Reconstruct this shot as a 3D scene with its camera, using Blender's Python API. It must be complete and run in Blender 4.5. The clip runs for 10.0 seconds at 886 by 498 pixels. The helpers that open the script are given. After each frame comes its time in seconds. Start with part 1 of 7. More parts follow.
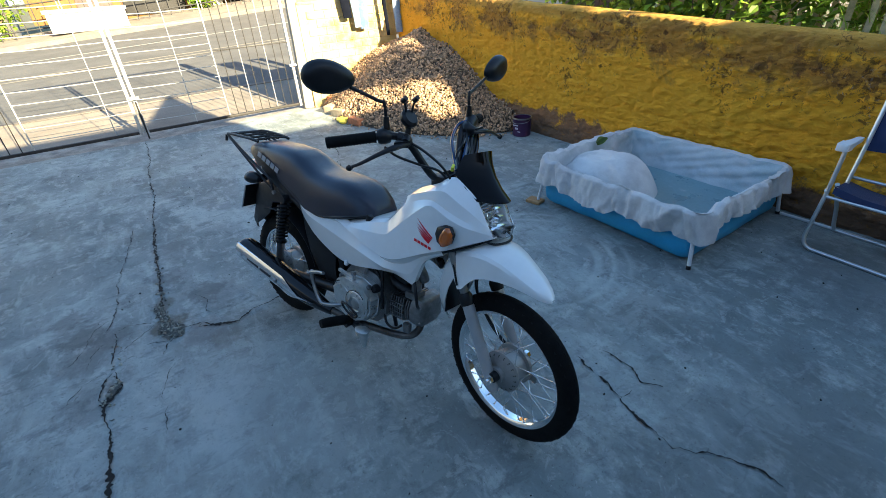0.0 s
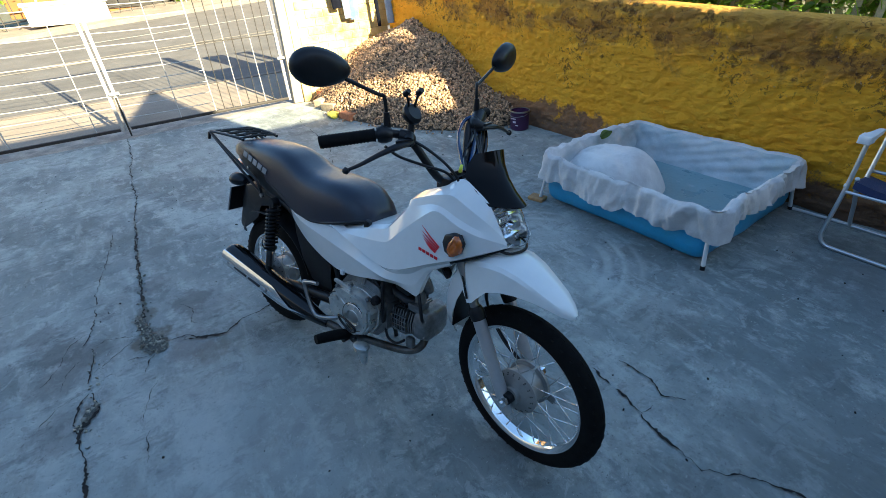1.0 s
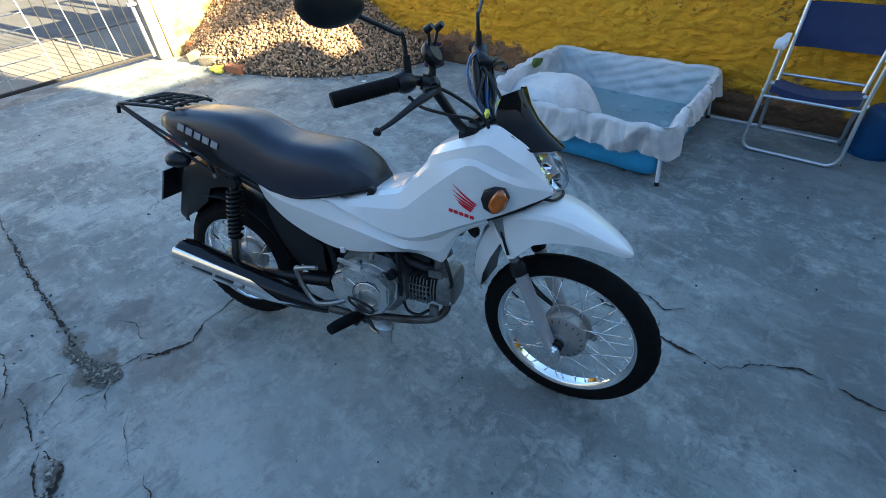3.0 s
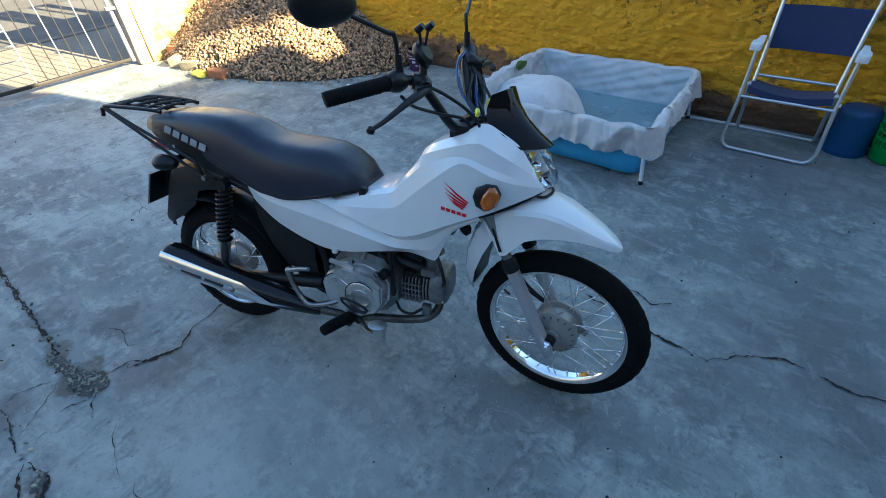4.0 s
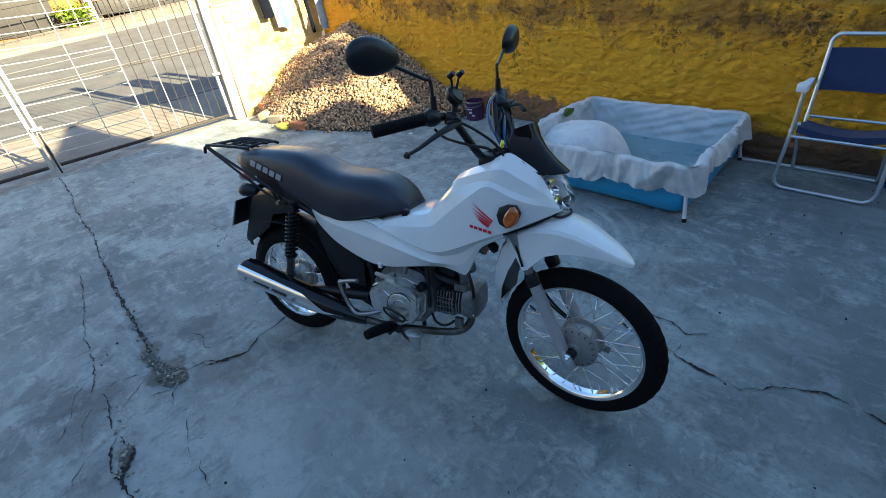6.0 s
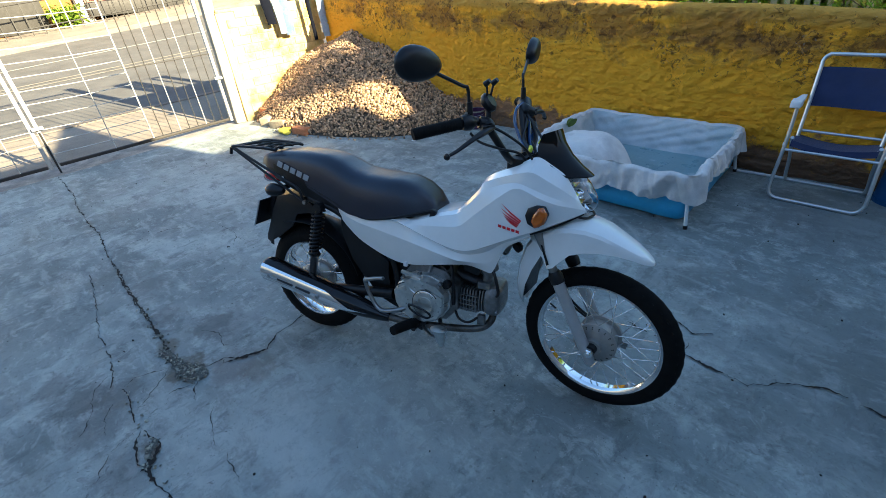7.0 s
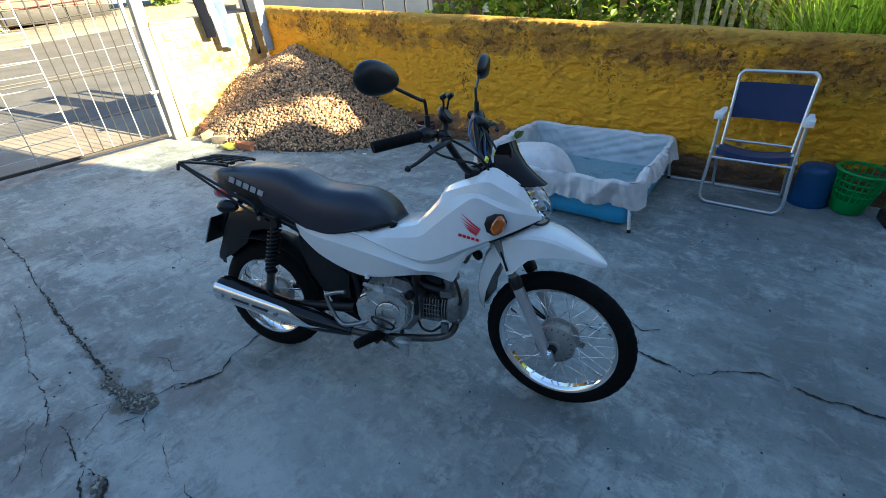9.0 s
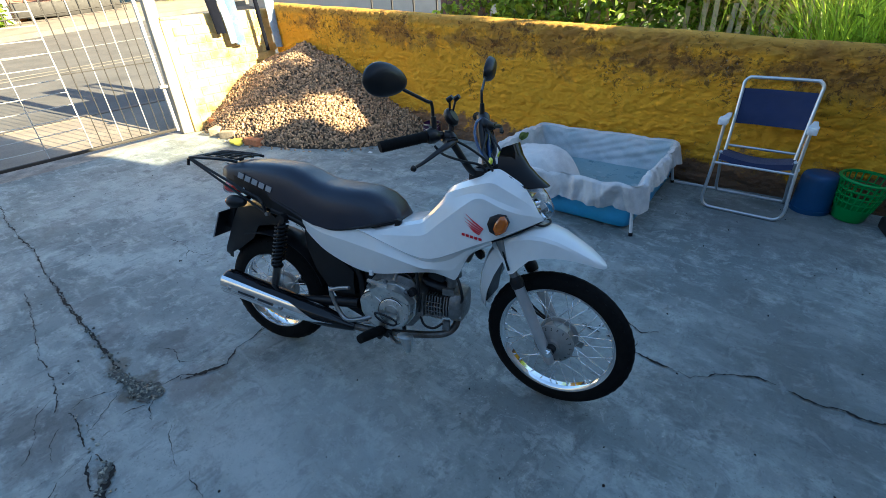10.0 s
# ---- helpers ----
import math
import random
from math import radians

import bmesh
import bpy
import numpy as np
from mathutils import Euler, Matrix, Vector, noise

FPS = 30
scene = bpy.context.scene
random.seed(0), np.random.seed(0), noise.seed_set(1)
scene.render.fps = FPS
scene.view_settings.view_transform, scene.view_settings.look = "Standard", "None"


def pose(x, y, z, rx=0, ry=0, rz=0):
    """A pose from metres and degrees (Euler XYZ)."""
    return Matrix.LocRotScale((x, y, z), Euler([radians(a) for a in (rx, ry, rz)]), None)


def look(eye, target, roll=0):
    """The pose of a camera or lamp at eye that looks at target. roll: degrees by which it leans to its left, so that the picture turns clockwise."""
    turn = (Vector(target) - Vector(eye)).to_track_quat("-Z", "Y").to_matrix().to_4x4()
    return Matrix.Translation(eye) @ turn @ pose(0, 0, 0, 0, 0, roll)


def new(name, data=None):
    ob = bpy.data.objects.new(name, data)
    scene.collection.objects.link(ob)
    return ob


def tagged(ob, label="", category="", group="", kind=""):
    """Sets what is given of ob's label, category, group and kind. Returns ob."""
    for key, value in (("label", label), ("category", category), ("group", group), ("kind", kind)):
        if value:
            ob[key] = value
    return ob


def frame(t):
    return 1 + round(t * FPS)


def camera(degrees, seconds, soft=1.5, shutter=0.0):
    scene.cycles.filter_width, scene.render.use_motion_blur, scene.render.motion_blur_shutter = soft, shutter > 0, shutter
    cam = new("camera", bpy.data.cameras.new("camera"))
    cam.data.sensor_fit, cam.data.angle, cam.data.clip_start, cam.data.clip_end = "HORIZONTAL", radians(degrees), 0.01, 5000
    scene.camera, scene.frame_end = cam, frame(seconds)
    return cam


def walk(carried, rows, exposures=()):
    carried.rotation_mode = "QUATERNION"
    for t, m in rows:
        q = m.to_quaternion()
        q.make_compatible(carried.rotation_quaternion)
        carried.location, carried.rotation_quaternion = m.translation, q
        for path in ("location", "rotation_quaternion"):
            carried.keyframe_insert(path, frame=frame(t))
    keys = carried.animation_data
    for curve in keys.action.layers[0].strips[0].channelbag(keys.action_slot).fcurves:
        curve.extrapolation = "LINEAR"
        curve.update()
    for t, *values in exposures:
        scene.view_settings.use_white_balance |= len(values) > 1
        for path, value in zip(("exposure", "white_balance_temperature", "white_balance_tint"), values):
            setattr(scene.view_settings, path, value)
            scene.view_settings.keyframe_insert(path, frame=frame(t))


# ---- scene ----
cam = camera(88.9, 10.0, soft=0.5)
PATH = [
    (0, (2.029, -0.334, 1.435), (0.564, 0.557, 0.405), -3.7),
    (0.5, (1.999, -0.332, 1.429), (0.543, 0.572, 0.397), -3.9),
    (1, (1.879, -0.292, 1.403), (0.444, 0.618, 0.348), -3.9),
    (1.5, (1.733, -0.253, 1.391), (0.342, 0.611, 0.244), -5.6),
    (2, (1.638, -0.286, 1.377), (0.311, 0.541, 0.13), -7.1),
    (2.5, (1.538, -0.422, 1.391), (0.392, 0.604, 0.112), -5.8),
    (4, (1.525, -0.514, 1.385), (0.522, 0.666, 0.119), -4.3),
    (4.5, (1.624, -0.518, 1.391), (0.541, 0.643, 0.174), -5.7),
    (5, (1.717, -0.531, 1.374), (0.484, 0.556, 0.235), -8.2),
    (5.5, (1.749, -0.546, 1.382), (0.479, 0.546, 0.289), -8.3),
    (6.8, (1.682, -0.724, 1.413), (0.397, 0.403, 0.373), -6.8),
    (7, (1.684, -0.749, 1.416), (0.433, 0.413, 0.373), -5.9),
    (7.5, (1.686, -0.79, 1.42), (0.52, 0.456, 0.378), -4.2),
    (8, (1.67, -0.799, 1.418), (0.532, 0.479, 0.384), -4.0),
    (8.5, (1.667, -0.795, 1.422), (0.542, 0.505, 0.4), -4.3),
    (9, (1.674, -0.79, 1.424), (0.57, 0.535, 0.412), -4.4),
    (9.5, (1.678, -0.797, 1.429), (0.584, 0.536, 0.417), -4.2),
    (10, (1.692, -0.813, 1.438), (0.578, 0.503, 0.424), -3.4),
]
walk(cam, [(t, look(eye, target, roll)) for t, eye, target, roll in PATH], exposures=[(0.0, 2.72, 5620, 2), (1.2, 2.75, 5620, 2), (2.3, 3.02, 5690, 2), (4.0, 2.96, 5690, 2), (5.2, 2.73, 5640, 2), (10.0, 2.73, 5640, 2)])

# ---- world and sun ----
SUN_AZ, SUN_EL = 77.5, 21.0
world = bpy.data.worlds.new("world")
scene.world = world
world.use_nodes = True
wn = world.node_tree
sky = wn.nodes.new("ShaderNodeTexSky")
sky.sky_type = "NISHITA"
sky.sun_disc = False
sky.sun_elevation, sky.sun_rotation = radians(SUN_EL), radians(SUN_AZ)
wn.links.new(sky.outputs["Color"], wn.nodes["Background"].inputs["Color"])
wn.nodes["Background"].inputs["Strength"].default_value = 0.060
sun_way = Vector((math.sin(radians(SUN_AZ)) * math.cos(radians(SUN_EL)), math.cos(radians(SUN_AZ)) * math.cos(radians(SUN_EL)), math.sin(radians(SUN_EL))))
sun_data = bpy.data.lights.new("sun", "SUN")
sun_data.energy, sun_data.angle, sun_data.color = 5.0, radians(0.55), (1.0, 0.76, 0.44)
sun = new("sun", sun_data)
sun.matrix_world = look(sun_way * 30, (0, 0, 0))


# ---- materials ----
def material(name, color, rough=0.6, metal=0.0, vary=0.12, scale=6.0, fine=60.0, bump=0.0, bump_scale=40.0, coat=0.0, spec=0.5, second=None, second_scale=2.0, lo=0.45, hi=0.6, random_tint=0.0, island=False, sheen=0.0, trans=0.0, world_space=False):
    """A principled surface: colour varied at two scales, an optional second colour in patches, and fine relief."""
    m = bpy.data.materials.new(name)
    m.use_nodes = True
    nt = m.node_tree
    bs = nt.nodes["Principled BSDF"]
    place = nt.nodes.new("ShaderNodeNewGeometry").outputs["Position"] if world_space else nt.nodes.new("ShaderNodeTexCoord").outputs["Object"]

    def nz(s, detail=5.0, rough_=0.6):
        n = nt.nodes.new("ShaderNodeTexNoise")
        n.inputs["Scale"].default_value, n.inputs["Detail"].default_value, n.inputs["Roughness"].default_value = s, detail, rough_
        nt.links.new(place, n.inputs["Vector"])
        return n.outputs["Fac"]

    def mix(fac, a, b, mode="MIX"):
        x = nt.nodes.new("ShaderNodeMix")
        x.data_type, x.blend_type = "RGBA", mode
        for sock, v in ((x.inputs[0], fac), (x.inputs[6], a), (x.inputs[7], b)):
            if isinstance(v, (int, float)):
                sock.default_value = v
            elif isinstance(v, tuple):
                sock.default_value = (*v, 1.0)
            else:
                nt.links.new(v, sock)
        return x.outputs[2]

    def ramp(fac, a, b, va=0.0, vb=1.0):
        r = nt.nodes.new("ShaderNodeMapRange")
        for k, v in (("From Min", a), ("From Max", b), ("To Min", va), ("To Max", vb)):
            r.inputs[k].default_value = v
        nt.links.new(fac, r.inputs["Value"])
        return r.outputs["Result"]

    col = color
    if second is not None:
        col = mix(ramp(nz(second_scale, 6.0, 0.65), lo, hi), color, second)
    dark = tuple(max(0.0, 1 - vary) for _ in range(3))
    light = tuple(1 + vary for _ in range(3))
    if vary > 0:
        col = mix(1.0, col, mix(ramp(nz(scale), 0.3, 0.7), dark, light), "MULTIPLY")
        col = mix(1.0, col, mix(ramp(nz(fine, 3.0), 0.3, 0.7), tuple(1 - 0.6 * vary for _ in range(3)), tuple(1 + 0.6 * vary for _ in range(3))), "MULTIPLY")
    if random_tint > 0:
        if island:
            src = nt.nodes.new("ShaderNodeNewGeometry").outputs["Random Per Island"]
        else:
            src = nt.nodes.new("ShaderNodeObjectInfo").outputs["Random"]
        col = mix(1.0, col, mix(src, tuple(1 - random_tint for _ in range(3)), (1 + random_tint, 1 + 0.8 * random_tint, 1 + 0.5 * random_tint)), "MULTIPLY")
    if isinstance(col, tuple):
        bs.inputs["Base Color"].default_value = (*col, 1.0)
    else:
        nt.links.new(col, bs.inputs["Base Color"])
    nt.links.new(ramp(nz(scale * 2.3), 0.2, 0.8, max(0.02, rough - 0.08), min(1.0, rough + 0.08)), bs.inputs["Roughness"])
    bs.inputs["Metallic"].default_value = metal
    bs.inputs["Coat Weight"].default_value = coat
    bs.inputs["Coat Roughness"].default_value = 0.06
    bs.inputs["Specular IOR Level"].default_value = spec
    bs.inputs["Sheen Weight"].default_value = sheen
    if trans > 0:
        tr = nt.nodes.new("ShaderNodeBsdfTranslucent")
        ad = nt.nodes.new("ShaderNodeMixShader")
        ad.inputs[0].default_value = trans
        if isinstance(col, tuple):
            tr.inputs["Color"].default_value = (*col, 1.0)
        else:
            nt.links.new(col, tr.inputs["Color"])
        nt.links.new(bs.outputs[0], ad.inputs[1])
        nt.links.new(tr.outputs[0], ad.inputs[2])
        nt.links.new(ad.outputs[0], nt.nodes["Material Output"].inputs["Surface"])
    if bump > 0:
        b = nt.nodes.new("ShaderNodeBump")
        b.inputs["Strength"].default_value, b.inputs["Distance"].default_value = bump, 0.01
        nt.links.new(nz(bump_scale, 6.0, 0.7), b.inputs["Height"])
        nt.links.new(b.outputs["Normal"], bs.inputs["Normal"])
    return m


def glass(name, color=(1, 1, 1), rough=0.0, ior=1.45):
    m = bpy.data.materials.new(name)
    m.use_nodes = True
    b = m.node_tree.nodes["Principled BSDF"]
    b.inputs["Base Color"].default_value = (*color, 1)
    b.inputs["Transmission Weight"].default_value = 1.0
    b.inputs["Roughness"].default_value, b.inputs["IOR"].default_value = rough, ior
    return m


def concrete_material():
    """Worn trowelled concrete: pale scuffs, dark damp stains, fine pits and swirls, broad shade painted on the right.
    """
    m = bpy.data.materials.new("worn_concrete")
    m.use_nodes = True
    nt = m.node_tree
    bs = nt.nodes["Principled BSDF"]
    tc = nt.nodes.new("ShaderNodeTexCoord")

    def node(kind, **kw):
        n = nt.nodes.new(kind)
        for k, v in kw.items():
            n.inputs[k].default_value = v
        return n

    def noise_at(scale, detail=6.0, rough=0.62, distort=0.0, stretch=None):
        n = node("ShaderNodeTexNoise", Scale=scale, Detail=detail, Roughness=rough, Distortion=distort)
        src = tc.outputs["Object"]
        if stretch:
            mp = node("ShaderNodeMapping")
            mp.inputs["Scale"].default_value, mp.inputs["Rotation"].default_value = stretch[0], stretch[1]
            nt.links.new(src, mp.inputs["Vector"])
            src = mp.outputs["Vector"]
        nt.links.new(src, n.inputs["Vector"])
        return n.outputs["Fac"]

    def rng(fac, a, b, va=0.0, vb=1.0):
        r = nt.nodes.new("ShaderNodeMapRange")
        r.interpolation_type = "SMOOTHSTEP"
        for k, v in (("From Min", a), ("From Max", b), ("To Min", va), ("To Max", vb)):
            r.inputs[k].default_value = v
        nt.links.new(fac, r.inputs["Value"])
        return r.outputs["Result"]

    def mixc(fac, a, b):
        x = nt.nodes.new("ShaderNodeMix")
        x.data_type = "RGBA"
        nt.links.new(fac, x.inputs[0])
        for sock, v in ((x.inputs[6], a), (x.inputs[7], b)):
            if isinstance(v, tuple):
                sock.default_value = (*v, 1.0)
            else:
                nt.links.new(v, sock)
        return x.outputs[2]

    col = mixc(rng(noise_at(0.8, 6.0, 0.58, 0.3), 0.34, 0.66), (0.165, 0.193, 0.196), (0.308, 0.343, 0.335))
    col = mixc(rng(noise_at(1.7, 6.0, 0.62, 0.5, ((1.0, 1.5, 1.0), (0, 0, 0.9))), 0.47, 0.66, 0.0, 0.7), col, (0.402, 0.445, 0.436))
    col = mixc(rng(noise_at(1.35, 6.0, 0.66, 0.3, ((1.0, 1.7, 1.0), (0, 0, 0.4))), 0.50, 0.68, 0.0, 0.75), col, (0.154, 0.170, 0.159))
    col = mixc(rng(noise_at(4.2, 9.0, 0.72, 0.4), 0.52, 0.66, 0.0, 0.7), col, (0.120, 0.135, 0.139))
    col = mixc(rng(noise_at(6.5, 9.0, 0.72, 0.3), 0.52, 0.66, 0.0, 0.58), col, (0.459, 0.492, 0.474))
    col = mixc(rng(noise_at(13.0, 9.0, 0.78, 0.6), 0.52, 0.66, 0.0, 0.5), col, (0.131, 0.140, 0.141))
    col = mixc(rng(noise_at(21.0, 8.0, 0.75, 0.3), 0.57, 0.70, 0.0, 0.5), col, (0.449, 0.463, 0.436))
    col = mixc(rng(noise_at(48.0, 7.0, 0.78), 0.56, 0.68, 0.0, 0.6), col, (0.094, 0.099, 0.097))
    # trowel streaks, sharp-edged scuffs, specks and hairlines
    col = mixc(rng(noise_at(3.6, 8.0, 0.66, 0.2, ((1.0, 3.6, 1.0), (0, 0, 0.55))), 0.54, 0.63, 0.0, 0.40), col, (0.390, 0.430, 0.423))
    col = mixc(rng(noise_at(4.4, 8.0, 0.68, 0.2, ((3.2, 1.0, 1.0), (0, 0, 0.35))), 0.56, 0.63, 0.0, 0.42), col, (0.122, 0.137, 0.140))
    col = mixc(rng(noise_at(8.5, 10.0, 0.7, 0.5), 0.575, 0.600, 0.0, 0.35), col, (0.419, 0.455, 0.449))
    col = mixc(rng(noise_at(30.0, 6.0, 0.7, 1.2), 0.635, 0.655, 0.0, 0.55), col, (0.083, 0.090, 0.090))
    col = mixc(rng(noise_at(95.0, 3.0, 0.6), 0.68, 0.71, 0.0, 0.75), col, (0.045, 0.046, 0.045))
    col = mixc(rng(noise_at(80.0, 3.0, 0.6, 0.4), 0.665, 0.70, 0.0, 0.55), col, (0.487, 0.510, 0.490))
    # crumbling dirty spots beside the joint and the crack
    near_joint = [((-0.46, -0.40, 0), 0.16, 0.6, (0.10, 0.105, 0.105)), ((-0.42, -0.97, 0), 0.15, 0.6, (0.105, 0.11, 0.11)), ((-0.62, -1.05, 0), 0.12, 0.55, (0.11, 0.115, 0.115)), ((0.02, -0.38, 0), 0.12, 0.55, (0.135, 0.125, 0.105)), ((-0.24, -0.6, 0), 0.13, 0.8, (0.1, 0.09, 0.07)), ((-0.48, -0.62, 0), 0.09, 0.7, (0.13, 0.115, 0.09)), ((-0.2, -0.97, 0), 0.17, 0.5, (0.115, 0.123, 0.124)), ((0.07, -0.85, 0), 0.06, 0.7, (0.117, 0.11, 0.097)), ((-0.33, -0.85, 0), 0.13, 0.6, (0.127, 0.13, 0.128)), ((-0.1, -0.45, 0), 0.16, 0.5, (0.146, 0.138, 0.136)), ((-0.75, -0.54, 0), 0.13, 0.55, (0.125, 0.128, 0.131)), ((-1.15, -0.5, 0), 0.16, 0.5, (0.125, 0.133, 0.136)), ((-0.4, -0.32, 0), 0.22, 0.45, (0.136, 0.148, 0.15)), ((0.12, -0.93, 0), 0.16, 0.5, (0.125, 0.133, 0.136))]
    # broad tones; those on the right and by the chair paint shade into the slab
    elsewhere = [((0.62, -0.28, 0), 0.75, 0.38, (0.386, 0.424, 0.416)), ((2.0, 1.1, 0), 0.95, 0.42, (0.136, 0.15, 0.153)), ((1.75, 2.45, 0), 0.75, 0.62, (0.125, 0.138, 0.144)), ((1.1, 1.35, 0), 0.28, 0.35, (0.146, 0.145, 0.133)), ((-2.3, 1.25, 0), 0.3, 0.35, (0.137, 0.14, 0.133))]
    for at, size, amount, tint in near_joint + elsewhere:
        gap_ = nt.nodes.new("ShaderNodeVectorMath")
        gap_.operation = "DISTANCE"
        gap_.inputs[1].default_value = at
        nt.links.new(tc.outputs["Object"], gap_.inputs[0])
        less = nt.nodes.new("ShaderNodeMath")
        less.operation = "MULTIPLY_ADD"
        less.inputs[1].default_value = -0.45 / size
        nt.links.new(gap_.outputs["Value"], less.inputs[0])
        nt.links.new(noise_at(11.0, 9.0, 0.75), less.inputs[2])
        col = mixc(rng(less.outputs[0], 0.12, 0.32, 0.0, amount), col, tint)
    # pale arcs worn by something swung round on the slab
    far_ = nt.nodes.new("ShaderNodeVectorMath")
    far_.operation = "DISTANCE"
    far_.inputs[1].default_value = (0.38, 1.25, 0.0)
    nt.links.new(tc.outputs["Object"], far_.inputs[0])
    for ra, rb, amount in ((0.36, 0.40, 0.34), (0.455, 0.475, 0.55), (0.54, 0.56, 0.32)):
        up, down = rng(far_.outputs["Value"], ra, ra + 0.025), rng(far_.outputs["Value"], rb, rb + 0.035, 1.0, 0.0)
        both = nt.nodes.new("ShaderNodeMath")
        both.operation = "MULTIPLY"
        nt.links.new(up, both.inputs[0])
        nt.links.new(down, both.inputs[1])
        part_ = nt.nodes.new("ShaderNodeMath")
        part_.operation = "MULTIPLY"
        nt.links.new(both.outputs[0], part_.inputs[0])
        nt.links.new(rng(noise_at(2.2, 4.0), 0.4, 0.6, 0.0, amount * 1.6), part_.inputs[1])
        col = mixc(part_.outputs[0], col, (0.397, 0.433, 0.421))
    nt.links.new(col, bs.inputs["Base Color"])
    nt.links.new(rng(noise_at(3.0, 6.0), 0.3, 0.7, 0.62, 0.88), bs.inputs["Roughness"])
    bs.inputs["Specular IOR Level"].default_value = 0.35
    b1 = node("ShaderNodeBump", Strength=0.6, Distance=0.012)
    nt.links.new(noise_at(9.0, 10.0, 0.72), b1.inputs["Height"])
    nt.links.new(b1.outputs["Normal"], bs.inputs["Normal"])
    return m


def ochre_material():
    """Old ochre paint on rough plaster: grey-brown grime along the top, bare dirty plaster along the foot, flaked specks."""
    m = bpy.data.materials.new("ochre_plaster")
    m.use_nodes = True
    nt = m.node_tree
    bs = nt.nodes["Principled BSDF"]
    tc = nt.nodes.new("ShaderNodeTexCoord")
    sep = nt.nodes.new("ShaderNodeSeparateXYZ")
    nt.links.new(tc.outputs["Object"], sep.inputs[0])

    def noise_at(scale, detail=7.0, rough=0.65, distort=0.0):
        n = nt.nodes.new("ShaderNodeTexNoise")
        for k, v in (("Scale", scale), ("Detail", detail), ("Roughness", rough), ("Distortion", distort)):
            n.inputs[k].default_value = v
        nt.links.new(tc.outputs["Object"], n.inputs["Vector"])
        return n.outputs["Fac"]

    def op(kind, a, b):
        x = nt.nodes.new("ShaderNodeMath")
        x.operation = kind
        for sock, v in ((x.inputs[0], a), (x.inputs[1], b)):
            if isinstance(v, (int, float)):
                sock.default_value = v
            else:
                nt.links.new(v, sock)
        return x.outputs[0]

    def rng(fac, a, b, va=0.0, vb=1.0):
        r = nt.nodes.new("ShaderNodeMapRange")
        r.interpolation_type = "SMOOTHSTEP"
        for k, v in (("From Min", a), ("From Max", b), ("To Min", va), ("To Max", vb)):
            r.inputs[k].default_value = v
        nt.links.new(fac, r.inputs["Value"])
        return r.outputs["Result"]

    def mixc(fac, a, b):
        x = nt.nodes.new("ShaderNodeMix")
        x.data_type = "RGBA"
        nt.links.new(fac, x.inputs[0])
        for sock, v in ((x.inputs[6], a), (x.inputs[7], b)):
            if isinstance(v, tuple):
                sock.default_value = (*v, 1.0)
            else:
                nt.links.new(v, sock)
        return x.outputs[2]

    h, along = sep.outputs["Z"], sep.outputs["X"]
    # height under the sloping coping, in metres
    under = op("SUBTRACT", op("SUBTRACT", 1.105, op("MULTIPLY", along, 0.056)), h)
    col = mixc(rng(noise_at(1.7), 0.35, 0.65), (0.96, 0.455, 0.026), (0.98, 0.500, 0.034))
    col = mixc(rng(noise_at(9.0, 8.0, 0.7), 0.50, 0.72, 0.0, 0.5), col, (0.82, 0.375, 0.028))
    # weathered smooth coping, then brown stains in a belt below it
    col = mixc(rng(op("ADD", under, op("MULTIPLY", noise_at(14.0, 5.0, 0.6), 0.06)), 0.09, 0.15, 0.8, 0.0), col, (0.60, 0.335, 0.070))
    belt = op("MULTIPLY", op("ABSOLUTE", op("SUBTRACT", under, 0.20), 0.0), 0.95)
    grime = op("SUBTRACT", noise_at(2.6, 9.0, 0.70, 0.4), op("SUBTRACT", belt, op("MULTIPLY", along, 0.012)))
    col = mixc(rng(grime, 0.34, 0.50, 0.0, 0.72), col, (0.40, 0.190, 0.048))
    col = mixc(rng(op("SUBTRACT", noise_at(7.0, 9.0, 0.75), op("SUBTRACT", belt, op("MULTIPLY", along, 0.012))), 0.47, 0.56, 0.0, 0.72), col, (0.185, 0.085, 0.03))
    foot = op("SUBTRACT", noise_at(3.1, 9.0, 0.74), op("MULTIPLY", h, 1.35))
    col = mixc(rng(foot, 0.16, 0.25), col, (0.33, 0.170, 0.085))
    col = mixc(rng(op("SUBTRACT", noise_at(6.0, 8.0, 0.7), op("MULTIPLY", h, 1.6)), 0.2, 0.36, 0.0, 0.85), col, (0.20, 0.120, 0.075))
    col = mixc(rng(noise_at(11.0, 9.0, 0.8, 0.6), 0.67, 0.75, 0.0, 0.6), col, (0.30, 0.14, 0.03))
    mp = nt.nodes.new("ShaderNodeMapping")
    mp.inputs["Scale"].default_value = (1.0, 1.0, 2.1)
    nt.links.new(tc.outputs["Object"], mp.inputs["Vector"])
    pit = nt.nodes.new("ShaderNodeTexNoise")
    for k, v in (("Scale", 13.0), ("Detail", 9.0), ("Roughness", 0.66), ("Distortion", 0.5)):
        pit.inputs[k].default_value = v
    nt.links.new(mp.outputs["Vector"], pit.inputs["Vector"])
    # hollows of the relief darkened in colour, standing in for their shadow
    col = mixc(rng(pit.outputs["Fac"], 0.30, 0.42, 0.55, 0.0), col, (0.58, 0.25, 0.022))
    flake = op("SUBTRACT", noise_at(26.0, 5.0, 0.7), op("MULTIPLY", op("ABSOLUTE", op("SUBTRACT", under, 0.2), 0.0), 0.35))
    col = mixc(rng(flake, 0.70, 0.75, 0.0, 0.8), col, (0.45, 0.40, 0.33))
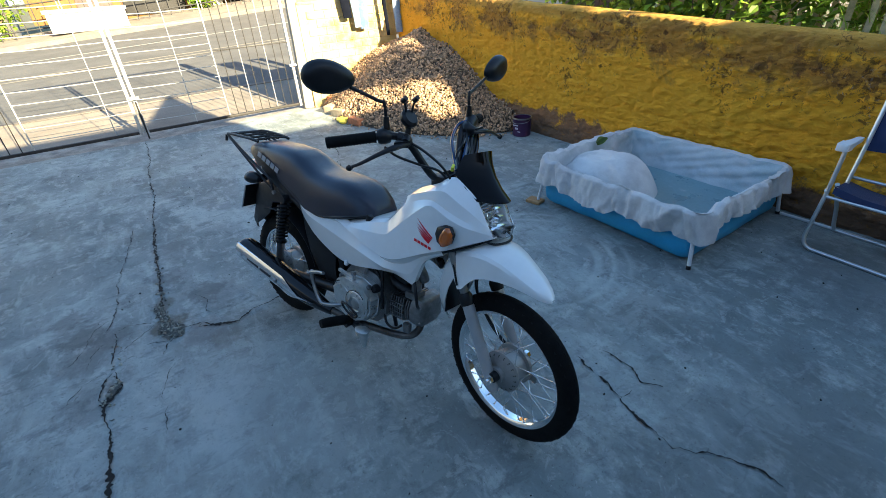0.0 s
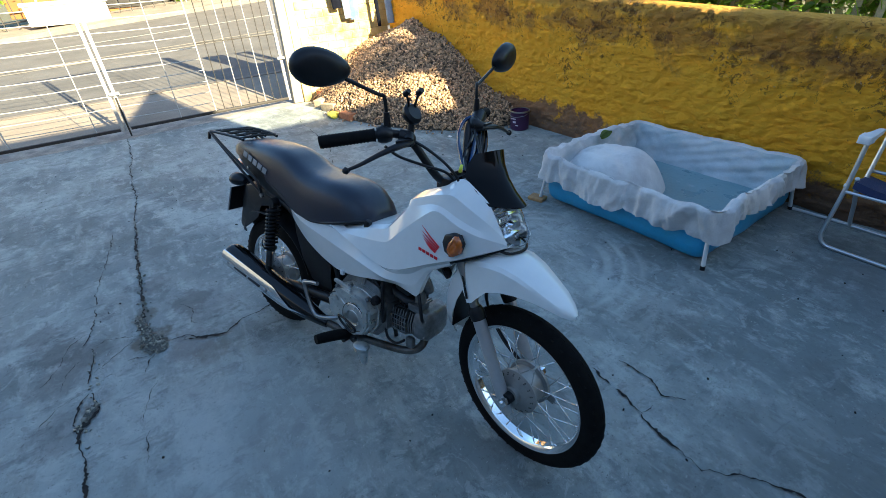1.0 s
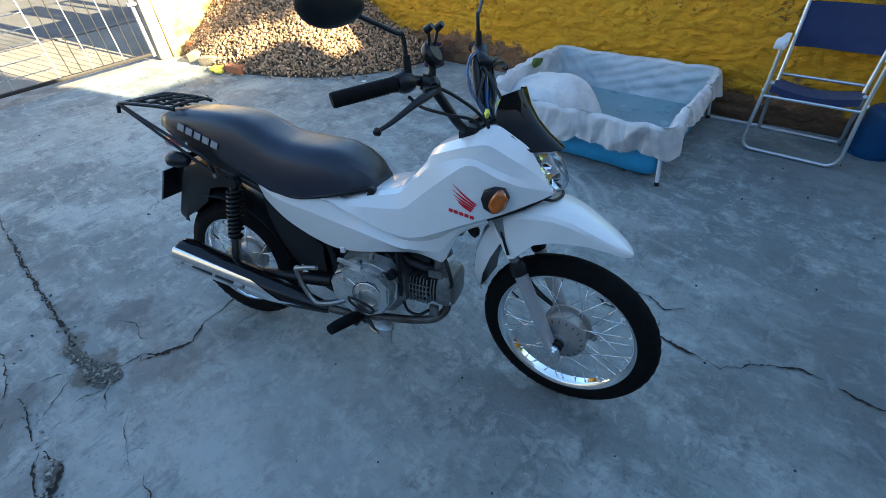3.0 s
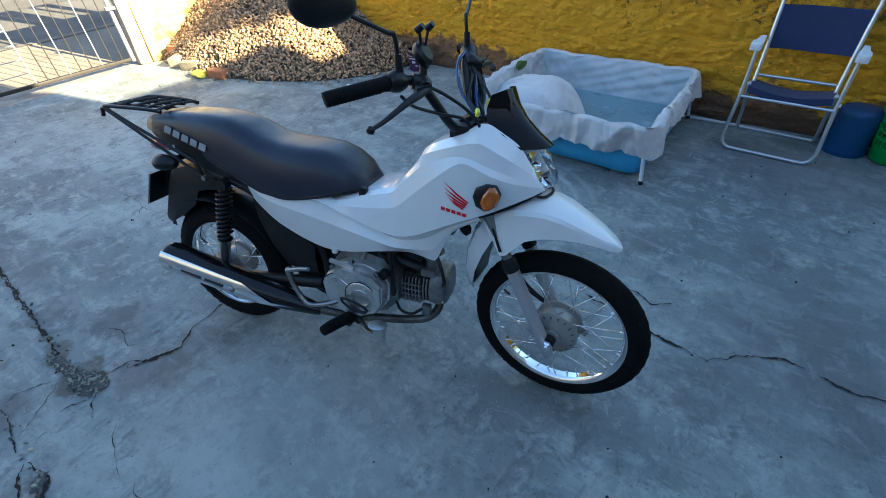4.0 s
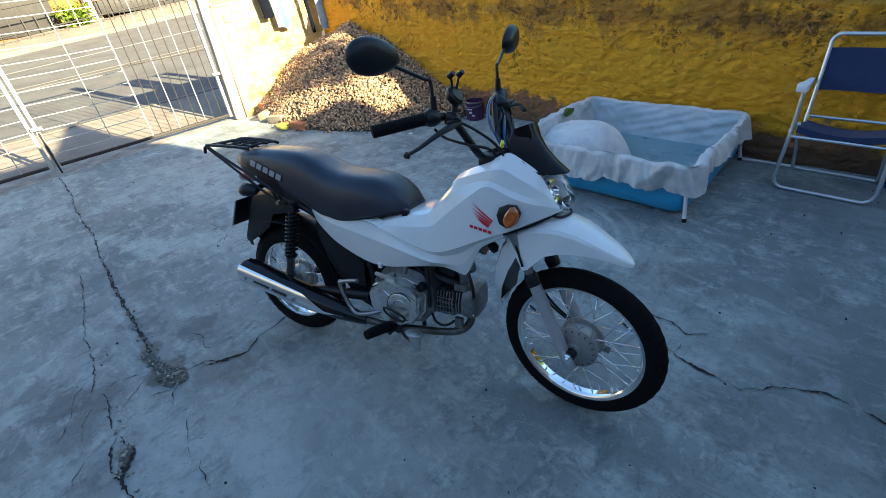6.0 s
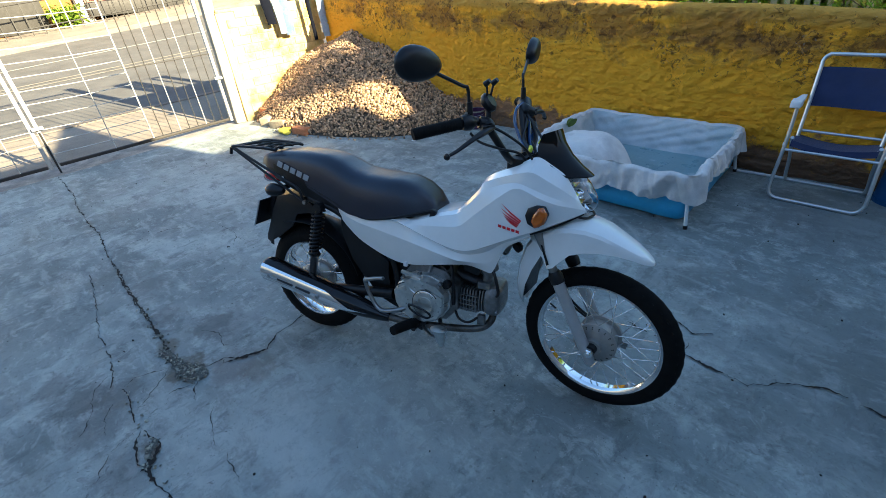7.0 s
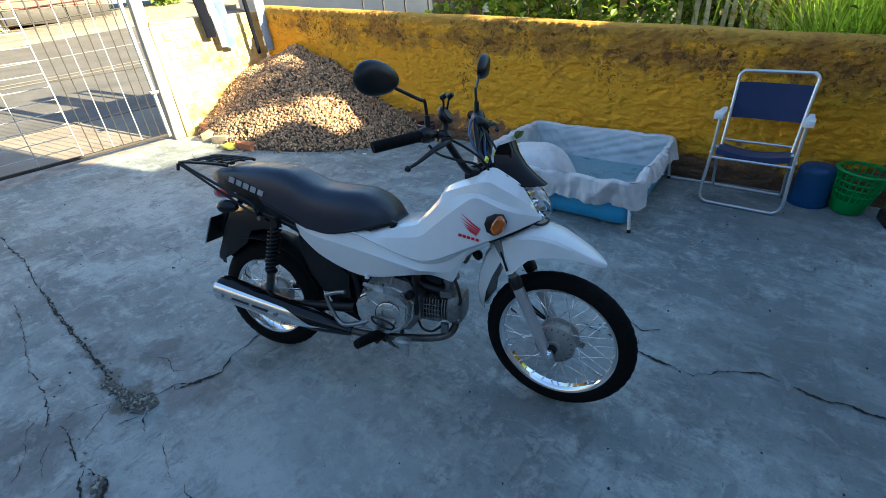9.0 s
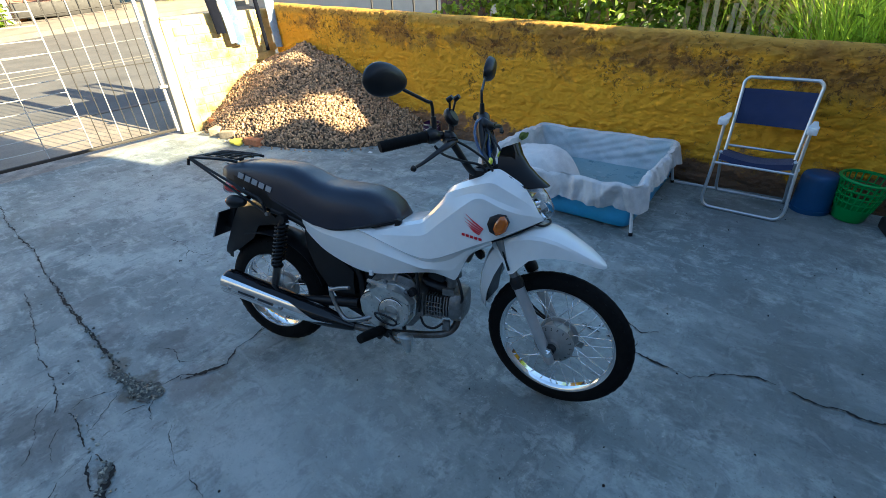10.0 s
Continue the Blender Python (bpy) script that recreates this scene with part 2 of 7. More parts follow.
    # flaking clusters, thicker towards the coping: dark bare specks and pale crumbs
    cluster = op("SUBTRACT", noise_at(1.9, 5.0, 0.6, 0.3), op("MULTIPLY", belt, 0.45))
    speck = op("ADD", noise_at(24.0, 8.0, 0.75, 0.8), op("MULTIPLY", cluster, 0.55))
    col = mixc(rng(speck, 0.80, 0.86, 0.0, 0.75), col, (0.11, 0.052, 0.022))
    crumb = op("ADD", noise_at(38.0, 6.0, 0.7, 0.5), op("MULTIPLY", cluster, 0.40))
    col = mixc(rng(crumb, 0.82, 0.87, 0.0, 0.6), col, (0.44, 0.36, 0.27))
    col = mixc(rng(noise_at(70.0, 6.0, 0.75), 0.56, 0.70, 0.0, 0.30), col, (0.60, 0.27, 0.025))
    nt.links.new(col, bs.inputs["Base Color"])
    bs.inputs["Roughness"].default_value = 0.88
    bs.inputs["Specular IOR Level"].default_value = 0.25
    b1 = nt.nodes.new("ShaderNodeBump")
    b1.inputs["Strength"].default_value, b1.inputs["Distance"].default_value = 1.0, 0.05
    nt.links.new(pit.outputs["Fac"], b1.inputs["Height"])
    b2 = nt.nodes.new("ShaderNodeBump")
    b2.inputs["Strength"].default_value, b2.inputs["Distance"].default_value = 0.8, 0.012
    nt.links.new(noise_at(55.0, 7.0, 0.7), b2.inputs["Height"])
    nt.links.new(b1.outputs["Normal"], b2.inputs["Normal"])
    nt.links.new(b2.outputs["Normal"], bs.inputs["Normal"])
    return m


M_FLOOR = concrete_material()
M_OCHRE = ochre_material()
M_CRACK = material("crack_dirt", (0.013, 0.013, 0.013), 0.95, vary=0.4, scale=20, fine=120, bump=0.4)
M_RUBBLE = material("broken_concrete", (0.24, 0.255, 0.24), 0.95, vary=0.4, scale=25, bump=0.5, random_tint=0.6, island=True)
M_WHITE = material("white_plastic", (0.80, 0.815, 0.81), 0.16, vary=0.03, scale=3, fine=30, coat=0.5)
M_BLACK = material("black_plastic", (0.008, 0.008, 0.0095), 0.40, spec=0.34, vary=0.2, scale=14, bump=0.04, bump_scale=200)
M_GLOSSBLACK = material("gloss_black", (0.006, 0.006, 0.007), 0.14, vary=0.05, coat=0.1, spec=0.4)
M_RUBBER = material("tyre_rubber", (0.006, 0.006, 0.006), 0.8, spec=0.15, vary=0.25, scale=18, bump=0.15, bump_scale=120)
M_SEAT = material("seat_vinyl", (0.007, 0.012, 0.028), 0.35, spec=0.6, vary=0.15, scale=9, fine=150, bump=0.06, bump_scale=420)
M_CHROME = material("chrome", (0.90, 0.91, 0.92), 0.09, 1.0, vary=0.04, scale=8)
M_STEEL = material("dull_steel", (0.31, 0.31, 0.31), 0.38, 1.0, vary=0.12, scale=20)
M_ALU = material("cast_aluminium", (0.62, 0.62, 0.60), 0.31, 0.9, vary=0.14, scale=18, bump=0.12, bump_scale=160)
# dark engine metal, with the shade round the engine put into its colour
M_ALU_DARK = material("dark_aluminium", (0.23, 0.23, 0.228), 0.40, 0.8, vary=0.25, scale=25, bump=0.2, bump_scale=140)
M_FORK = material("silver_paint", (0.50, 0.50, 0.51), 0.33, 0.5, vary=0.06, scale=10)
M_HUB = material("hub_paint", (0.34, 0.33, 0.315), 0.42, 0.5, vary=0.1, scale=20)
M_HEADER = material("heat_stained_steel", (0.17, 0.16, 0.15), 0.45, 0.8, vary=0.2, scale=15, second=(0.10, 0.08, 0.06), second_scale=8)
M_ORANGE = material("amber_lens", (0.44, 0.105, 0.006), 0.15, vary=0.1, scale=40, coat=0.6)
M_RED = material("red_lens", (0.42, 0.012, 0.014), 0.16, vary=0.1, coat=0.6)
M_DECAL = material("red_decal", (0.62, 0.012, 0.025), 0.35, vary=0.03)
M_GREYPRINT = material("grey_print", (0.25, 0.26, 0.27), 0.5, vary=0.04)
M_MIRROR = material("mirror_glass", (0.9, 0.9, 0.9), 0.03, 1.0, vary=0.0)
M_CLEAR = glass("clear_lens", (0.97, 0.98, 1.0))
M_SMOKE = material("smoked_screen", (0.003, 0.003, 0.0035), 0.05, vary=0.05, coat=0.0, spec=0.14)
M_BLUESHEATH = material("blue_cable_sheath", (0.006, 0.035, 0.12), 0.2, vary=0.2, scale=20, coat=0.5)
M_YELLOWTAG = material("yellow_tag", (0.72, 0.74, 0.05), 0.5, vary=0.1)
M_PLATE = material("plate_grey", (0.45, 0.46, 0.47), 0.4, vary=0.06)
M_GATE = material("gate_paint", (0.36, 0.355, 0.34), 0.45, 0.0, vary=0.1, scale=9, second=(0.25, 0.14, 0.08), second_scale=7, lo=0.66, hi=0.75)
# dark gate tone: shade on the bars and lower rail put into the colour
M_GATEDARK = material("shaded_gate_bar", (0.020, 0.017, 0.015), 0.6, 0.2, vary=0.2, scale=12)
M_BRICKPAINT = material("yellow_brick_paint", (0.60, 0.46, 0.20), 0.85, vary=0.12, scale=8, fine=50, bump=0.35, bump_scale=60, random_tint=0.1, second=(0.47, 0.32, 0.075), second_scale=3.2, lo=0.48, hi=0.62, world_space=True)
M_MORTAR = material("mortar", (0.56, 0.42, 0.17), 0.95, vary=0.2, bump=0.4)
M_POSTWHITE = material("post_whitewash", (0.25, 0.24, 0.22), 0.85, vary=0.12, scale=7, bump=0.25, second=(0.35, 0.33, 0.29), second_scale=4, lo=0.6, hi=0.72)
M_STONE = material("river_gravel", (0.37, 0.26, 0.17), 0.82, vary=0.3, scale=30, random_tint=0.68, island=True, bump=0.15)
M_SOIL = material("gritty_soil", (0.10, 0.08, 0.06), 0.95, vary=0.3, scale=30, bump=0.6)
M_HOLE = material("broken_bed", (0.085, 0.088, 0.08), 0.95, vary=0.5, scale=40, fine=160, bump=0.7, bump_scale=90)
M_ASPHALT = material("asphalt", (0.10, 0.097, 0.092), 0.9, vary=0.2, scale=2.0, fine=90, bump=0.3, bump_scale=120)
M_PAVE = material("pavement", (0.23, 0.195, 0.155), 0.9, vary=0.2, scale=1.6, fine=50, bump=0.3)
M_LINE = material("road_line", (0.34, 0.33, 0.29), 0.8, vary=0.25, scale=12)
M_KERB = material("kerb_concrete", (0.15, 0.13, 0.11), 0.9, vary=0.2, scale=3)
M_LINE_Y = material("road_line_yellow", (0.225, 0.205, 0.165), 0.8, vary=0.25, scale=12)
M_BLUEPOOL = material("blue_vinyl", (0.055, 0.30, 0.55), 0.4, vary=0.08, scale=5, fine=60, bump=0.05)
M_CLOTH = material("grey_bed_sheet", (0.60, 0.60, 0.60), 0.85, vary=0.07, scale=7, fine=200, bump=0.55, bump_scale=22, sheen=0.2, second=(0.47, 0.47, 0.48), second_scale=4)
M_INNERCLOTH = material("inner_sheet", (0.40, 0.46, 0.49), 0.6, vary=0.10, scale=5, fine=120, bump=0.35, bump_scale=18, second=(0.52, 0.54, 0.56), second_scale=3.0)
M_LINER = material("blue_grey_liner", (0.19, 0.30, 0.335), 0.3, vary=0.12, scale=3.5, bump=0.03, bump_scale=9, second=(0.45, 0.50, 0.53), second_scale=4.2, lo=0.66, hi=0.72)
M_TUBEWHITE = material("white_tube", (0.68, 0.70, 0.71), 0.35, vary=0.06)
M_ALUTUBE = material("aluminium_tube", (0.66, 0.67, 0.68), 0.34, 0.75, vary=0.03, scale=12)
M_NAVY = material("navy_canvas", (0.009, 0.020, 0.080), 0.75, vary=0.12, scale=9, fine=260, bump=0.25, bump_scale=380, sheen=0.1)
M_ARM = material("white_armrest", (0.74, 0.76, 0.78), 0.4, vary=0.04)
M_BLUEDRUM = material("blue_bucket", (0.006, 0.058, 0.165), 0.45, vary=0.1, scale=6)
M_GREENPL = material("green_basket", (0.012, 0.25, 0.045), 0.42, vary=0.08, scale=6)
M_PURPLE = material("purple_label", (0.045, 0.012, 0.055), 0.45, vary=0.1)
M_TINWHITE = material("pale_print", (0.50, 0.45, 0.52), 0.5, vary=0.05)
M_CLAY = material("clay_brick", (0.42, 0.16, 0.07), 0.9, vary=0.2, scale=14, bump=0.3)
M_CLAYPALE = material("pale_brick", (0.45, 0.36, 0.24), 0.9, vary=0.18, scale=14, bump=0.3)
M_YELLOWPL = material("yellow_plastic", (0.75, 0.62, 0.06), 0.5, vary=0.08)
M_DENIM_DARK = material("dark_denim", (0.004, 0.005, 0.010), 0.9, spec=0.08, vary=0.15, scale=14, bump=0.3, bump_scale=300)
M_DENIM = material("faded_denim", (0.10, 0.17, 0.33), 0.9, vary=0.2, scale=9, bump=0.3, bump_scale=300, second=(0.26, 0.34, 0.48), second_scale=5, lo=0.45, hi=0.65, trans=0.15)
M_DENIM_PALE = material("pale_denim", (0.33, 0.42, 0.55), 0.9, vary=0.15, scale=9, bump=0.3, bump_scale=300, trans=0.15)
M_LEAF = material("vine_leaf", (0.27, 0.42, 0.06), 0.5, vary=0.25, scale=10, random_tint=0.7, island=True, trans=0.55)
M_GRASSBLADE = material("tall_grass", (0.42, 0.58, 0.07), 0.5, vary=0.2, scale=8, random_tint=0.5, island=True, trans=0.6)
# leaf colour again, paler and yellower, with the sunlight put into it
M_LEAFSUN = material("sunlit_leaf", (0.52, 0.46, 0.15), 0.6, vary=0.25, scale=10, random_tint=0.6, island=True, trans=0.5)
M_TWIG = material("dry_twig", (0.16, 0.11, 0.07), 0.9, vary=0.3, scale=20)
M_PICKET = material("weathered_wood", (0.66, 0.53, 0.34), 0.88, vary=0.25, scale=12, random_tint=0.3, bump=0.3, bump_scale=60)
M_BROWNWOOD = material("brown_planks", (0.12, 0.085, 0.075), 0.8, vary=0.25, scale=10, random_tint=0.25)
M_EARTH = material("garden_earth", (0.13, 0.10, 0.06), 0.95, vary=0.3, scale=3, bump=0.5, second=(0.07, 0.10, 0.03), second_scale=2)
M_HOUSE = material("house_plaster", (0.26, 0.265, 0.27), 0.85, vary=0.1, scale=3, bump=0.15)
M_ROOF = material("roof_tile", (0.30, 0.15, 0.09), 0.85, vary=0.2, scale=6)
M_FARWHITE = material("far_white_wall", (0.44, 0.42, 0.38), 0.85, vary=0.1, scale=2)
M_FARPINK = material("far_pink_wall", (0.23, 0.115, 0.09), 0.85, vary=0.15, scale=2)
M_FARORANGE = material("far_orange_wall", (0.20, 0.085, 0.022), 0.85, vary=0.12, scale=2)
M_IRON = material("dark_iron", (0.025, 0.023, 0.022), 0.6, 0.3, vary=0.2)


# ---- mesh tools ----
def part(name, bm, mat, parent=None, label="", angle=38, m=None):
    """One mesh object out of a bmesh, under a thing or a part."""
    me = bpy.data.meshes.new(name)
    bmesh.ops.recalc_face_normals(bm, faces=bm.faces)
    bm.to_mesh(me)
    bm.free()
    me.materials.append(mat)
    if angle:
        me.polygons.foreach_set("use_smooth", [True] * len(me.polygons))
        me.set_sharp_from_angle(angle=radians(angle))
    ob = new(name, me)
    if parent is not None:
        ob.parent = parent
    if m is not None:
        ob.matrix_basis = m
    return tagged(ob, label)


def thing(name, label, category, m=None, group="", kind=""):
    ob = new(name)
    ob.empty_display_size = 0.1
    if m is not None:
        ob.matrix_basis = m
    return tagged(ob, label, category, group, kind)


def moved(bm, m):
    bmesh.ops.transform(bm, matrix=m, verts=bm.verts)
    return bm


def box(size, at=(0, 0, 0), bevel=0.0, rot=(0, 0, 0), seg=2, bm=None):
    b = bmesh.new()
    bmesh.ops.create_cube(b, size=1.0)
    bmesh.ops.scale(b, vec=size, verts=b.verts)
    if bevel:
        bmesh.ops.bevel(b, geom=b.edges[:], offset=bevel, segments=seg, affect="EDGES", profile=0.6)
    moved(b, pose(*at, *rot))
    return joined(bm, b)


def joined(bm, b):
    if bm is None:
        return b
    me = bpy.data.meshes.new("tmp")
    b.to_mesh(me)
    b.free()
    bm.from_mesh(me)
    bpy.data.meshes.remove(me)
    return bm


def spline(pts, n=6, closed=False):
    """Catmull-Rom through the points."""
    p = [Vector(q) for q in pts]
    out = []
    count = len(p)
    for i in range(count if closed else count - 1):
        a, b, c, d = (p[(i + k) % count] if closed else p[min(max(i + k, 0), count - 1)] for k in (-1, 0, 1, 2))
        for j in range(n):
            t = j / n
            out.append(0.5 * (2 * b + (c - a) * t + (2 * a - 5 * b + 4 * c - d) * t * t + (3 * b - a - 3 * c + d) * t**3))
    if not closed:
        out.append(p[-1])
    return out


def tube(pts, r, seg=8, n=5, closed=False, flat=1.0, bm=None):
    """A round bar along a smooth line; r is one radius, or one for each point."""
    line = spline(pts, n, closed) if n > 1 else [Vector(q) for q in pts]
    k = len(line)
    if isinstance(r, (int, float)):
        radii = [r] * k
    else:
        radii = [float(np.interp(i / (k - 1) * (len(r) - 1), range(len(r)), r)) for i in range(k)]
    b = bm or bmesh.new()
    rings, side = [], None
    for i, q in enumerate(line):
        if closed:
            d = line[(i + 1) % k] - line[i - 1]
        else:
            d = line[min(i + 1, k - 1)] - line[max(i - 1, 0)]
        d.normalize()
        if side is None:
            side = d.cross(Vector((0.13, 0.21, 0.97))).normalized()
        side = (side - d * side.dot(d)).normalized()
        up = d.cross(side)
        rings.append([b.verts.new(q + radii[i] * (math.cos(a) * side + flat * math.sin(a) * up)) for a in (2 * math.pi * j / seg for j in range(seg))])
    for i in range(k if closed else k - 1):
        a, c = rings[i], rings[(i + 1) % k]
        for j in range(seg):
            b.faces.new((a[j], a[(j + 1) % seg], c[(j + 1) % seg], c[j]))
    if not closed:
        b.faces.new(rings[0][::-1])
        b.faces.new(rings[-1])
    return b


def loft(rings, closed=True, caps=True, bm=None):
    """Skin over rings of equally many points; closed: each ring is a loop."""
    b = bm or bmesh.new()
    vs = [[b.verts.new(p) for p in ring] for ring in rings]
    k = len(vs[0])
    for a, c in zip(vs, vs[1:]):
        for j in range(k if closed else k - 1):
            b.faces.new((a[j], a[(j + 1) % k], c[(j + 1) % k], c[j]))
    if caps and closed:
        b.faces.new(vs[0][::-1])
        b.faces.new(vs[-1])
    return b


def lathe(profile, seg=32, bm=None, axis="y", closed=False):
    """Turn a profile of (radius, offset along the axis); closed: the profile is a loop, as a ring's."""
    b = bm or bmesh.new()
    rows = []
    for j in range(seg):
        a = 2 * math.pi * j / seg
        c, s = math.cos(a), math.sin(a)
        rows.append([b.verts.new((r * c, o, r * s) if axis == "y" else ((r * c, r * s, o) if axis == "z" else (o, r * c, r * s))) for r, o in profile])
    k = len(profile)
    for j in range(seg):
        p, q = rows[j], rows[(j + 1) % seg]
        for i in range(k if closed else k - 1):
            b.faces.new((p[i], p[(i + 1) % k], q[(i + 1) % k], q[i]))
    bmesh.ops.remove_doubles(b, verts=b.verts, dist=1e-5)
    return b


def plate(outline, thick, bevel=0.004, plane="xz", at=0.0):
    """A flat piece with the given outline, thick across it, with softened rims."""
    b = bmesh.new()
    lift = {"xz": lambda u, v, w: (u, w, v), "xy": lambda u, v, w: (u, v, w), "yz": lambda u, v, w: (w, u, v)}[plane]
    lo = [b.verts.new(lift(u, v, at - thick / 2)) for u, v in outline]
    hi = [b.verts.new(lift(u, v, at + thick / 2)) for u, v in outline]
    k = len(outline)
    b.faces.new(lo[::-1])
    b.faces.new(hi)
    for j in range(k):
        b.faces.new((lo[j], lo[(j + 1) % k], hi[(j + 1) % k], hi[j]))
    if bevel:
        bmesh.ops.bevel(b, geom=[e for e in b.edges if abs(e.calc_face_angle(0)) > 0.6], offset=bevel, segments=2, affect="EDGES")
    return b


def thicken(bm, t):
    """Give a skin its thickness: a second skin along the vertex normals, closed at the borders."""
    bmesh.ops.recalc_face_normals(bm, faces=bm.faces)
    bm.normal_update()
    faces, edges = bm.faces[:], [e for e in bm.edges if e.is_boundary]
    under = {v: bm.verts.new(v.co - v.normal * t) for v in bm.verts[:]}
    for f in faces:
        bm.faces.new([under[v] for v in reversed(f.verts)])
    for e in edges:
        a, c = e.verts
        bm.faces.new((a, c, under[c], under[a]))
    return bm


# ---- large structure ----
GATE_X, WALL_Y = -4.32, 2.95


def street_z(x, y):
    """The street rises gently away from the gate."""
    d = min(max(-4.6 - x, 0.0), 14.0)
    return d * (0.055 + 0.006 * min(max(y, -12.0), 12.0))


def wall_top(x):
    return 1.10 - 0.055 * x


def sheet(xs, ys, height):
    b = bmesh.new()
    rows = [[b.verts.new((x, y, height(x, y))) for y in ys] for x in xs]
    for p, q in zip(rows, rows[1:]):
        for j in range(len(ys) - 1):
            b.faces.new((p[j], q[j], q[j + 1], p[j + 1]))
    return b


far = [-900, -300, -120, -60, -35]
ground = part("ground", sheet(far + [-25 + 0.8 * i for i in range(27)] + [-4.3, -2, 4, 12, 40, 150, 800], [-800, -200, -60] + [-30 + 2 * i for i in range(31)] + [60, 200, 800], lambda x, y: street_z(x, y) - 0.09), M_EARTH)
tagged(ground, "dry brown earth ground round the yard and street", "ground", kind="structure")

# concrete slab of the yard, cast with an uneven top
nx, ny = 62, 50
xs = [-4.19 + 7.6 * i / nx for i in range(nx + 1)]
ys = [-3.2 + 6.15 * j / ny for j in range(ny + 1)]
b = sheet(xs, ys, lambda x, y: 0.003 * noise.noise(Vector((x * 0.9, y * 0.9, 3))))
edge = [e for e in b.edges if e.is_boundary]
r = bmesh.ops.extrude_edge_only(b, edges=edge)
bmesh.ops.translate(b, vec=(0, 0, -0.12), verts=[v for v in r["geom"] if isinstance(v, bmesh.types.BMVert)])
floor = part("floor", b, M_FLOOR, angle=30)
tagged(floor, "worn grey trowelled concrete yard floor with cracks and stains", "floor", kind="structure")


def crack(pts, width, seed, parent=floor, closed=-1.0):
    """A jagged open crack along a line, pinching and widening; it is shut where its opening falls under closed."""
    rnd = random.Random(seed)
    line = []
    for p, q in zip(pts, pts[1:]):
        p, q = Vector((*p, 0)), Vector((*q, 0))
        k = max(2, int((q - p).length / 0.008))
        line += [p.lerp(q, i / k) for i in range(k)]
    line.append(Vector((*pts[-1], 0)))
    b = bmesh.new()
    prev, drift = None, 0.0
    for i, p in enumerate(line):
        d = (line[min(i + 1, len(line) - 1)] - line[max(i - 1, 0)]).normalized()
        s = Vector((-d.y, d.x, 0))
        drift = 0.80 * drift + rnd.uniform(-0.0044, 0.0044)
        end = min(1.0, 0.25 + min(i, len(line) - 1 - i) / 8)
        gape = 0.42 + 1.0 * noise.noise(p * 12.0 + Vector((seed, 0, 0)))
        if gape < closed:
            prev = None
            continue
        w = width * end * (0.35 + rnd.random() ** 2 * 1.1) * (0.28 + 1.15 * max(0.0, gape))
        c = p + s * drift + Vector((0, 0, 0.0045 + 0.003 * noise.noise(Vector((p.x * 0.9, p.y * 0.9, 3)))))
        row = (b.verts.new(c + s * w / 2), b.verts.new(c - s * w / 2))
        if prev:
            b.faces.new((prev[0], prev[1], row[1], row[0]))
        prev = row
    return part("crack", b, M_CRACK, parent, angle=0)


JOINT = [(-4.19, -0.48), (-3.40, -0.48), (-3.0, -0.525), (-2.49, -0.535), (-2.22, -0.52), (-1.92, -0.56), (-1.60, -0.572), (-1.29, -0.595), (-1.04, -0.602), (-0.81, -0.602), (-0.66, -0.612)]
crack(JOINT, 0.0105, 1)
crack([(x, y + 0.006) for x, y in JOINT[6:]] + [(-0.5, -0.61), (-0.38, -0.60)], 0.0150, 21)
crack([(-0.18, -0.53), (-0.172, -0.485), (-0.165, -0.445), (-0.102, -0.397), (-0.078, -0.34), (-0.062, -0.296), (-0.122, -0.207), (-0.148, -0.10), (-0.155, -0.046), (-0.12, 0.08)], 0.0150, 2)
crack([(-0.148, -0.10), (-0.155, -0.046), (-0.12, 0.08), (-0.10, 0.12)], 0.0130, 27)
crack([(-0.165, -0.46), (-0.14, -0.47), (-0.10, -0.41)], 0.0063, 22)
crack([(-0.87, -0.815), (-0.67, -0.817), (-0.48, -0.837), (-0.39, -0.873), (-0.34, -0.829), (-0.24, -0.825), (-0.135, -0.842), (-0.05, -0.85), (0.02, -0.826), (0.06, -0.818)], 0.0070, 3, closed=0.2)
crack([(0.06, -0.818), (0.085, -0.817), (0.135, -0.853), (0.145, -0.882), (0.17, -0.878), (0.28, -0.862), (0.39, -0.856), (0.486, -0.863), (0.58, -0.857), (0.64, -0.869), (1.1, -0.92)], 0.0210, 33)
crack([(-0.034, -0.847), (-0.014, -0.872), (0.06, -0.89), (0.114, -0.902), (0.15, -0.885)], 0.0084, 34)
crack([(-1.61, -0.71), (-1.38, -0.732), (-1.1, -0.78), (-0.87, -0.807)], 0.0070, 35)
crack([(-0.31, -0.655), (-0.353, -0.72), (-0.386, -0.783), (-0.354, -0.835)], 0.0098, 4)
crack([(-0.113, -0.60), (-0.15, -0.67), (-0.156, -0.769), (-0.175, -0.817)], 0.0059, 14, closed=0.35)
crack([(0.061, -0.606), (0.169, -0.653), (0.274, -0.671)], 0.0045, 23)
crack([(0.33, -0.656), (0.378, -0.665), (0.477, -0.673)], 0.0045, 24)
crack([(1.10, 0.868), (1.157, 0.856), (1.21, 0.862), (1.266, 0.855), (1.321, 0.844), (1.36, 0.833)], 0.0095, 5, closed=0.2)
crack([(1.36, 0.833), (1.384, 0.82), (1.42, 0.806), (1.479, 0.808), (1.537, 0.80), (1.577, 0.80), (1.60, 0.787)], 0.0125, 51)
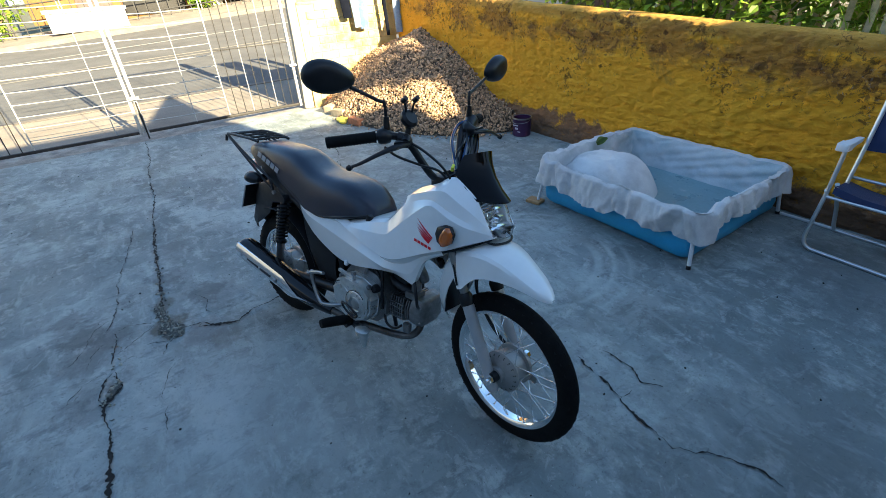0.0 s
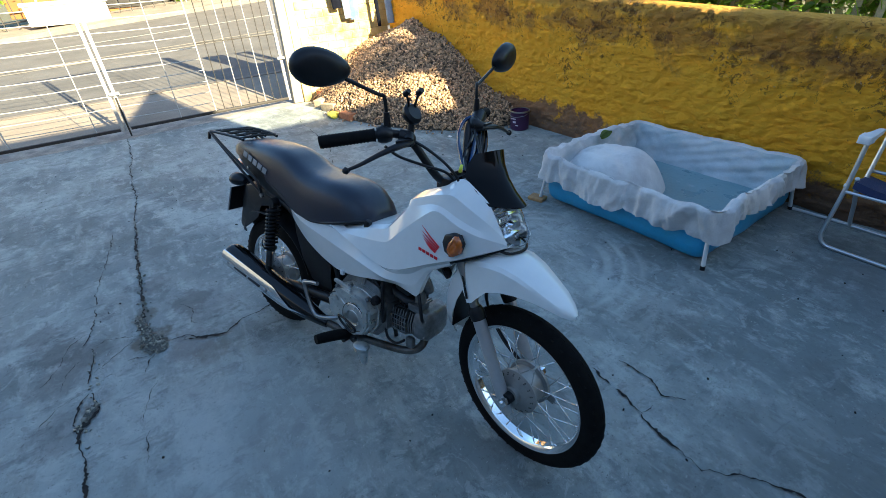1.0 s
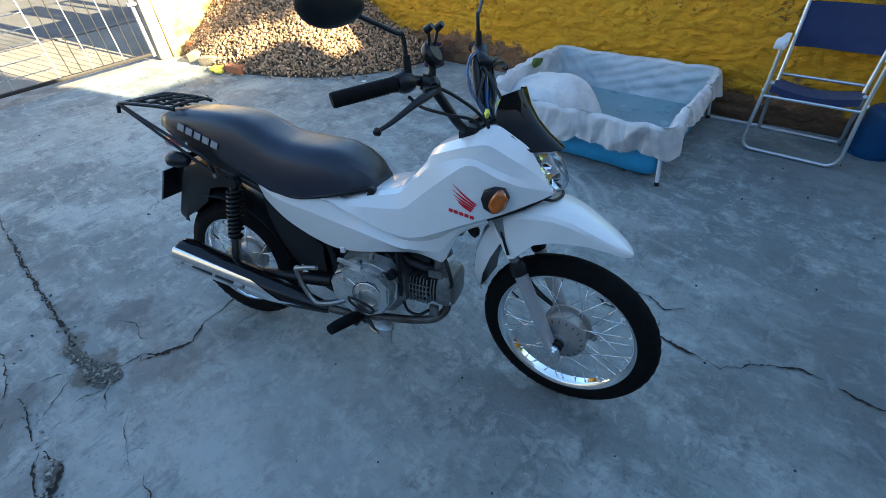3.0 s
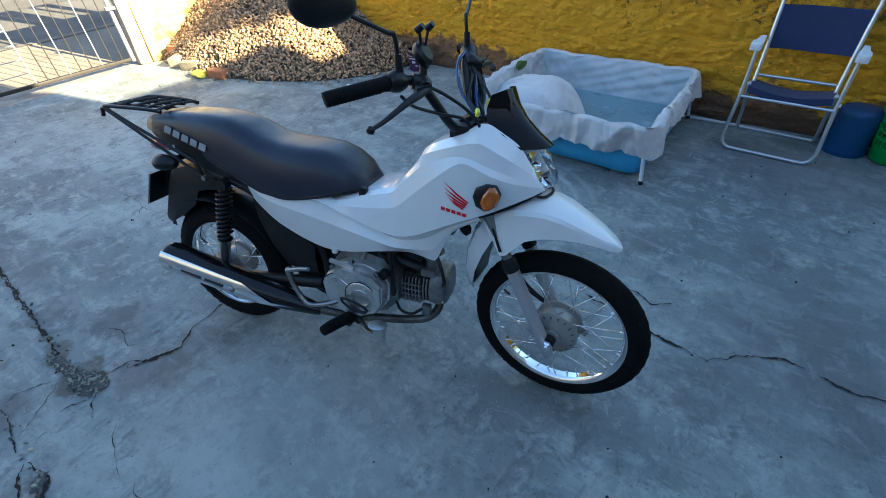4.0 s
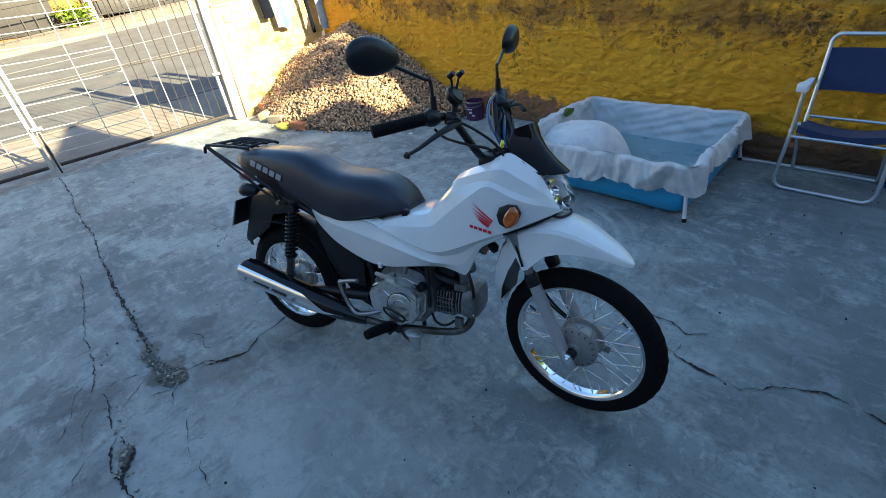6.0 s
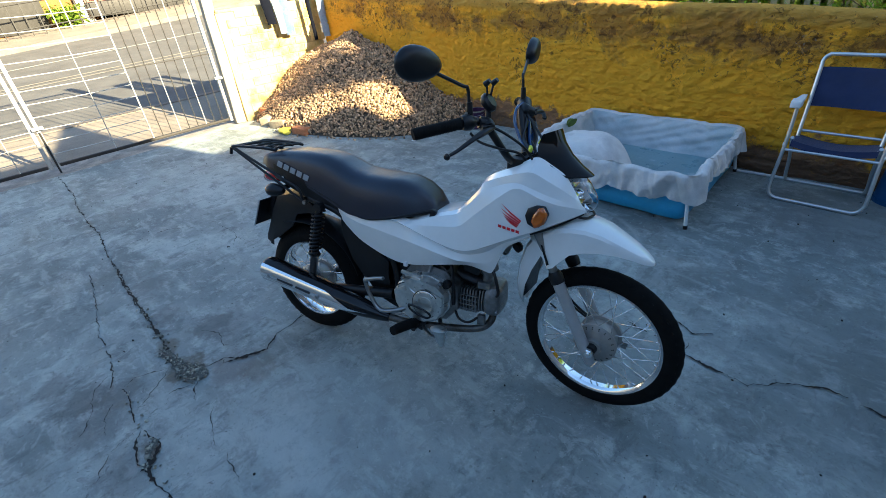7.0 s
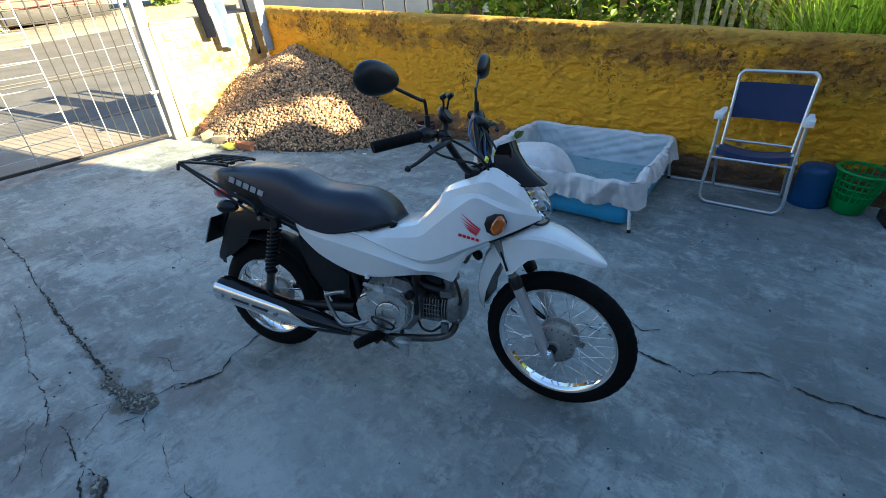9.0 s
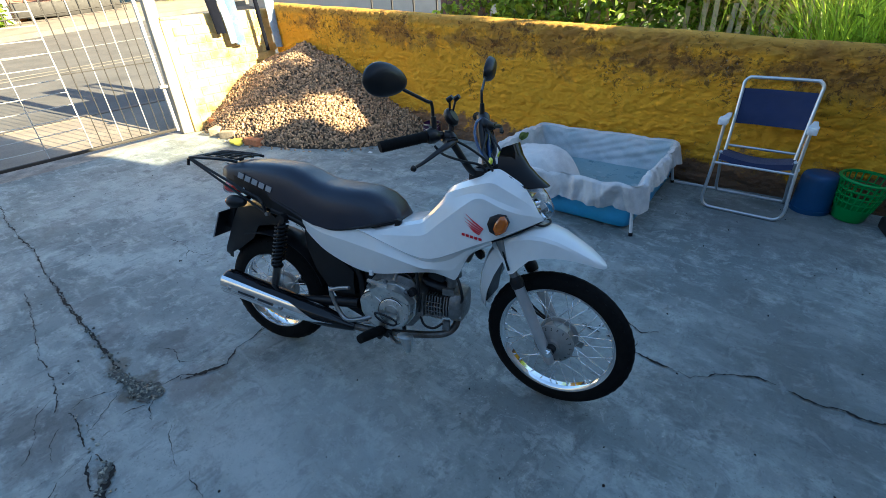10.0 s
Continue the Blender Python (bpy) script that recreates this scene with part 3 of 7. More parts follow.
crack([(1.60, 0.787), (1.65, 0.838), (1.688, 0.88), (1.74, 0.922), (1.80, 0.949), (1.85, 0.955), (1.912, 0.947), (1.973, 0.937), (2.02, 0.935), (2.075, 0.946), (2.14, 0.943), (2.5, 1.02)], 0.0095, 52, closed=0.2)
crack([(1.359, 0.835), (1.36, 0.87), (1.359, 0.896)], 0.0070, 6)
crack([(1.146, 0.983), (1.219, 0.991), (1.282, 0.996), (1.351, 0.968), (1.389, 0.99), (1.417, 1.016), (1.45, 1.0)], 0.0075, 53, closed=0.4)
crack([(-3.6, 1.32), (-3.35, 1.21), (-2.8, 1.18), (-2.22, 1.11), (-1.4, 0.85), (-0.9, 0.72), (-0.5, 0.55)], 0.0077, 7, closed=0.3)
crack([(-1.84, -0.42), (-1.87, -0.285), (-1.82, -0.15), (-1.74, -0.06)], 0.0070, 8, closed=0.25)
crack([(-1.557, 0.098), (-1.376, 0.122), (-1.272, 0.10), (-1.192, 0.037)], 0.0070, 10)
for n, line in enumerate(([(-0.30, -0.66), (-0.22, -0.74), (-0.16, -0.83)], [(-0.14, -0.56), (-0.10, -0.62), (-0.02, -0.64)], [(-0.50, -0.86), (-0.42, -0.93), (-0.30, -0.96), (-0.20, -1.02)], [(-0.33, -0.84), (-0.25, -0.92), (-0.12, -0.95)], [(-0.62, -0.83), (-0.55, -0.92), (-0.52, -1.02)], [(-0.05, -0.86), (-0.02, -0.96), (0.08, -1.02)], [(-0.48, -0.45), (-0.36, -0.40), (-0.26, -0.42), (-0.20, -0.36)])):
    crack(line, 0.0040, 60 + n, closed=0.1)
crack([(-1.272, 0.10), (-1.18, 0.12), (-1.05, 0.16)], 0.0050, 11)

ICO = bmesh.new()
bmesh.ops.create_icosphere(ICO, subdivisions=1, radius=1.0)
ICO_V = np.array([v.co[:] for v in ICO.verts])
ICO_F = [tuple(v.index for v in f.verts) for f in ICO.faces]
ICO.free()


def stones(name, places, sizes, mat, seed, flat=0.65, jag=0.25):
    """Many small uneven stones in one mesh."""
    rs = np.random.RandomState(seed)
    verts, faces = [], []
    for n, (p, s) in enumerate(zip(places, sizes)):
        q, _ = np.linalg.qr(rs.normal(size=(3, 3)))
        v = ICO_V * (1 + rs.uniform(-jag, jag, (12, 1))) * np.array([1.0, rs.uniform(0.6, 0.95), flat * rs.uniform(0.7, 1.2)])
        verts.append(v @ q * s + p)
        faces += [tuple(i + 12 * n for i in f) for f in ICO_F]
    me = bpy.data.meshes.new(name)
    me.from_pydata(np.concatenate(verts).tolist(), [], faces)
    me.materials.append(mat)
    return new(name, me)


# broken hole in the slab, filled with loose grit
rs = np.random.RandomState(5)
def hole(cx, cy, ax, ay, turn, seed):
    """A shallow ragged break in the slab, its dark bottom showing between the crumbs."""
    b = bmesh.new()
    c, s = math.cos(turn), math.sin(turn)
    ring = []
    for j in range(34):
        a = 2 * math.pi * j / 34
        k_ = 1 + 0.8 * noise.noise(Vector((2 * math.cos(a), 2 * math.sin(a), seed))) + 0.5 * noise.noise(Vector((7 * math.cos(a), 7 * math.sin(a), seed)))
        x, y = 0.78 * ax * k_ * math.cos(a), 0.78 * ay * k_ * math.sin(a)
        ring.append(b.verts.new((cx + c * x - s * y, cy + s * x + c * y, 0.0048)))
    b.faces.new(ring)
    part("crack", b, M_HOLE, floor, "ragged earthy break in the slab", angle=0)
    out = []
    while len(out) < int(30000 * ax * ay):
        x, y = rs.uniform(-1.1, 1.1), rs.uniform(-1.1, 1.1)
        if x * x + y * y < 0.95 + 0.75 * noise.noise(Vector((x * 3, y * 3, seed))) - 0.5 * rs.rand():
            x, y = x * ax, y * ay
            out.append((cx + c * x - s * y, cy + s * x + c * y, rs.uniform(0.0, 0.006)))
    return out


pl = hole(-0.20, -0.590, 0.095, 0.055, 0.35, 3) + hole(-0.36, -0.622, 0.13, 0.030, 0.12, 5) + hole(0.085, -0.842, 0.052, 0.024, -0.5, 8) + hole(0.15, -0.880, 0.022, 0.014, 0.2, 9)
for _ in range(70):
    u = rs.rand()
    pl.append((-1.0 + 0.75 * u + rs.normal() * 0.02, -0.605 + rs.normal() * 0.014, 0.004))
for _ in range(22):
    pl.append((rs.uniform(-0.4, 0.3), -0.84 + rs.normal() * 0.02, 0.004))
ob = stones("grit", pl, rs.uniform(0.003, 0.014, len(pl)) * rs.uniform(0.3, 1.0, len(pl)), M_RUBBLE, 6, 0.5, 0.45)
ob.parent = floor
tagged(ob, "loose grey grit in a broken hole of the slab", kind="stuff")
pl = [(rs.uniform(-3.5, 2.6), rs.uniform(-1.6, 2.8), 0.003) for _ in range(230)]
pl = [(x, y, z) for x, y, z in pl if abs(y) + abs(x) > 0.2]
ob = stones("litter_grit", pl, rs.uniform(0.002, 0.006, len(pl)), M_CRACK, 7)
ob.parent = floor
tagged(ob, "scattered dark specks of grit and leaf litter", kind="stuff")

# threshold strip under the gate
b = box((0.42, 5.1, 0.1), (-4.405, -0.72, -0.055), 0.008)
sill = part("threshold", b, material("threshold_concrete", (0.24, 0.22, 0.20), 0.9, vary=0.25, scale=6, bump=0.3, second=(0.32, 0.29, 0.25), second_scale=3))
tagged(sill, "dirty grey concrete threshold strip below the gate", "threshold", kind="structure")

# pavement outside, kerb, road, far kerb and far pavement
b = sheet([-4.62 - 0.2 * i for i in range(9)], [-40 + 2 * i for i in range(41)], lambda x, y: street_z(x, y) - 0.01)
pav = part("pavement", b, M_PAVE)
tagged(pav, "sunlit dusty concrete pavement outside the gate", "pavement", kind="structure")
b = sheet([-6.25 - 0.4 * i for i in range(24)], [-40 + 2 * i for i in range(41)], lambda x, y: street_z(x, y) - 0.05)
road = part("road", b, M_ASPHALT)
tagged(road, "sunlit grey asphalt street with faded lines", "road", kind="structure")


def strip(name, x0, x1, y0, y1, lift, mat, label, parent=None):
    b = sheet([x0, x1], [y0 + (y1 - y0) * i / 24 for i in range(25)], lambda x, y: street_z(x, y) + lift)
    ob = part(name, b, mat, parent)
    return tagged(ob, label, "", kind="") if parent else tagged(ob, label, name, kind="structure")


strip("line_marking", -10.35, -10.25, -30, 30, -0.044, M_LINE_Y, "faded yellow centre line", road)
strip("line_marking", -10.05, -9.95, -30, 30, -0.044, M_LINE_Y, "faded yellow centre line", road)
strip("line_marking", -12.6, -12.5, -30, 30, -0.044, M_LINE, "faded white edge line", road)


def kerb(x, h, name, label):
    b = bmesh.new()
    prev = None
    for i in range(41):
        y = -40 + 2 * i
        z = street_z(x, y)
        row = [b.verts.new(p) for p in ((x - 0.07, y, z - 0.2), (x - 0.07, y, z + h), (x + 0.07, y, z + h), (x + 0.07, y, z - 0.2))]
        if prev:
            for j in range(3):
                b.faces.new((prev[j], prev[j + 1], row[j + 1], row[j]))
        prev = row
    return tagged(part(name, b, M_KERB), label, "kerb", kind="structure")


kerb(-6.25, 0.0, "kerb_near", "pale concrete kerb along the near pavement")
kerb(-15.45, 0.07, "kerb_far", "pale worn kerb on the far side of the street")
b = sheet([-15.52, -16.2, -17.5, -19.0], [-40 + 2 * i for i in range(41)], lambda x, y: street_z(x, y) + 0.05)
tagged(part("pavement_far", b, M_PAVE), "pale sunlit pavement across the street", "pavement", kind="structure")

# side wall of rough ochre plaster
nx, nz = 620, 90
b = bmesh.new()
x0, x1 = -4.2, 3.6


def plaster(x, z, amp=1.0):
    v = Vector((x, 0, z))
    lumps = 0.016 * noise.noise(v * 1.3) + 0.009 * noise.noise(Vector((x * 4, 0, z * 6)))
    ridges = 0.008 * (1 - 3 * abs(noise.noise(Vector((x * 7, 2, z * 12))))) + 0.008 * (1 - 3 * abs(noise.noise(Vector((x * 15, 5, z * 24))))) + 0.006 * noise.noise(Vector((x * 34, 8, z * 44)))
    return amp * (lumps + ridges + 0.005 * noise.noise(v * 22))


rows = []
for i in range(nx + 1):
    x = x0 + (x1 - x0) * i / nx
    top = wall_top(x) + 0.012 * noise.noise(Vector((x * 1.7, 2, 0)))
    col = []
    for j in range(nz + 1):
        z = -0.05 + (top - 0.03 + 0.05) * j / nz
        col.append((x, WALL_Y + plaster(x, z) - 0.02 * max(0, 0.25 - z) * 4 * (0.5 + noise.noise(Vector((x * 2, 9, 0)))), z))
    for a in range(1, 7):
        t = math.pi * a / 6
        col.append((x, WALL_Y + 0.085 - 0.085 * math.cos(t) + plaster(x, top, 0.6), top - 0.03 + 0.035 * math.sin(t)))
    for j in range(5):
        col.append((x, WALL_Y + 0.17, (top - 0.03) * (1 - j / 4) - 0.05 * j / 4))
    rows.append([b.verts.new(p) for p in col])
for p, q in zip(rows, rows[1:]):
    for j in range(len(p) - 1):
        b.faces.new((p[j], q[j], q[j + 1], p[j + 1]))
b.faces.new(rows[0])
b.faces.new(rows[-1][::-1])
wall_n = part("wall_north", b, M_OCHRE, angle=60)
tagged(wall_n, "low ochre-painted rough plaster wall stained dark along its top", "wall", kind="structure")

# front wall of painted bricks beside the gate post
b = box((0.13, 1.35, 1.24), (-4.33, 2.275, 0.62), 0.004)
wall_w = part("wall_west", b, M_MORTAR)
tagged(wall_w, "sunlit yellow-painted brick front wall beside the gate", "wall", kind="structure")

# gate post
b = box((0.10, 0.125, 2.1), (0, 0, 1.05), 0.014, seg=3)
bmesh.ops.subdivide_edges(b, edges=[e for e in b.edges if e.calc_length() > 1.0], cuts=24)
for v in b.verts:
    v.co += 0.006 * Vector((noise.noise(v.co * 5), noise.noise(v.co * 5 + Vector((7, 0, 0))), 0))
moved(b, pose(-4.33, 1.525, 0.0, -1.6))
post = part("gate_post", b, M_POSTWHITE)
tagged(post, "whitewashed concrete gate post with grey stains", "post", kind="structure")

# house out of view behind the camera, added to shade the yard
b = box((0.2, 9.7, 3.2), (3.5, -2.65, 1.6), 0.01)
tagged(part("wall_east", b, M_HOUSE), "plain plastered house wall closing the yard", "wall", kind="structure")
b = box((6.0, 0.2, 3.2), (6.6, 2.1, 1.6), 0.01)
tagged(part("wall_house_side", b, M_HOUSE), "plain plastered side wall of the house", "wall", kind="structure")
b = box((6.4, 9.92, 0.12), (6.55, -2.74, 3.26), 0.02)
# added unseen roof corner, shaped only to throw a peaked shadow outside
gable = part("roof_gable", plate([(1.45, 3.33), (2.20, 3.33), (2.20, 4.02)], 0.14, 0.004, "yz", 3.5), M_ROOF)
tagged(gable, "unseen terracotta roof corner added to cast a peaked shadow", "roof", kind="structure")
tagged(part("roof_slab", b, M_ROOF), "flat terracotta roof edge of the house", "roof", kind="structure")
# added unseen wall; its stepped heights shape the sun on yard and heap
b = box((0.2, 0.34, 3.72), (5.2, 2.47, 1.86), 0.01)
box((0.2, 1.15, 3.32), (5.2, 3.225, 1.66), 0.01, bm=b)
box((0.2, 0.4, 2.98), (5.2, 4.01, 1.49), 0.01, bm=b)
box((0.2, 3.6, 1.5), (5.2, 6.01, 0.75), 0.01, bm=b)
tagged(part("wall_neighbour", b, M_HOUSE), "plain stepped wall added out of view to block the sun", "wall", kind="structure")
# added unseen wall, made tall enough to dim the light from that side
b = box((7.8, 0.18, 2.6), (-0.4, -3.29, 1.25), 0.01)
tagged(part("wall_south", b, M_HOUSE), "unseen plain plastered wall closing the yard", "wall", kind="structure")


# ---- gate ----
def gate_leaf(name, inner, dense, outer, wire, label):
    """A leaf whose inner half is a ladder of thin rods, the outer half close upright bars."""
    g = thing(name, label, "gate", pose(GATE_X, 0, 0))
    h = 1.92
    for y in (inner, outer):
        part("stile", box((0.04, 0.034, h), (0, y, 0.05 + h / 2), 0.006), M_GATE, g, "thick square steel stile")
    for z in (0.075, h + 0.03):
        part("rail", box((0.04, abs(outer - inner) - 0.05, 0.032), (0, (inner + outer) / 2, z), 0.005), M_GATE if z > 1 else M_GATEDARK, g)
    part("bar", box((0.013, 0.013, h - 0.06), (0, dense, 0.05 + h / 2), 0.003), M_GATE, g)
    k = round(abs(outer - dense) / 0.102)
    for i in range(1, k):
        y = dense + (outer - dense) * i / k
        part("bar", tube([(0, y, 0.09), (0.003 * math.sin(5 * i), y + 0.005 * math.sin(3 * i), 1.0), (0, y, h)], 0.0048, 6, 2), M_GATEDARK if i % 3 else M_GATE, g)
    part("rail", box((0.016, abs(outer - dense) - 0.03, 0.010), (0.010, (outer + dense) / 2, 0.84), 0.002), M_GATEDARK, g)
    z = 0.19
    while z < h - 0.05:
        part("bar", tube([(0, inner, z), (0.006, (inner + dense) / 2, z - 0.006), (0, dense, z)], 0.0042, 6, 3), M_GATE, g)
        z += 0.122
    part("bar", tube([(0.012, wire, 0.09), (0.012, wire, h)], 0.0045, 6, 1), M_GATE, g)
    return g


leaf_a = gate_leaf("gate_leaf", -0.485, -1.49, -2.75, -0.73, "white-painted steel gate leaf of thin bars, closed")
leaf_b = gate_leaf("gate_leaf", -0.43, 0.51, 1.42, 0.12, "white-painted steel gate leaf with upright bars, closed")
part("latch", box((0.05, 0.09, 0.03), (0.04, 1.41, 0.57), 0.006), M_GATE, leaf_b, "steel latch")
part("latch", box((0.05, 0.10, 0.03), (0.04, -0.43, 0.46), 0.006), M_GATE, leaf_b, "steel latch")
part("drop_bolt", tube([(0.03, -0.43, 0.0), (0.03, -0.43, 0.42)], 0.009, 8, 1), M_IRON, leaf_b, "rusty drop bolt")


# ---- gravel heap ----
def heap(x, y):
    dx = (x + 3.52) / (1.98 if x > -3.52 else 2.2)
    dy = (y - 2.98) / 1.36
    r_ = math.sqrt(dx * dx + dy * dy)
    h = 0.95 * max(0.0, 1.0 - r_) ** 0.85 - 0.32 * max(0, 0.28 - r_)
    return h + 0.06 * noise.noise(Vector((x * 2.2, y * 2.2, 0))) * min(1.0, h * 5)


b = sheet([-4.24 + 0.06 * i for i in range(46)], [1.55 + 0.06 * j for j in range(24)], lambda x, y: heap(x, y) - 0.025)
pile = part("gravel_heap", b, M_SOIL)
tagged(pile, "heap of brown river gravel against the ochre wall", "gravel", kind="stuff")
rs = np.random.RandomState(11)
pl, sz = [], []
while len(pl) < 13500:
    x, y = rs.uniform(-4.24, -1.45), rs.uniform(1.5, 2.95)
    h = heap(x, y)
    if h > 0.012 or (h > -0.02 and rs.rand() < 0.05 and (x + 3.5) ** 2 / 4.0 + (y - 2.95) ** 2 / 1.9 < 1.05):
        pl.append((x, y, max(h, 0.0) + rs.uniform(-0.012, 0.012) + 0.006))
        sz.append(rs.uniform(0.009, 0.0185) * (1.35 if rs.rand() < 0.12 else 1.0))
ob = stones("gravel", pl, sz, M_STONE, 12)
ob.parent = pile
tagged(ob, "rounded brown, grey and buff pebbles", kind="stuff")


# ---- bricks and scraps by the heap ----
def loose_brick(size, m, mat, label, hollow=False):
    t = thing("loose_brick", label, "brick", m, "scraps by the gravel heap")
    if hollow:
        part("brick_body", box((size[0], size[1], 0.012), (0, 0, 0.006), 0.003), mat, t)
        part("brick_body", box((size[0], size[1], 0.012), (0, 0, size[2] - 0.006), 0.003), mat, t)
        for y in (-1, -0.33, 0.33, 1):
            part("brick_web", box((size[0], 0.012, size[2] - 0.024), (0, y * (size[1] / 2 - 0.006), size[2] / 2), 0.002), mat, t)
        part("brick_web", box((size[0], size[1] - 0.03, 0.01), (0, 0, size[2] / 2), 0.002), mat, t)
    else:
        b = box(size, (0, 0, size[2] / 2), 0.01, seg=3)
        for v in b.verts:
            v.co += Vector((noise.noise(v.co * 18), noise.noise(v.co * 18 + Vector((5, 0, 0))), 0)) * 0.008
        part("brick_body", b, mat, t)
    return t


loose_brick((0.20, 0.19, 0.14), pose(-4.08, 1.86, 0.0, 0, 0, 25), M_CLAY, "broken hollow clay block beside the gate post", True)
loose_brick((0.26, 0.13, 0.10), pose(-3.86, 1.72, 0.0, 0, 4, -62), M_CLAYPALE, "pale dusty brick at the foot of the gravel")
loose_brick((0.24, 0.12, 0.09), pose(-3.55, 1.68, 0.0, 0, -5, 20), M_CLAYPALE, "pale dusty brick leaning on the gravel")
loose_brick((0.22, 0.12, 0.075), pose(-3.05, 1.68, 0.0, 0, 0, 8), M_CLAY, "red clay brick lying by the gravel")
rings = []
for u in (-1.0, -0.9, -0.7, -0.4, -0.1, 0.2, 0.5, 0.75, 0.92, 1.0):
    hw = 0.055 * (1 - abs(u) ** 3) ** 0.6 + 0.004 + 0.018 * noise.noise(Vector((u * 3, 1, 0)))
    hh = 0.026 * (1 - u * u) ** 0.6 + 0.002
    rings.append([(0.12 * u, 0.02 * noise.noise(Vector((u * 2, 5, 0))) + hw * math.cos(a), hh + 0.002 + hh * math.sin(a) * (1 + 0.5 * noise.noise(Vector((u * 5, a, 2))))) for a in (2 * math.pi * j / 14 for j in range(14))])
b = loft(rings)
tub = part("yellow_pack", b, M_YELLOWPL, m=pose(-3.28, 1.58, 0.002, 0, 0, -8))
tagged(tub, "crumpled bright yellow plastic pack on the concrete", "plastic pack", "scraps by the gravel heap")


# ---- paint tin ----
def paint_tin():
    t = thing("paint_tin", "purple-labelled paint tin with a dull metal rim", "paint tin", pose(-1.42, 2.80, 0.0, 0, 0, 12))
    prof = [(0.0, 0.0), (0.084, 0.0), (0.09, 0.006), (0.092, 0.165), (0.096, 0.172), (0.096, 0.18), (0.088, 0.18), (0.086, 0.12), (0.0, 0.12)]
    part("tin_body", lathe(prof, 28, axis="z"), M_PURPLE, t)
    part("tin_rim", lathe([(0.088, 0.176), (0.097, 0.172), (0.099, 0.178), (0.097, 0.185), (0.088, 0.185)], 28, axis="z", closed=True), M_STEEL, t, "dull metal rim")
    part("handle", tube([(-0.097, 0, 0.165), (-0.09, -0.06, 0.15), (0, -0.10, 0.135), (0.09, -0.06, 0.15), (0.097, 0, 0.165)], 0.0022, 6, 5), M_STEEL, t, "thin wire handle")
    for dx, dz, w, h in ((-0.012, 0.115, 0.06, 0.01), (0.0, 0.085, 0.034, 0.018), (0.03, 0.055, 0.03, 0.008)):
        part("label_bar", box((w, 0.003, h), (dx, -0.0915, dz), 0), M_TINWHITE, t, "pale unreadable print")
    return t


paint_tin()


# ---- covered folding pool ----
def ring_rect(cx, cy, hx, hy, rad, k=8, gap=0.03):
    out = []
    for sx, sy, a0 in ((1, -1, -90), (1, 1, 0), (-1, 1, 90), (-1, -1, 180)):
        for i in range(k + 1):
            a = radians(a0 + 90 * i / k)
            out.append((cx + sx * (hx - rad) + rad * math.cos(a), cy + sy * (hy - rad) + rad * math.sin(a)))
    full = []
    for i, p in enumerate(out):
        q = out[(i + 1) % len(out)]
        n = max(1, int(math.dist(p, q) / gap))
        full += [(p[0] + (q[0] - p[0]) * j / n, p[1] + (q[1] - p[1]) * j / n) for j in range(n)]
    return full


def covered_pool():
    t = thing("framed_pool", "small square blue framed pool covered by a grey sheet", "pool", pose(0.42, 2.335, 0.0, 0, 0, 1.5))
    hx, hy = 0.56, 0.50
    for sx, sy in ((-1, -1), (1, -1), (1, 1), (-1, 1)):
        part("leg", tube([(sx * (hx + 0.008), sy * (hy + 0.008), 0.012), (sx * (hx - 0.030), sy * (hy - 0.030), 0.295)], 0.011, 10, 1), M_TUBEWHITE, t, "white steel corner leg")
        part("foot_cap", tube([(sx * (hx + 0.0095), sy * (hy + 0.0095), 0.0), (sx * (hx + 0.007), sy * (hy + 0.007), 0.022)], 0.013, 10, 1), M_BLACK, t, "black rubber foot cap")
    for z in (0.31,):
        part("top_rail", tube([(p[0], p[1], z - 0.026) for p in ring_rect(0, 0, hx - 0.012, hy - 0.012, 0.07, 6)], 0.008, 8, 1, closed=True), M_TUBEWHITE, t)
    line = ring_rect(0, 0, hx - 0.02, hy - 0.02, 0.05)
    rings = []
    for off, z in ((-0.08, 0.022), (-0.022, 0.024), (0.006, 0.052), (0.016, 0.10), (0.012, 0.16), (0.008, 0.20), (0.010, 0.235), (0.004, 0.235)):
        ring = []
        for x, y in line:
            s = 1 + off / math.hypot(x, y)
            w = 0.008 * noise.noise(Vector((x * 6, y * 6, z * 3)))
            ring.append((x * s + w, y * s + w, z))
        rings.append(ring)
    part("pool_skin", loft(rings, caps=False), M_BLUEPOOL, t, "sky-blue vinyl side bulging outwards")
    # liner floor
    b = sheet([-hx + 0.03 + (2 * hx - 0.06) * i / 40 for i in range(41)], [-hy + 0.03 + (2 * hy - 0.06) * j / 36 for j in range(37)], lambda x, y: 0.105 + 0.003 * noise.noise(Vector((x * 3, y * 3, 1))))
    part("liner", b, M_LINER, t, "teal-grey wet liner over the pool floor")
    return t


covered_pool()


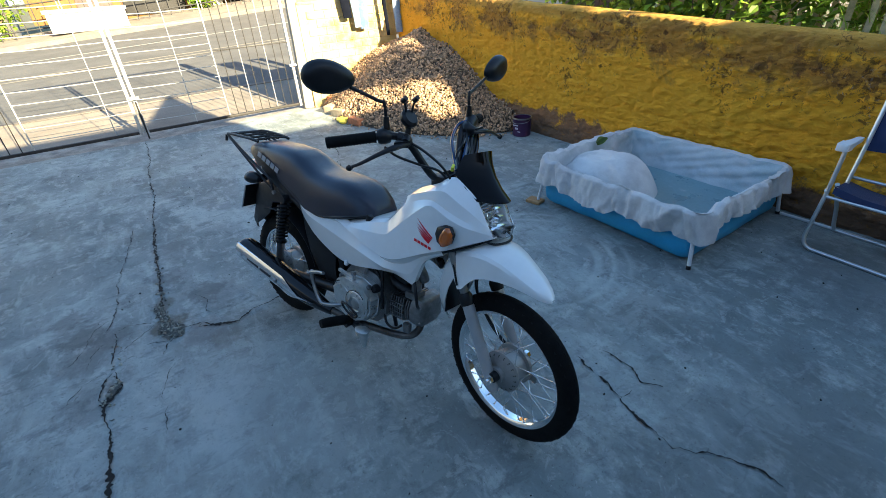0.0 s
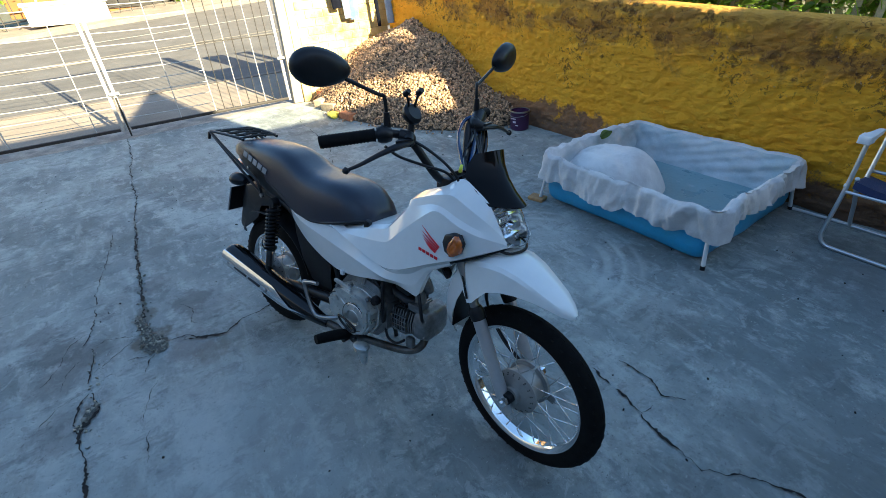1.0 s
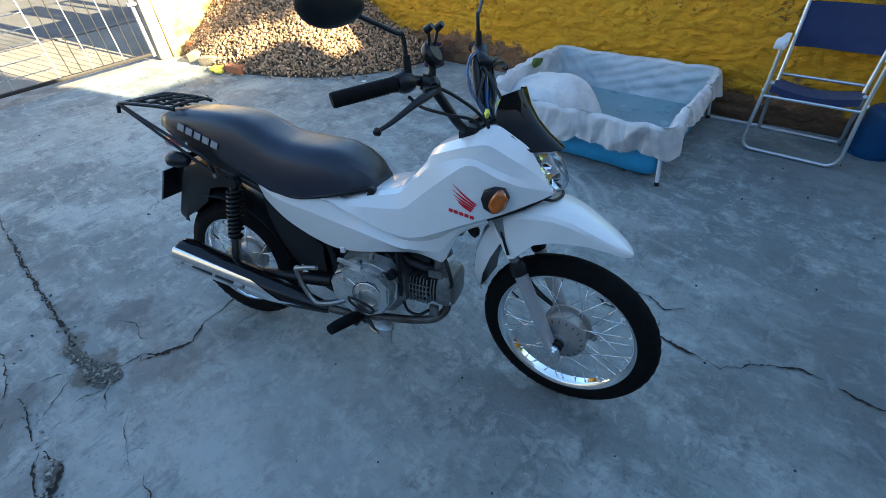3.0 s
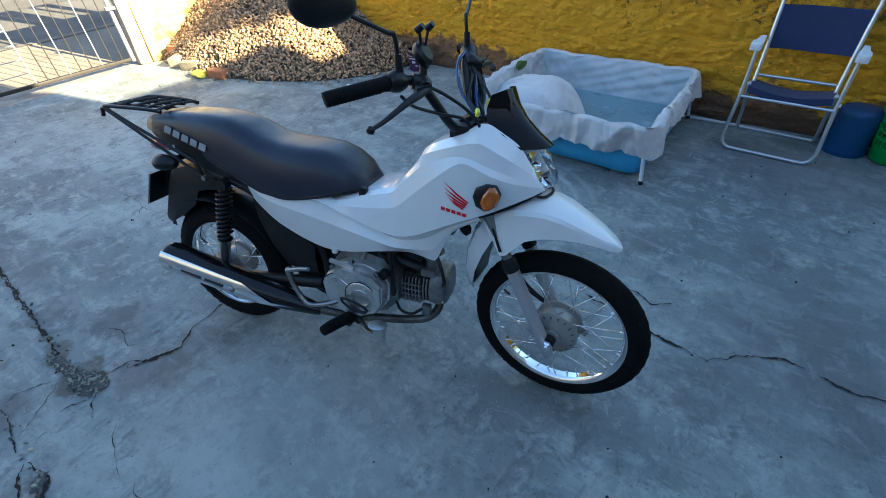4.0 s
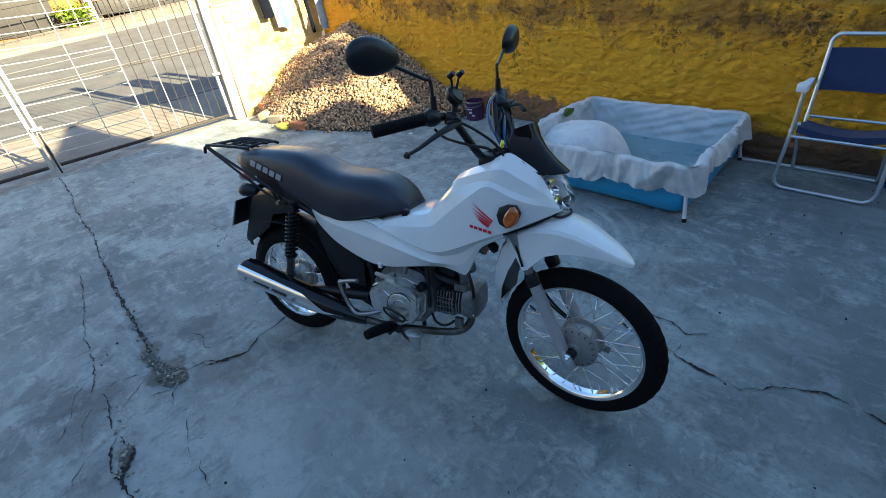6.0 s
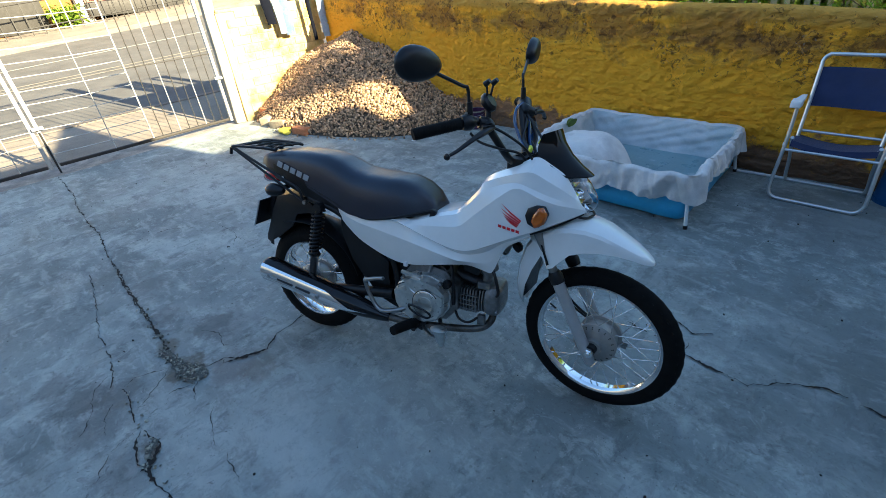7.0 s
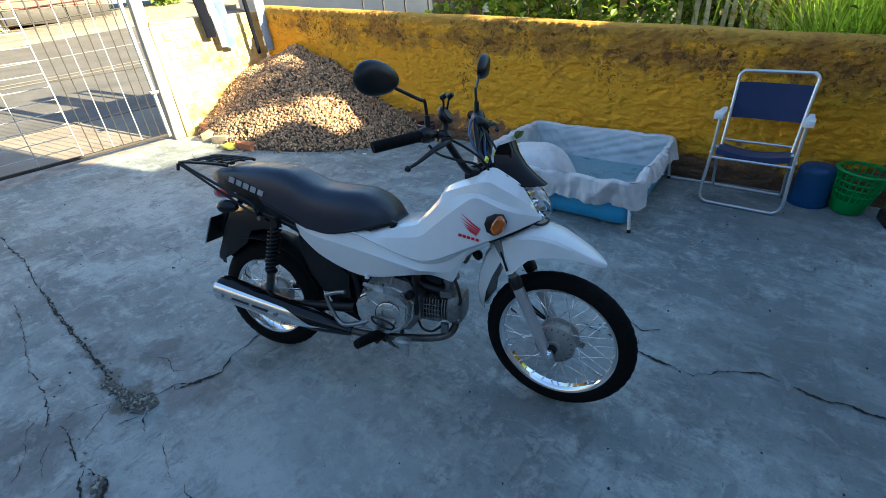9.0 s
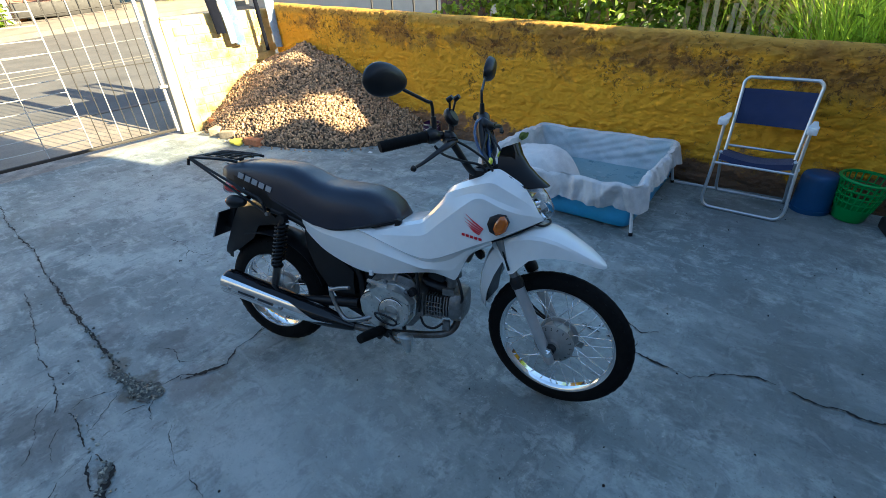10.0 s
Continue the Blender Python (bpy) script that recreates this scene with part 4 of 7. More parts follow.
def pool_sheet():
    """The sheet that hangs over the pool's rim, inside and outside, with gathered folds and an uneven hem."""
    hx, hy = 0.56, 0.50
    line = ring_rect(0, 0, hx, hy, 0.07, 12, 0.0095)
    k = len(line)
    run, s = [], 0.0
    for i, p in enumerate(line):
        run.append(s)
        s += math.dist(p, line[(i + 1) % k])
    total = s

    def crease(a, c, seed):
        return 1 - 4.5 * abs(noise.noise(Vector((a, c, seed))))

    prof = [(-0.13, 0.06), (-0.085, 0.10), (-0.062, 0.16), (-0.045, 0.22), (-0.032, 0.28), (-0.016, 0.318), (0.004, 0.330), (0.022, 0.318), (0.031, 0.29), (0.036, 0.255), (0.039, 0.22), (0.041, 0.185)]
    fine = 4
    grid = np.zeros((fine * (len(prof) - 1) + 1, k, 3))
    for step in range(grid.shape[0]):
        n = step / fine
        lo_, hi_ = prof[step // fine], prof[min(step // fine + 1, len(prof) - 1)]
        off, z = (lo_[q] + (hi_[q] - lo_[q]) * (step % fine) / fine for q in (0, 1))
        hang = max(0.0, (n - 6) / 5)
        for i, (x, y) in enumerate(line):
            a, c = line[i - 1], line[(i + 1) % k]
            nx_, ny_ = c[1] - a[1], a[0] - c[0]
            d = math.hypot(nx_, ny_)
            nx_, ny_ = nx_ / d, ny_ / d
            # the seam of the walk round the rim is blended out
            u = 2 * math.pi * i / k
            ca, sa = total / 6.283 * math.cos(u), total / 6.283 * math.sin(u)
            near = max(0.0, 1 - math.hypot(x - hx, y + hy) / 0.35)
            if n > 6:
                drop = z * 2.2
                f = 0.018 * crease(ca * 5 + drop, sa * 5 - drop, 1) + 0.010 * crease(ca * 12 - drop * 1.5, sa * 12 + drop, 2) + 0.007 * crease(ca * 19 + drop * 2, sa * 19 - drop * 3, 13) + 0.004 * crease(ca * 34, sa * 34 + z * 14, 3)
                f = f * (0.55 + 0.30 * hang) - 0.006 * hang * near
            else:
                drop = 7 * z
                f = 0.004 * crease(ca * 4 + drop, sa * 4 - drop, 4) + 0.003 * crease(ca * 10, sa * 10 + z * 12, 5)
                if y > 0.3:
                    f += 0.0055 * (crease((2.6 * z - 0.75 * x) * 7, (0.9 * x + 0.3 * z) * 1.6, 6) - 0.3) * (0.4 + 0.6 * max(0.0, min(1.0, (x + 0.2) / 0.5))) * min(1.0, n / 2)
                f += 0.009 * crease(ca * 9, sa * 9 + z * 8, 7) * max(0.0, n - 4) / 2
            hem = hang ** 2 * (0.030 * noise.noise(Vector((ca * 3, sa * 3, 7))) + 0.008 * crease(ca * 8, sa * 8, 8) - 0.020 * near + 0.012 - (0.034 - 0.030 * x if y < -0.3 else 0.0))
            sag = 0.016 * noise.noise(Vector((ca * 2.2, sa * 2.2, 2))) + 0.008 * crease(ca * 7, sa * 7, 9) + (0.02 * min(1.0, (-0.3 - x) / 0.2) if x < -0.3 else 0.0)
            sag *= 0.35 if y > 0.35 else 1.0
            grid[step, i] = (x + nx_ * (off + f), y + ny_ * (off + f), z + sag * min(1.0, max(0.0, n - 2) / 3) + hem)
    along = np.roll(grid, -1, axis=1) - np.roll(grid, 1, axis=1)
    nrm = np.cross(along, np.gradient(grid, axis=0))
    nrm /= np.linalg.norm(nrm, axis=2, keepdims=True) + 1e-9
    cover = thing("pool_cover", "crumpled pale grey sheet draped over the pool's rim", "sheet", pose(0.42, 2.335, 0.0, 0, 0, 1.5))
    rim = fine * 5
    for name, a, c, mat, words in (("wet_lining", 0, rim + 1, M_INNERCLOTH, "darker blue-grey inner side of the sheet"), ("drape", rim, grid.shape[0], M_CLOTH, "pale crumpled outer fall of the sheet")):
        both = [[tuple(p) for p in r_] for r_ in grid[a:c]] + [[tuple(p) for p in r_] for r_ in (grid - 0.0018 * nrm)[a:c][::-1]]
        part(name, loft(both + both[:1], caps=False), mat, cover, words, angle=75)
    # hump pushed up beneath the sheet
    rings = []
    for q in range(31):
        t = q / 30
        ring = []
        for j in range(90):
            a = 2 * math.pi * j / 90
            rx, ry = 0.36 * (1 - 0.12 * math.cos(a)), 0.34
            rr = (1 - t) ** 0.55
            x, y = rx * rr * math.cos(a), ry * rr * math.sin(a)
            z = 0.07 + 0.27 * math.sin(t * math.pi / 2) ** 0.9
            z += 0.012 * noise.noise(Vector((x * 8, y * 8, 3))) + (0.004 + 0.010 * max(0, -y * 3) + 0.006 * max(0, -x * 3)) * (1 - 2.4 * abs(noise.noise(Vector((x * 9 + y * 5, y * 13, 3)))))
            ring.append((x, y, z))
        rings.append(ring)
    ob = part("cloth_hump", loft(rings), M_CLOTH, m=pose(0.17, 2.18, 0.0), angle=70)
    tagged(ob, "rounded bundle beneath the pale sheet in the pool", "bundle")
    # green scrap on the rim
    b = bmesh.new()
    rings = []
    for i in range(9):
        u = i / 8
        w = 0.055 * math.sin(math.pi * (0.12 + 0.86 * u))
        rings.append([(0.085 * (u - 0.5), 0.7 * w * v, 0.012 * math.cos(3 * v) + 0.02 * math.sin(3 * u) + 0.01 * v * v) for v in (-1, -0.5, 0, 0.5, 1)])
    ob = part("green_leaf", thicken(loft(rings, closed=False), 0.002), M_LEAF, m=pose(-0.07, 2.36, 0.345, 20, -25, 60))
    tagged(ob, "single broad green leaf lying on the sheet", "leaf")
    ob = part("wood_chock", box((0.11, 0.08, 0.022), (0, 0, 0.011), 0.003), material("raw_wood", (0.36, 0.22, 0.10), 0.8, vary=0.2, scale=20), m=pose(-0.15, 1.80, 0.0, 0, 0, 15))
    tagged(ob, "small raw wood block under a pool leg", "wood block")


pool_sheet()


# ---- beach chair ----
def beach_chair():
    t = thing("beach_chair", "folding aluminium beach chair with navy canvas seat and back", "chair", pose(1.487, 2.675, 0.0, 0, 0, -1))
    w = 0.225
    R_ = 0.0105
    # front leg loop: feet forward, rising back to the arms
    part("leg_frame", tube([(-w, -0.10, 0.58), (-w, -0.125, 0.33), (-w - 0.012, -0.148, 0.10), (-w - 0.010, -0.151, 0.062), (-w + 0.002, -0.154, 0.032), (-w + 0.028, -0.156, 0.015), (-w + 0.06, -0.157, 0.012), (0, -0.157, 0.012), (w - 0.06, -0.157, 0.012), (w - 0.028, -0.156, 0.015), (w - 0.002, -0.154, 0.032), (w + 0.010, -0.151, 0.062), (w + 0.012, -0.148, 0.10), (w, -0.125, 0.33), (w, -0.10, 0.58)], R_, 12, 5), M_ALUTUBE, t, angle=70)
    # rear leg loop
    part("leg_frame", tube([(-w + 0.02, -0.09, 0.38), (-w + 0.02, 0.05, 0.2), (-w + 0.015, 0.17, 0.03), (-w + 0.05, 0.185, 0.012), (0, 0.187, 0.012), (w - 0.05, 0.185, 0.012), (w - 0.015, 0.17, 0.03), (w - 0.02, 0.05, 0.2), (w - 0.02, -0.09, 0.38)], R_, 12, 5), M_ALUTUBE, t, angle=70)
    # back loop
    part("back_frame", tube([(-w + 0.030, 0.0, 0.33), (-w + 0.026, 0.06, 0.52), (-w + 0.019, 0.125, 0.74), (-w + 0.017, 0.133, 0.768), (-w + 0.020, 0.138, 0.787), (-w + 0.030, 0.142, 0.802), (-w + 0.045, 0.144, 0.811), (-w + 0.065, 0.145, 0.814), (w - 0.065, 0.145, 0.814), (w - 0.045, 0.144, 0.811), (w - 0.030, 0.142, 0.802), (w - 0.020, 0.138, 0.787), (w - 0.017, 0.133, 0.768), (w - 0.019, 0.125, 0.74), (w - 0.026, 0.06, 0.52), (w - 0.030, 0.0, 0.33)], R_, 12, 4), M_ALUTUBE, t, angle=70)
    # seat loop and stretchers
    for sd in (-1, 1):
        part("seat_frame", tube([(sd * (w - 0.03), 0.06, 0.35), (sd * (w - 0.03), -0.12, 0.365)], R_ * 0.9, 10, 1), M_ALUTUBE, t)
    part("stretcher", tube([(-w, -0.127, 0.315), (w, -0.127, 0.315)], R_ * 0.8, 8, 1), M_ALUTUBE, t)
    part("stretcher", tube([(-w + 0.03, 0.045, 0.39), (w - 0.03, 0.045, 0.39)], R_ * 0.8, 8, 1), M_ALUTUBE, t)
    rings = []
    for i in range(13):
        u = i / 12
        x = (-1 + 2 * u) * (w - 0.025)
        s = 0.018 * math.sin(math.pi * u)
        rings.append([(x, 0.062 + 0.072 * v + s + 0.004 * math.sin(9 * u + 5 * v), 0.535 + 0.21 * v) for v in (0, 0.25, 0.5, 0.75, 1)])
    part("backrest", thicken(loft(rings, closed=False), 0.006), M_NAVY, t, "navy canvas back panel")
    rings = []
    for i in range(13):
        u = i / 12
        x = (-1 + 2 * u) * (w - 0.025)
        s = -0.03 * math.sin(math.pi * u)
        rings.append([(x, -0.13 + 0.18 * v, 0.376 + s - 0.012 * v - 0.036 * (v == 0)) for v in (0, 0.04, 0.3, 0.65, 1)])
    part("seat", thicken(loft(rings, closed=False), 0.006), M_NAVY, t, "sagging navy canvas seat")
    for s in (-1, 1):
        rings = []
        for y, hw, h in ((-0.15, 0.020, 0.014), (-0.146, 0.026, 0.020), (-0.09, 0.027, 0.021), (-0.075, 0.024, 0.016), (-0.02, 0.018, 0.013), (0.05, 0.014, 0.012), (0.08, 0.010, 0.008)):
            rings.append([(s * (w + 0.006) + hw * max(-0.82, min(0.82, 1.25 * math.cos(a))) / 0.82, y, 0.586 + h * max(-0.82, min(0.82, 1.25 * math.sin(a))) / 0.82) for a in (2 * math.pi * j / 20 for j in range(20))])
        part("armrest", loft(rings), M_ARM, t, "white plastic armrest")
        part("rivet", lathe([(0.0, -0.006), (0.01, -0.006), (0.012, 0.0), (0.01, 0.008), (0.0, 0.008)], 12, axis="x"), M_ARM, t, m=pose(s * (w + 0.006), -0.122, 0.345))
    return t


beach_chair()

# thin white stick at the wall's foot
stick = part("white_stick", tube([(0.98, 2.865, 0.010), (1.21, 2.872, 0.011), (1.44, 2.873, 0.010)], 0.009, 8, 2), M_TUBEWHITE)
tagged(stick, "thin white plastic pipe lying along the wall's foot", "pipe")


b = plate([(-0.02, -0.012), (0.018, -0.016), (0.024, 0.010), (-0.012, 0.016)], 0.006, 0.002, "xy")
tagged(part("paper_scrap", b, M_TUBEWHITE, m=pose(-1.694, 2.14, 0.007, 3, 2, 20)), "small white crumpled scrap on the concrete", "scrap")

# ---- buckets by the chair ----
def blue_bucket():
    t = thing("bucket", "dark blue plastic bucket turned upside down", "bucket", pose(1.845, 2.835, 0.0))
    part("bucket_body", lathe([(0.0, 0.262), (0.070, 0.261), (0.088, 0.256), (0.097, 0.245), (0.101, 0.225), (0.105, 0.12), (0.107, 0.03), (0.11, 0.028), (0.11, 0.0), (0.10, 0.0)], 30, axis="z"), M_BLUEDRUM, t)
    part("bucket_rim", lathe([(0.106, 0.03), (0.113, 0.028), (0.113, 0.02), (0.106, 0.02)], 30, axis="z", closed=True), M_BLUEDRUM, t)
    return t


blue_bucket()


def green_basket():
    t = thing("laundry_basket", "green slatted plastic basket with a wide rim", "basket", pose(2.045, 2.80, 0.006, 0, 4.5, 0))
    def rad(z):
        return 0.085 + 0.045 * z / 0.27
    part("basket_base", lathe([(0.0, 0.0), (0.08, 0.0), (0.085, 0.006), (0.1, 0.09), (0.096, 0.09), (0.08, 0.012), (0.0, 0.012)], 28, axis="z"), M_GREENPL, t, "solid green foot")
    part("basket_rim", lathe([(0.128, 0.262), (0.143, 0.262), (0.146, 0.27), (0.14, 0.278), (0.128, 0.275)], 28, axis="z", closed=True), M_GREENPL, t)
    for z in (0.13, 0.17, 0.21):
        part("hoop", lathe([(rad(z) - 0.003, z - 0.005), (rad(z) + 0.003, z - 0.005), (rad(z) + 0.003, z + 0.005), (rad(z) - 0.003, z + 0.005)], 28, axis="z", closed=True), M_GREENPL, t)
    for i in range(22):
        a = 2 * math.pi * i / 22
        c, s = math.cos(a), math.sin(a)
        part("slat", tube([(rad(0.08) * c, rad(0.08) * s, 0.08), (rad(0.27) * c, rad(0.27) * s, 0.268)], 0.0042, 6, 1), M_GREENPL, t)
    return t


green_basket()
pole = part("green_pole", tube([(2.22, 2.78, 0.0), (2.25, 2.86, 0.45), (2.27, 2.90, 0.9)], 0.011, 8, 2), M_GREENPL)
tagged(pole, "slim green pole leaning on the wall", "pole")
b = box((0.22, 0.16, 0.07), (0, 0, 0.035), 0.012)
ob = part("dark_crate", b, M_IRON, m=pose(2.32, 2.72, 0.0, 0, 0, 14))
tagged(ob, "low dark box on the floor by the basket", "box")


# ---- washing line ----
cable = part("clothes_line", tube([(-4.17, 1.5, 1.99), (-4.15, 2.15, 1.925), (-4.10, 2.98, 1.92), (-4.04, 4.2, 2.0)], 0.0028, 6, 6), M_IRON)
tagged(cable, "thin dark washing line above the front wall", "washing line", kind="structure")


def trousers(label, m, legs, mat, top=0.42):
    """A pair of trousers pegged by the waist: legs as (y, half width, length, lean)."""
    t = thing("trousers", label, "trousers", m, "washing on the line")
    for y, hw, length, lean, mt in legs:
        rings = []
        for i in range(15):
            u = i / 14
            z = -length * u
            w = hw * (1.1 - 0.25 * u)
            d = 0.02 + 0.012 * noise.noise(Vector((y * 9, z * 5, 1)))
            ox = 0.02 * noise.noise(Vector((y * 3, z * 3, 5)))
            rings.append([(ox + d * math.sin(a) + 0.006 * noise.noise(Vector((a * 2, z * 12, y))), y + lean * u + w * math.cos(a), z) for a in (2 * math.pi * j / 16 for j in range(16))])
        part("trouser_leg", loft(rings), mt, t)
    y0 = min(l[0] - l[1] for l in legs)
    y1 = max(l[0] + l[1] for l in legs)
    part("waistband", box((0.03, y1 - y0, 0.045), (0, (y0 + y1) / 2, 0.0), 0.01), mat, t)
    return t


trousers("dark and faded blue jeans hanging from the line", pose(-4.15, 0.083, 1.91), [(2.05, 0.07, 0.86, 0.08, M_DENIM_DARK), (2.19, 0.055, 0.98, 0.07, M_DENIM_PALE), (2.29, 0.07, 1.0, 0.06, M_DENIM)], M_DENIM)
trousers("pale blue jeans with a navy strip hanging from the line", pose(-4.09, 0.015, 1.91), [(2.66, 0.028, 1.11, 0.07, M_DENIM_DARK), (2.86, 0.065, 1.09, 0.05, M_DENIM_PALE)], M_DENIM_PALE)


# ---- motorcycle: x forwards, y to its left, z up; on its side stand, leaning left, bars turned a little right ----
bike = thing("motorcycle", "white motorcycle with black seat, leaning on its side stand", "motorcycle", pose(0.0, -0.022, 0.0, -10.5, 0, 18.4))
FW, FR, RR = Vector((1.257, 0, 0.280)), 0.274, 0.258
RW = Vector((0.0, 0, 0.261))
AXIS_AT, AXIS = Vector((1.10, 0, 0.49)), Vector((-0.42, 0, 0.907)).normalized()
STEER = Matrix.Translation(AXIS_AT) @ Matrix.Rotation(radians(-10.0), 4, AXIS) @ Matrix.Translation(-AXIS_AT)


def mirror_y(bm):
    """Adds the left half of a right-hand piece."""
    g = bmesh.ops.duplicate(bm, geom=bm.verts[:] + bm.edges[:] + bm.faces[:])
    vs = [e for e in g["geom"] if isinstance(e, bmesh.types.BMVert)]
    for v in vs:
        v.co.y = -v.co.y
    bmesh.ops.reverse_faces(bm, faces=[e for e in g["geom"] if isinstance(e, bmesh.types.BMFace)])
    bmesh.ops.remove_doubles(bm, verts=bm.verts, dist=1e-4)
    return bm


def wheel(name, m, R, width, rim_r, hub_r, hub_w, label):
    """Rim with its tyre, hub, brake plate, spokes and nipples, about the y axis."""
    rw = width * 0.42
    prof = [(rim_r + 0.004, -rw), (rim_r + 0.006, -rw + 0.004), (rim_r - 0.004, -rw + 0.007), (rim_r - 0.012, -rw * 0.35), (rim_r - 0.012, rw * 0.35), (rim_r - 0.004, rw - 0.007), (rim_r + 0.006, rw - 0.004), (rim_r + 0.004, rw), (rim_r - 0.008, rw - 0.003), (rim_r - 0.018, rw * 0.4), (rim_r - 0.018, -rw * 0.4), (rim_r - 0.008, -rw + 0.003)]
    w = part(name, lathe(prof, 72, closed=True), M_CHROME, bike, label, m=m)
    sec = R - rim_r
    prof = []
    for i in range(17):
        a = math.pi * i / 16
        prof.append((rim_r - 0.001 + sec * math.sin(a) ** 0.75 if 0 < i < 16 else rim_r - 0.001, -math.cos(a) * width / 2 * (0.86 if i in (0, 16) else 1.0)))
    prof += [(rim_r - 0.006, rw - 0.008), (rim_r - 0.006, -rw + 0.008)]
    tyre = part("tyre", lathe(prof, 96, closed=True), M_RUBBER, w, "black rubber tyre with a block tread")
    # tread blocks standing a little proud
    blk = box((0.017, width * 0.2, 0.003), (0, 0, 0), 0.0008, seg=1)
    me = bpy.data.meshes.new("tread_block")
    blk.to_mesh(me)
    blk.free()
    me.materials.append(M_RUBBER)
    n = 44
    for i in range(n):
        for side, lift in ((-0.30, 0.17 * sec + 0.0052), (0.0, 0.0006), (0.30, 0.17 * sec + 0.0052)):
            a = 2 * math.pi * (i + (0.5 if side else 0)) / n
            o = new("tread_block", me)
            o.parent = w
            tilt = -58 * side
            o.matrix_basis = Matrix.Rotation(-a, 4, "Y") @ pose(0, side * width, R - lift - 0.0012) @ pose(0, 0, 0, tilt, 0, 25 if side > 0 else -25 if side < 0 else 0)
    hub = part("hub", lathe([(0.0, -hub_w * 0.62), (0.028, -hub_w * 0.62), (0.03, -hub_w * 0.5), (hub_r * 0.78, -hub_w * 0.44), (hub_r, -hub_w * 0.36), (hub_r + 0.006, -hub_w * 0.33), (hub_r + 0.006, -hub_w * 0.24), (hub_r - 0.004, -hub_w * 0.2), (hub_r - 0.006, hub_w * 0.22), (hub_r + 0.006, hub_w * 0.26), (hub_r + 0.006, hub_w * 0.36), (hub_r * 0.7, hub_w * 0.5), (0.0, hub_w * 0.5)], 48), M_HUB, w, "cast aluminium drum hub")
    part("axle_spacer", lathe([(0.0, -hub_w * 0.62 - 0.02), (0.017, -hub_w * 0.62 - 0.02), (0.019, -hub_w * 0.6), (0.0, -hub_w * 0.6)], 18), M_BLACK, w)
    # ring of rivet heads on the drum's flank
    for i in range(18):
        a = 2 * math.pi * i / 18
        part("rivet", lathe([(0.0, -0.0012), (0.002, -0.001), (0.0024, 0.0), (0.0, 0.001)], 6), M_IRON, hub, m=pose(hub_r * 0.9 * math.cos(a), -hub_w * 0.405, hub_r * 0.9 * math.sin(a)))
    # spokes: crossed, from both flanges
    me = {}
    for side in (-1, 1):
        for lead in (-1, 1):
            a = lead * radians(34)
            p = Vector((hub_r * math.sin(a) * 0.98, side * hub_w * 0.30, hub_r * math.cos(a) * 0.98))
            q = Vector((0, side * 0.006, rim_r - 0.010))
            sp = tube([p, q], 0.0017, 6, 1)
            tube([q + (p - q).normalized() * 0.016, q], 0.0032, 6, 1, bm=sp)
            d = bpy.data.meshes.new("spoke")
            sp.to_mesh(d)
            sp.free()
            d.materials.append(M_CHROME)
            d.polygons.foreach_set("use_smooth", [True] * len(d.polygons))
            me[(side, lead)] = d
    for i in range(36):
        o = new("spoke", me[(-1 if i % 2 else 1, -1 if (i // 2) % 2 else 1)])
        o.parent = w
        o.matrix_basis = Matrix.Rotation(2 * math.pi * (i + 0.3) / 36, 4, "Y")
    for i in range(18):
        a = 2 * math.pi * i / 18
        o = part("rivet", lathe([(0.0, -0.001), (0.003, -0.001), (0.003, 0.001), (0.0, 0.001)], 8), M_IRON, w, m=pose((hub_r - 0.004) * math.cos(a), -hub_w * 0.372, (hub_r - 0.004) * math.sin(a)))
    part("valve", tube([(rim_r - 0.014, 0, 0), (rim_r - 0.045, -0.004, 0.0)], 0.003, 8, 1), M_BLACK, w, m=pose(0, 0, 0, 0, 205, 0))
    return w


front_wheel = wheel("front_wheel", STEER @ Matrix.Translation(FW), FR, 0.062, 0.218, 0.068, 0.105, "front wheel with chromed spoked rim")
wheel("rear_wheel", Matrix.Translation(RW), RR, 0.082, 0.184, 0.066, 0.12, "rear wheel with chromed spoked rim")
part("wheel_weight", tube([(0.152, 0.0, 0.108), (0.164, 0.0, 0.117)], 0.007, 10, 1), M_ARM, front_wheel, "small white clip on a spoke")

# front fork
for s, side in ((-1, "right"), (1, "left")):
    y = 0.074 * s
    low, mid, top = Vector((1.255, y, 0.235)), Vector((1.120, y, 0.515)), Vector((0.985, y, 0.79))
    slider = tube([low + Vector((0.006, 0, -0.014)), low, low.lerp(mid, 0.25), mid], [0.012, 0.018, 0.0200, 0.0200], 16, 3)
    part("fork_slider", moved(slider, STEER), M_FORK, bike, "silver-painted fork slider")
    part("dust_seal", moved(tube([mid - Vector((-0.006, 0, 0.012)), mid + Vector((-0.005, 0, 0.010)), mid + Vector((-0.012, 0, 0.026))], [0.0235, 0.0250, 0.018], 16, 1), STEER), M_BLACK, bike, "black rubber dust seal")
    part("fork_tube", moved(tube([mid, top], 0.0145, 14, 1), STEER), M_STEEL, bike)
    part("axle_nut", moved(tube([(FW.x, s * 0.060, FW.z), (FW.x, s * 0.113, FW.z)], 0.0075, 10, 1), STEER), M_CHROME, bike, "bright axle end and nut")
    part("axle_nut", moved(lathe([(0.0, -0.009), (0.0145, -0.009), (0.0155, 0.0), (0.0145, 0.009), (0.0, 0.009)], 6), STEER @ pose(FW.x, s * 0.099, FW.z)), M_CHROME, bike)
b = box((0.05, 0.20, 0.035), (0, 0, 0), 0.01)
part("fork_clamp", moved(b, STEER @ pose(1.035, 0, 0.685, 0, -25, 0)), M_BLACK, bike)
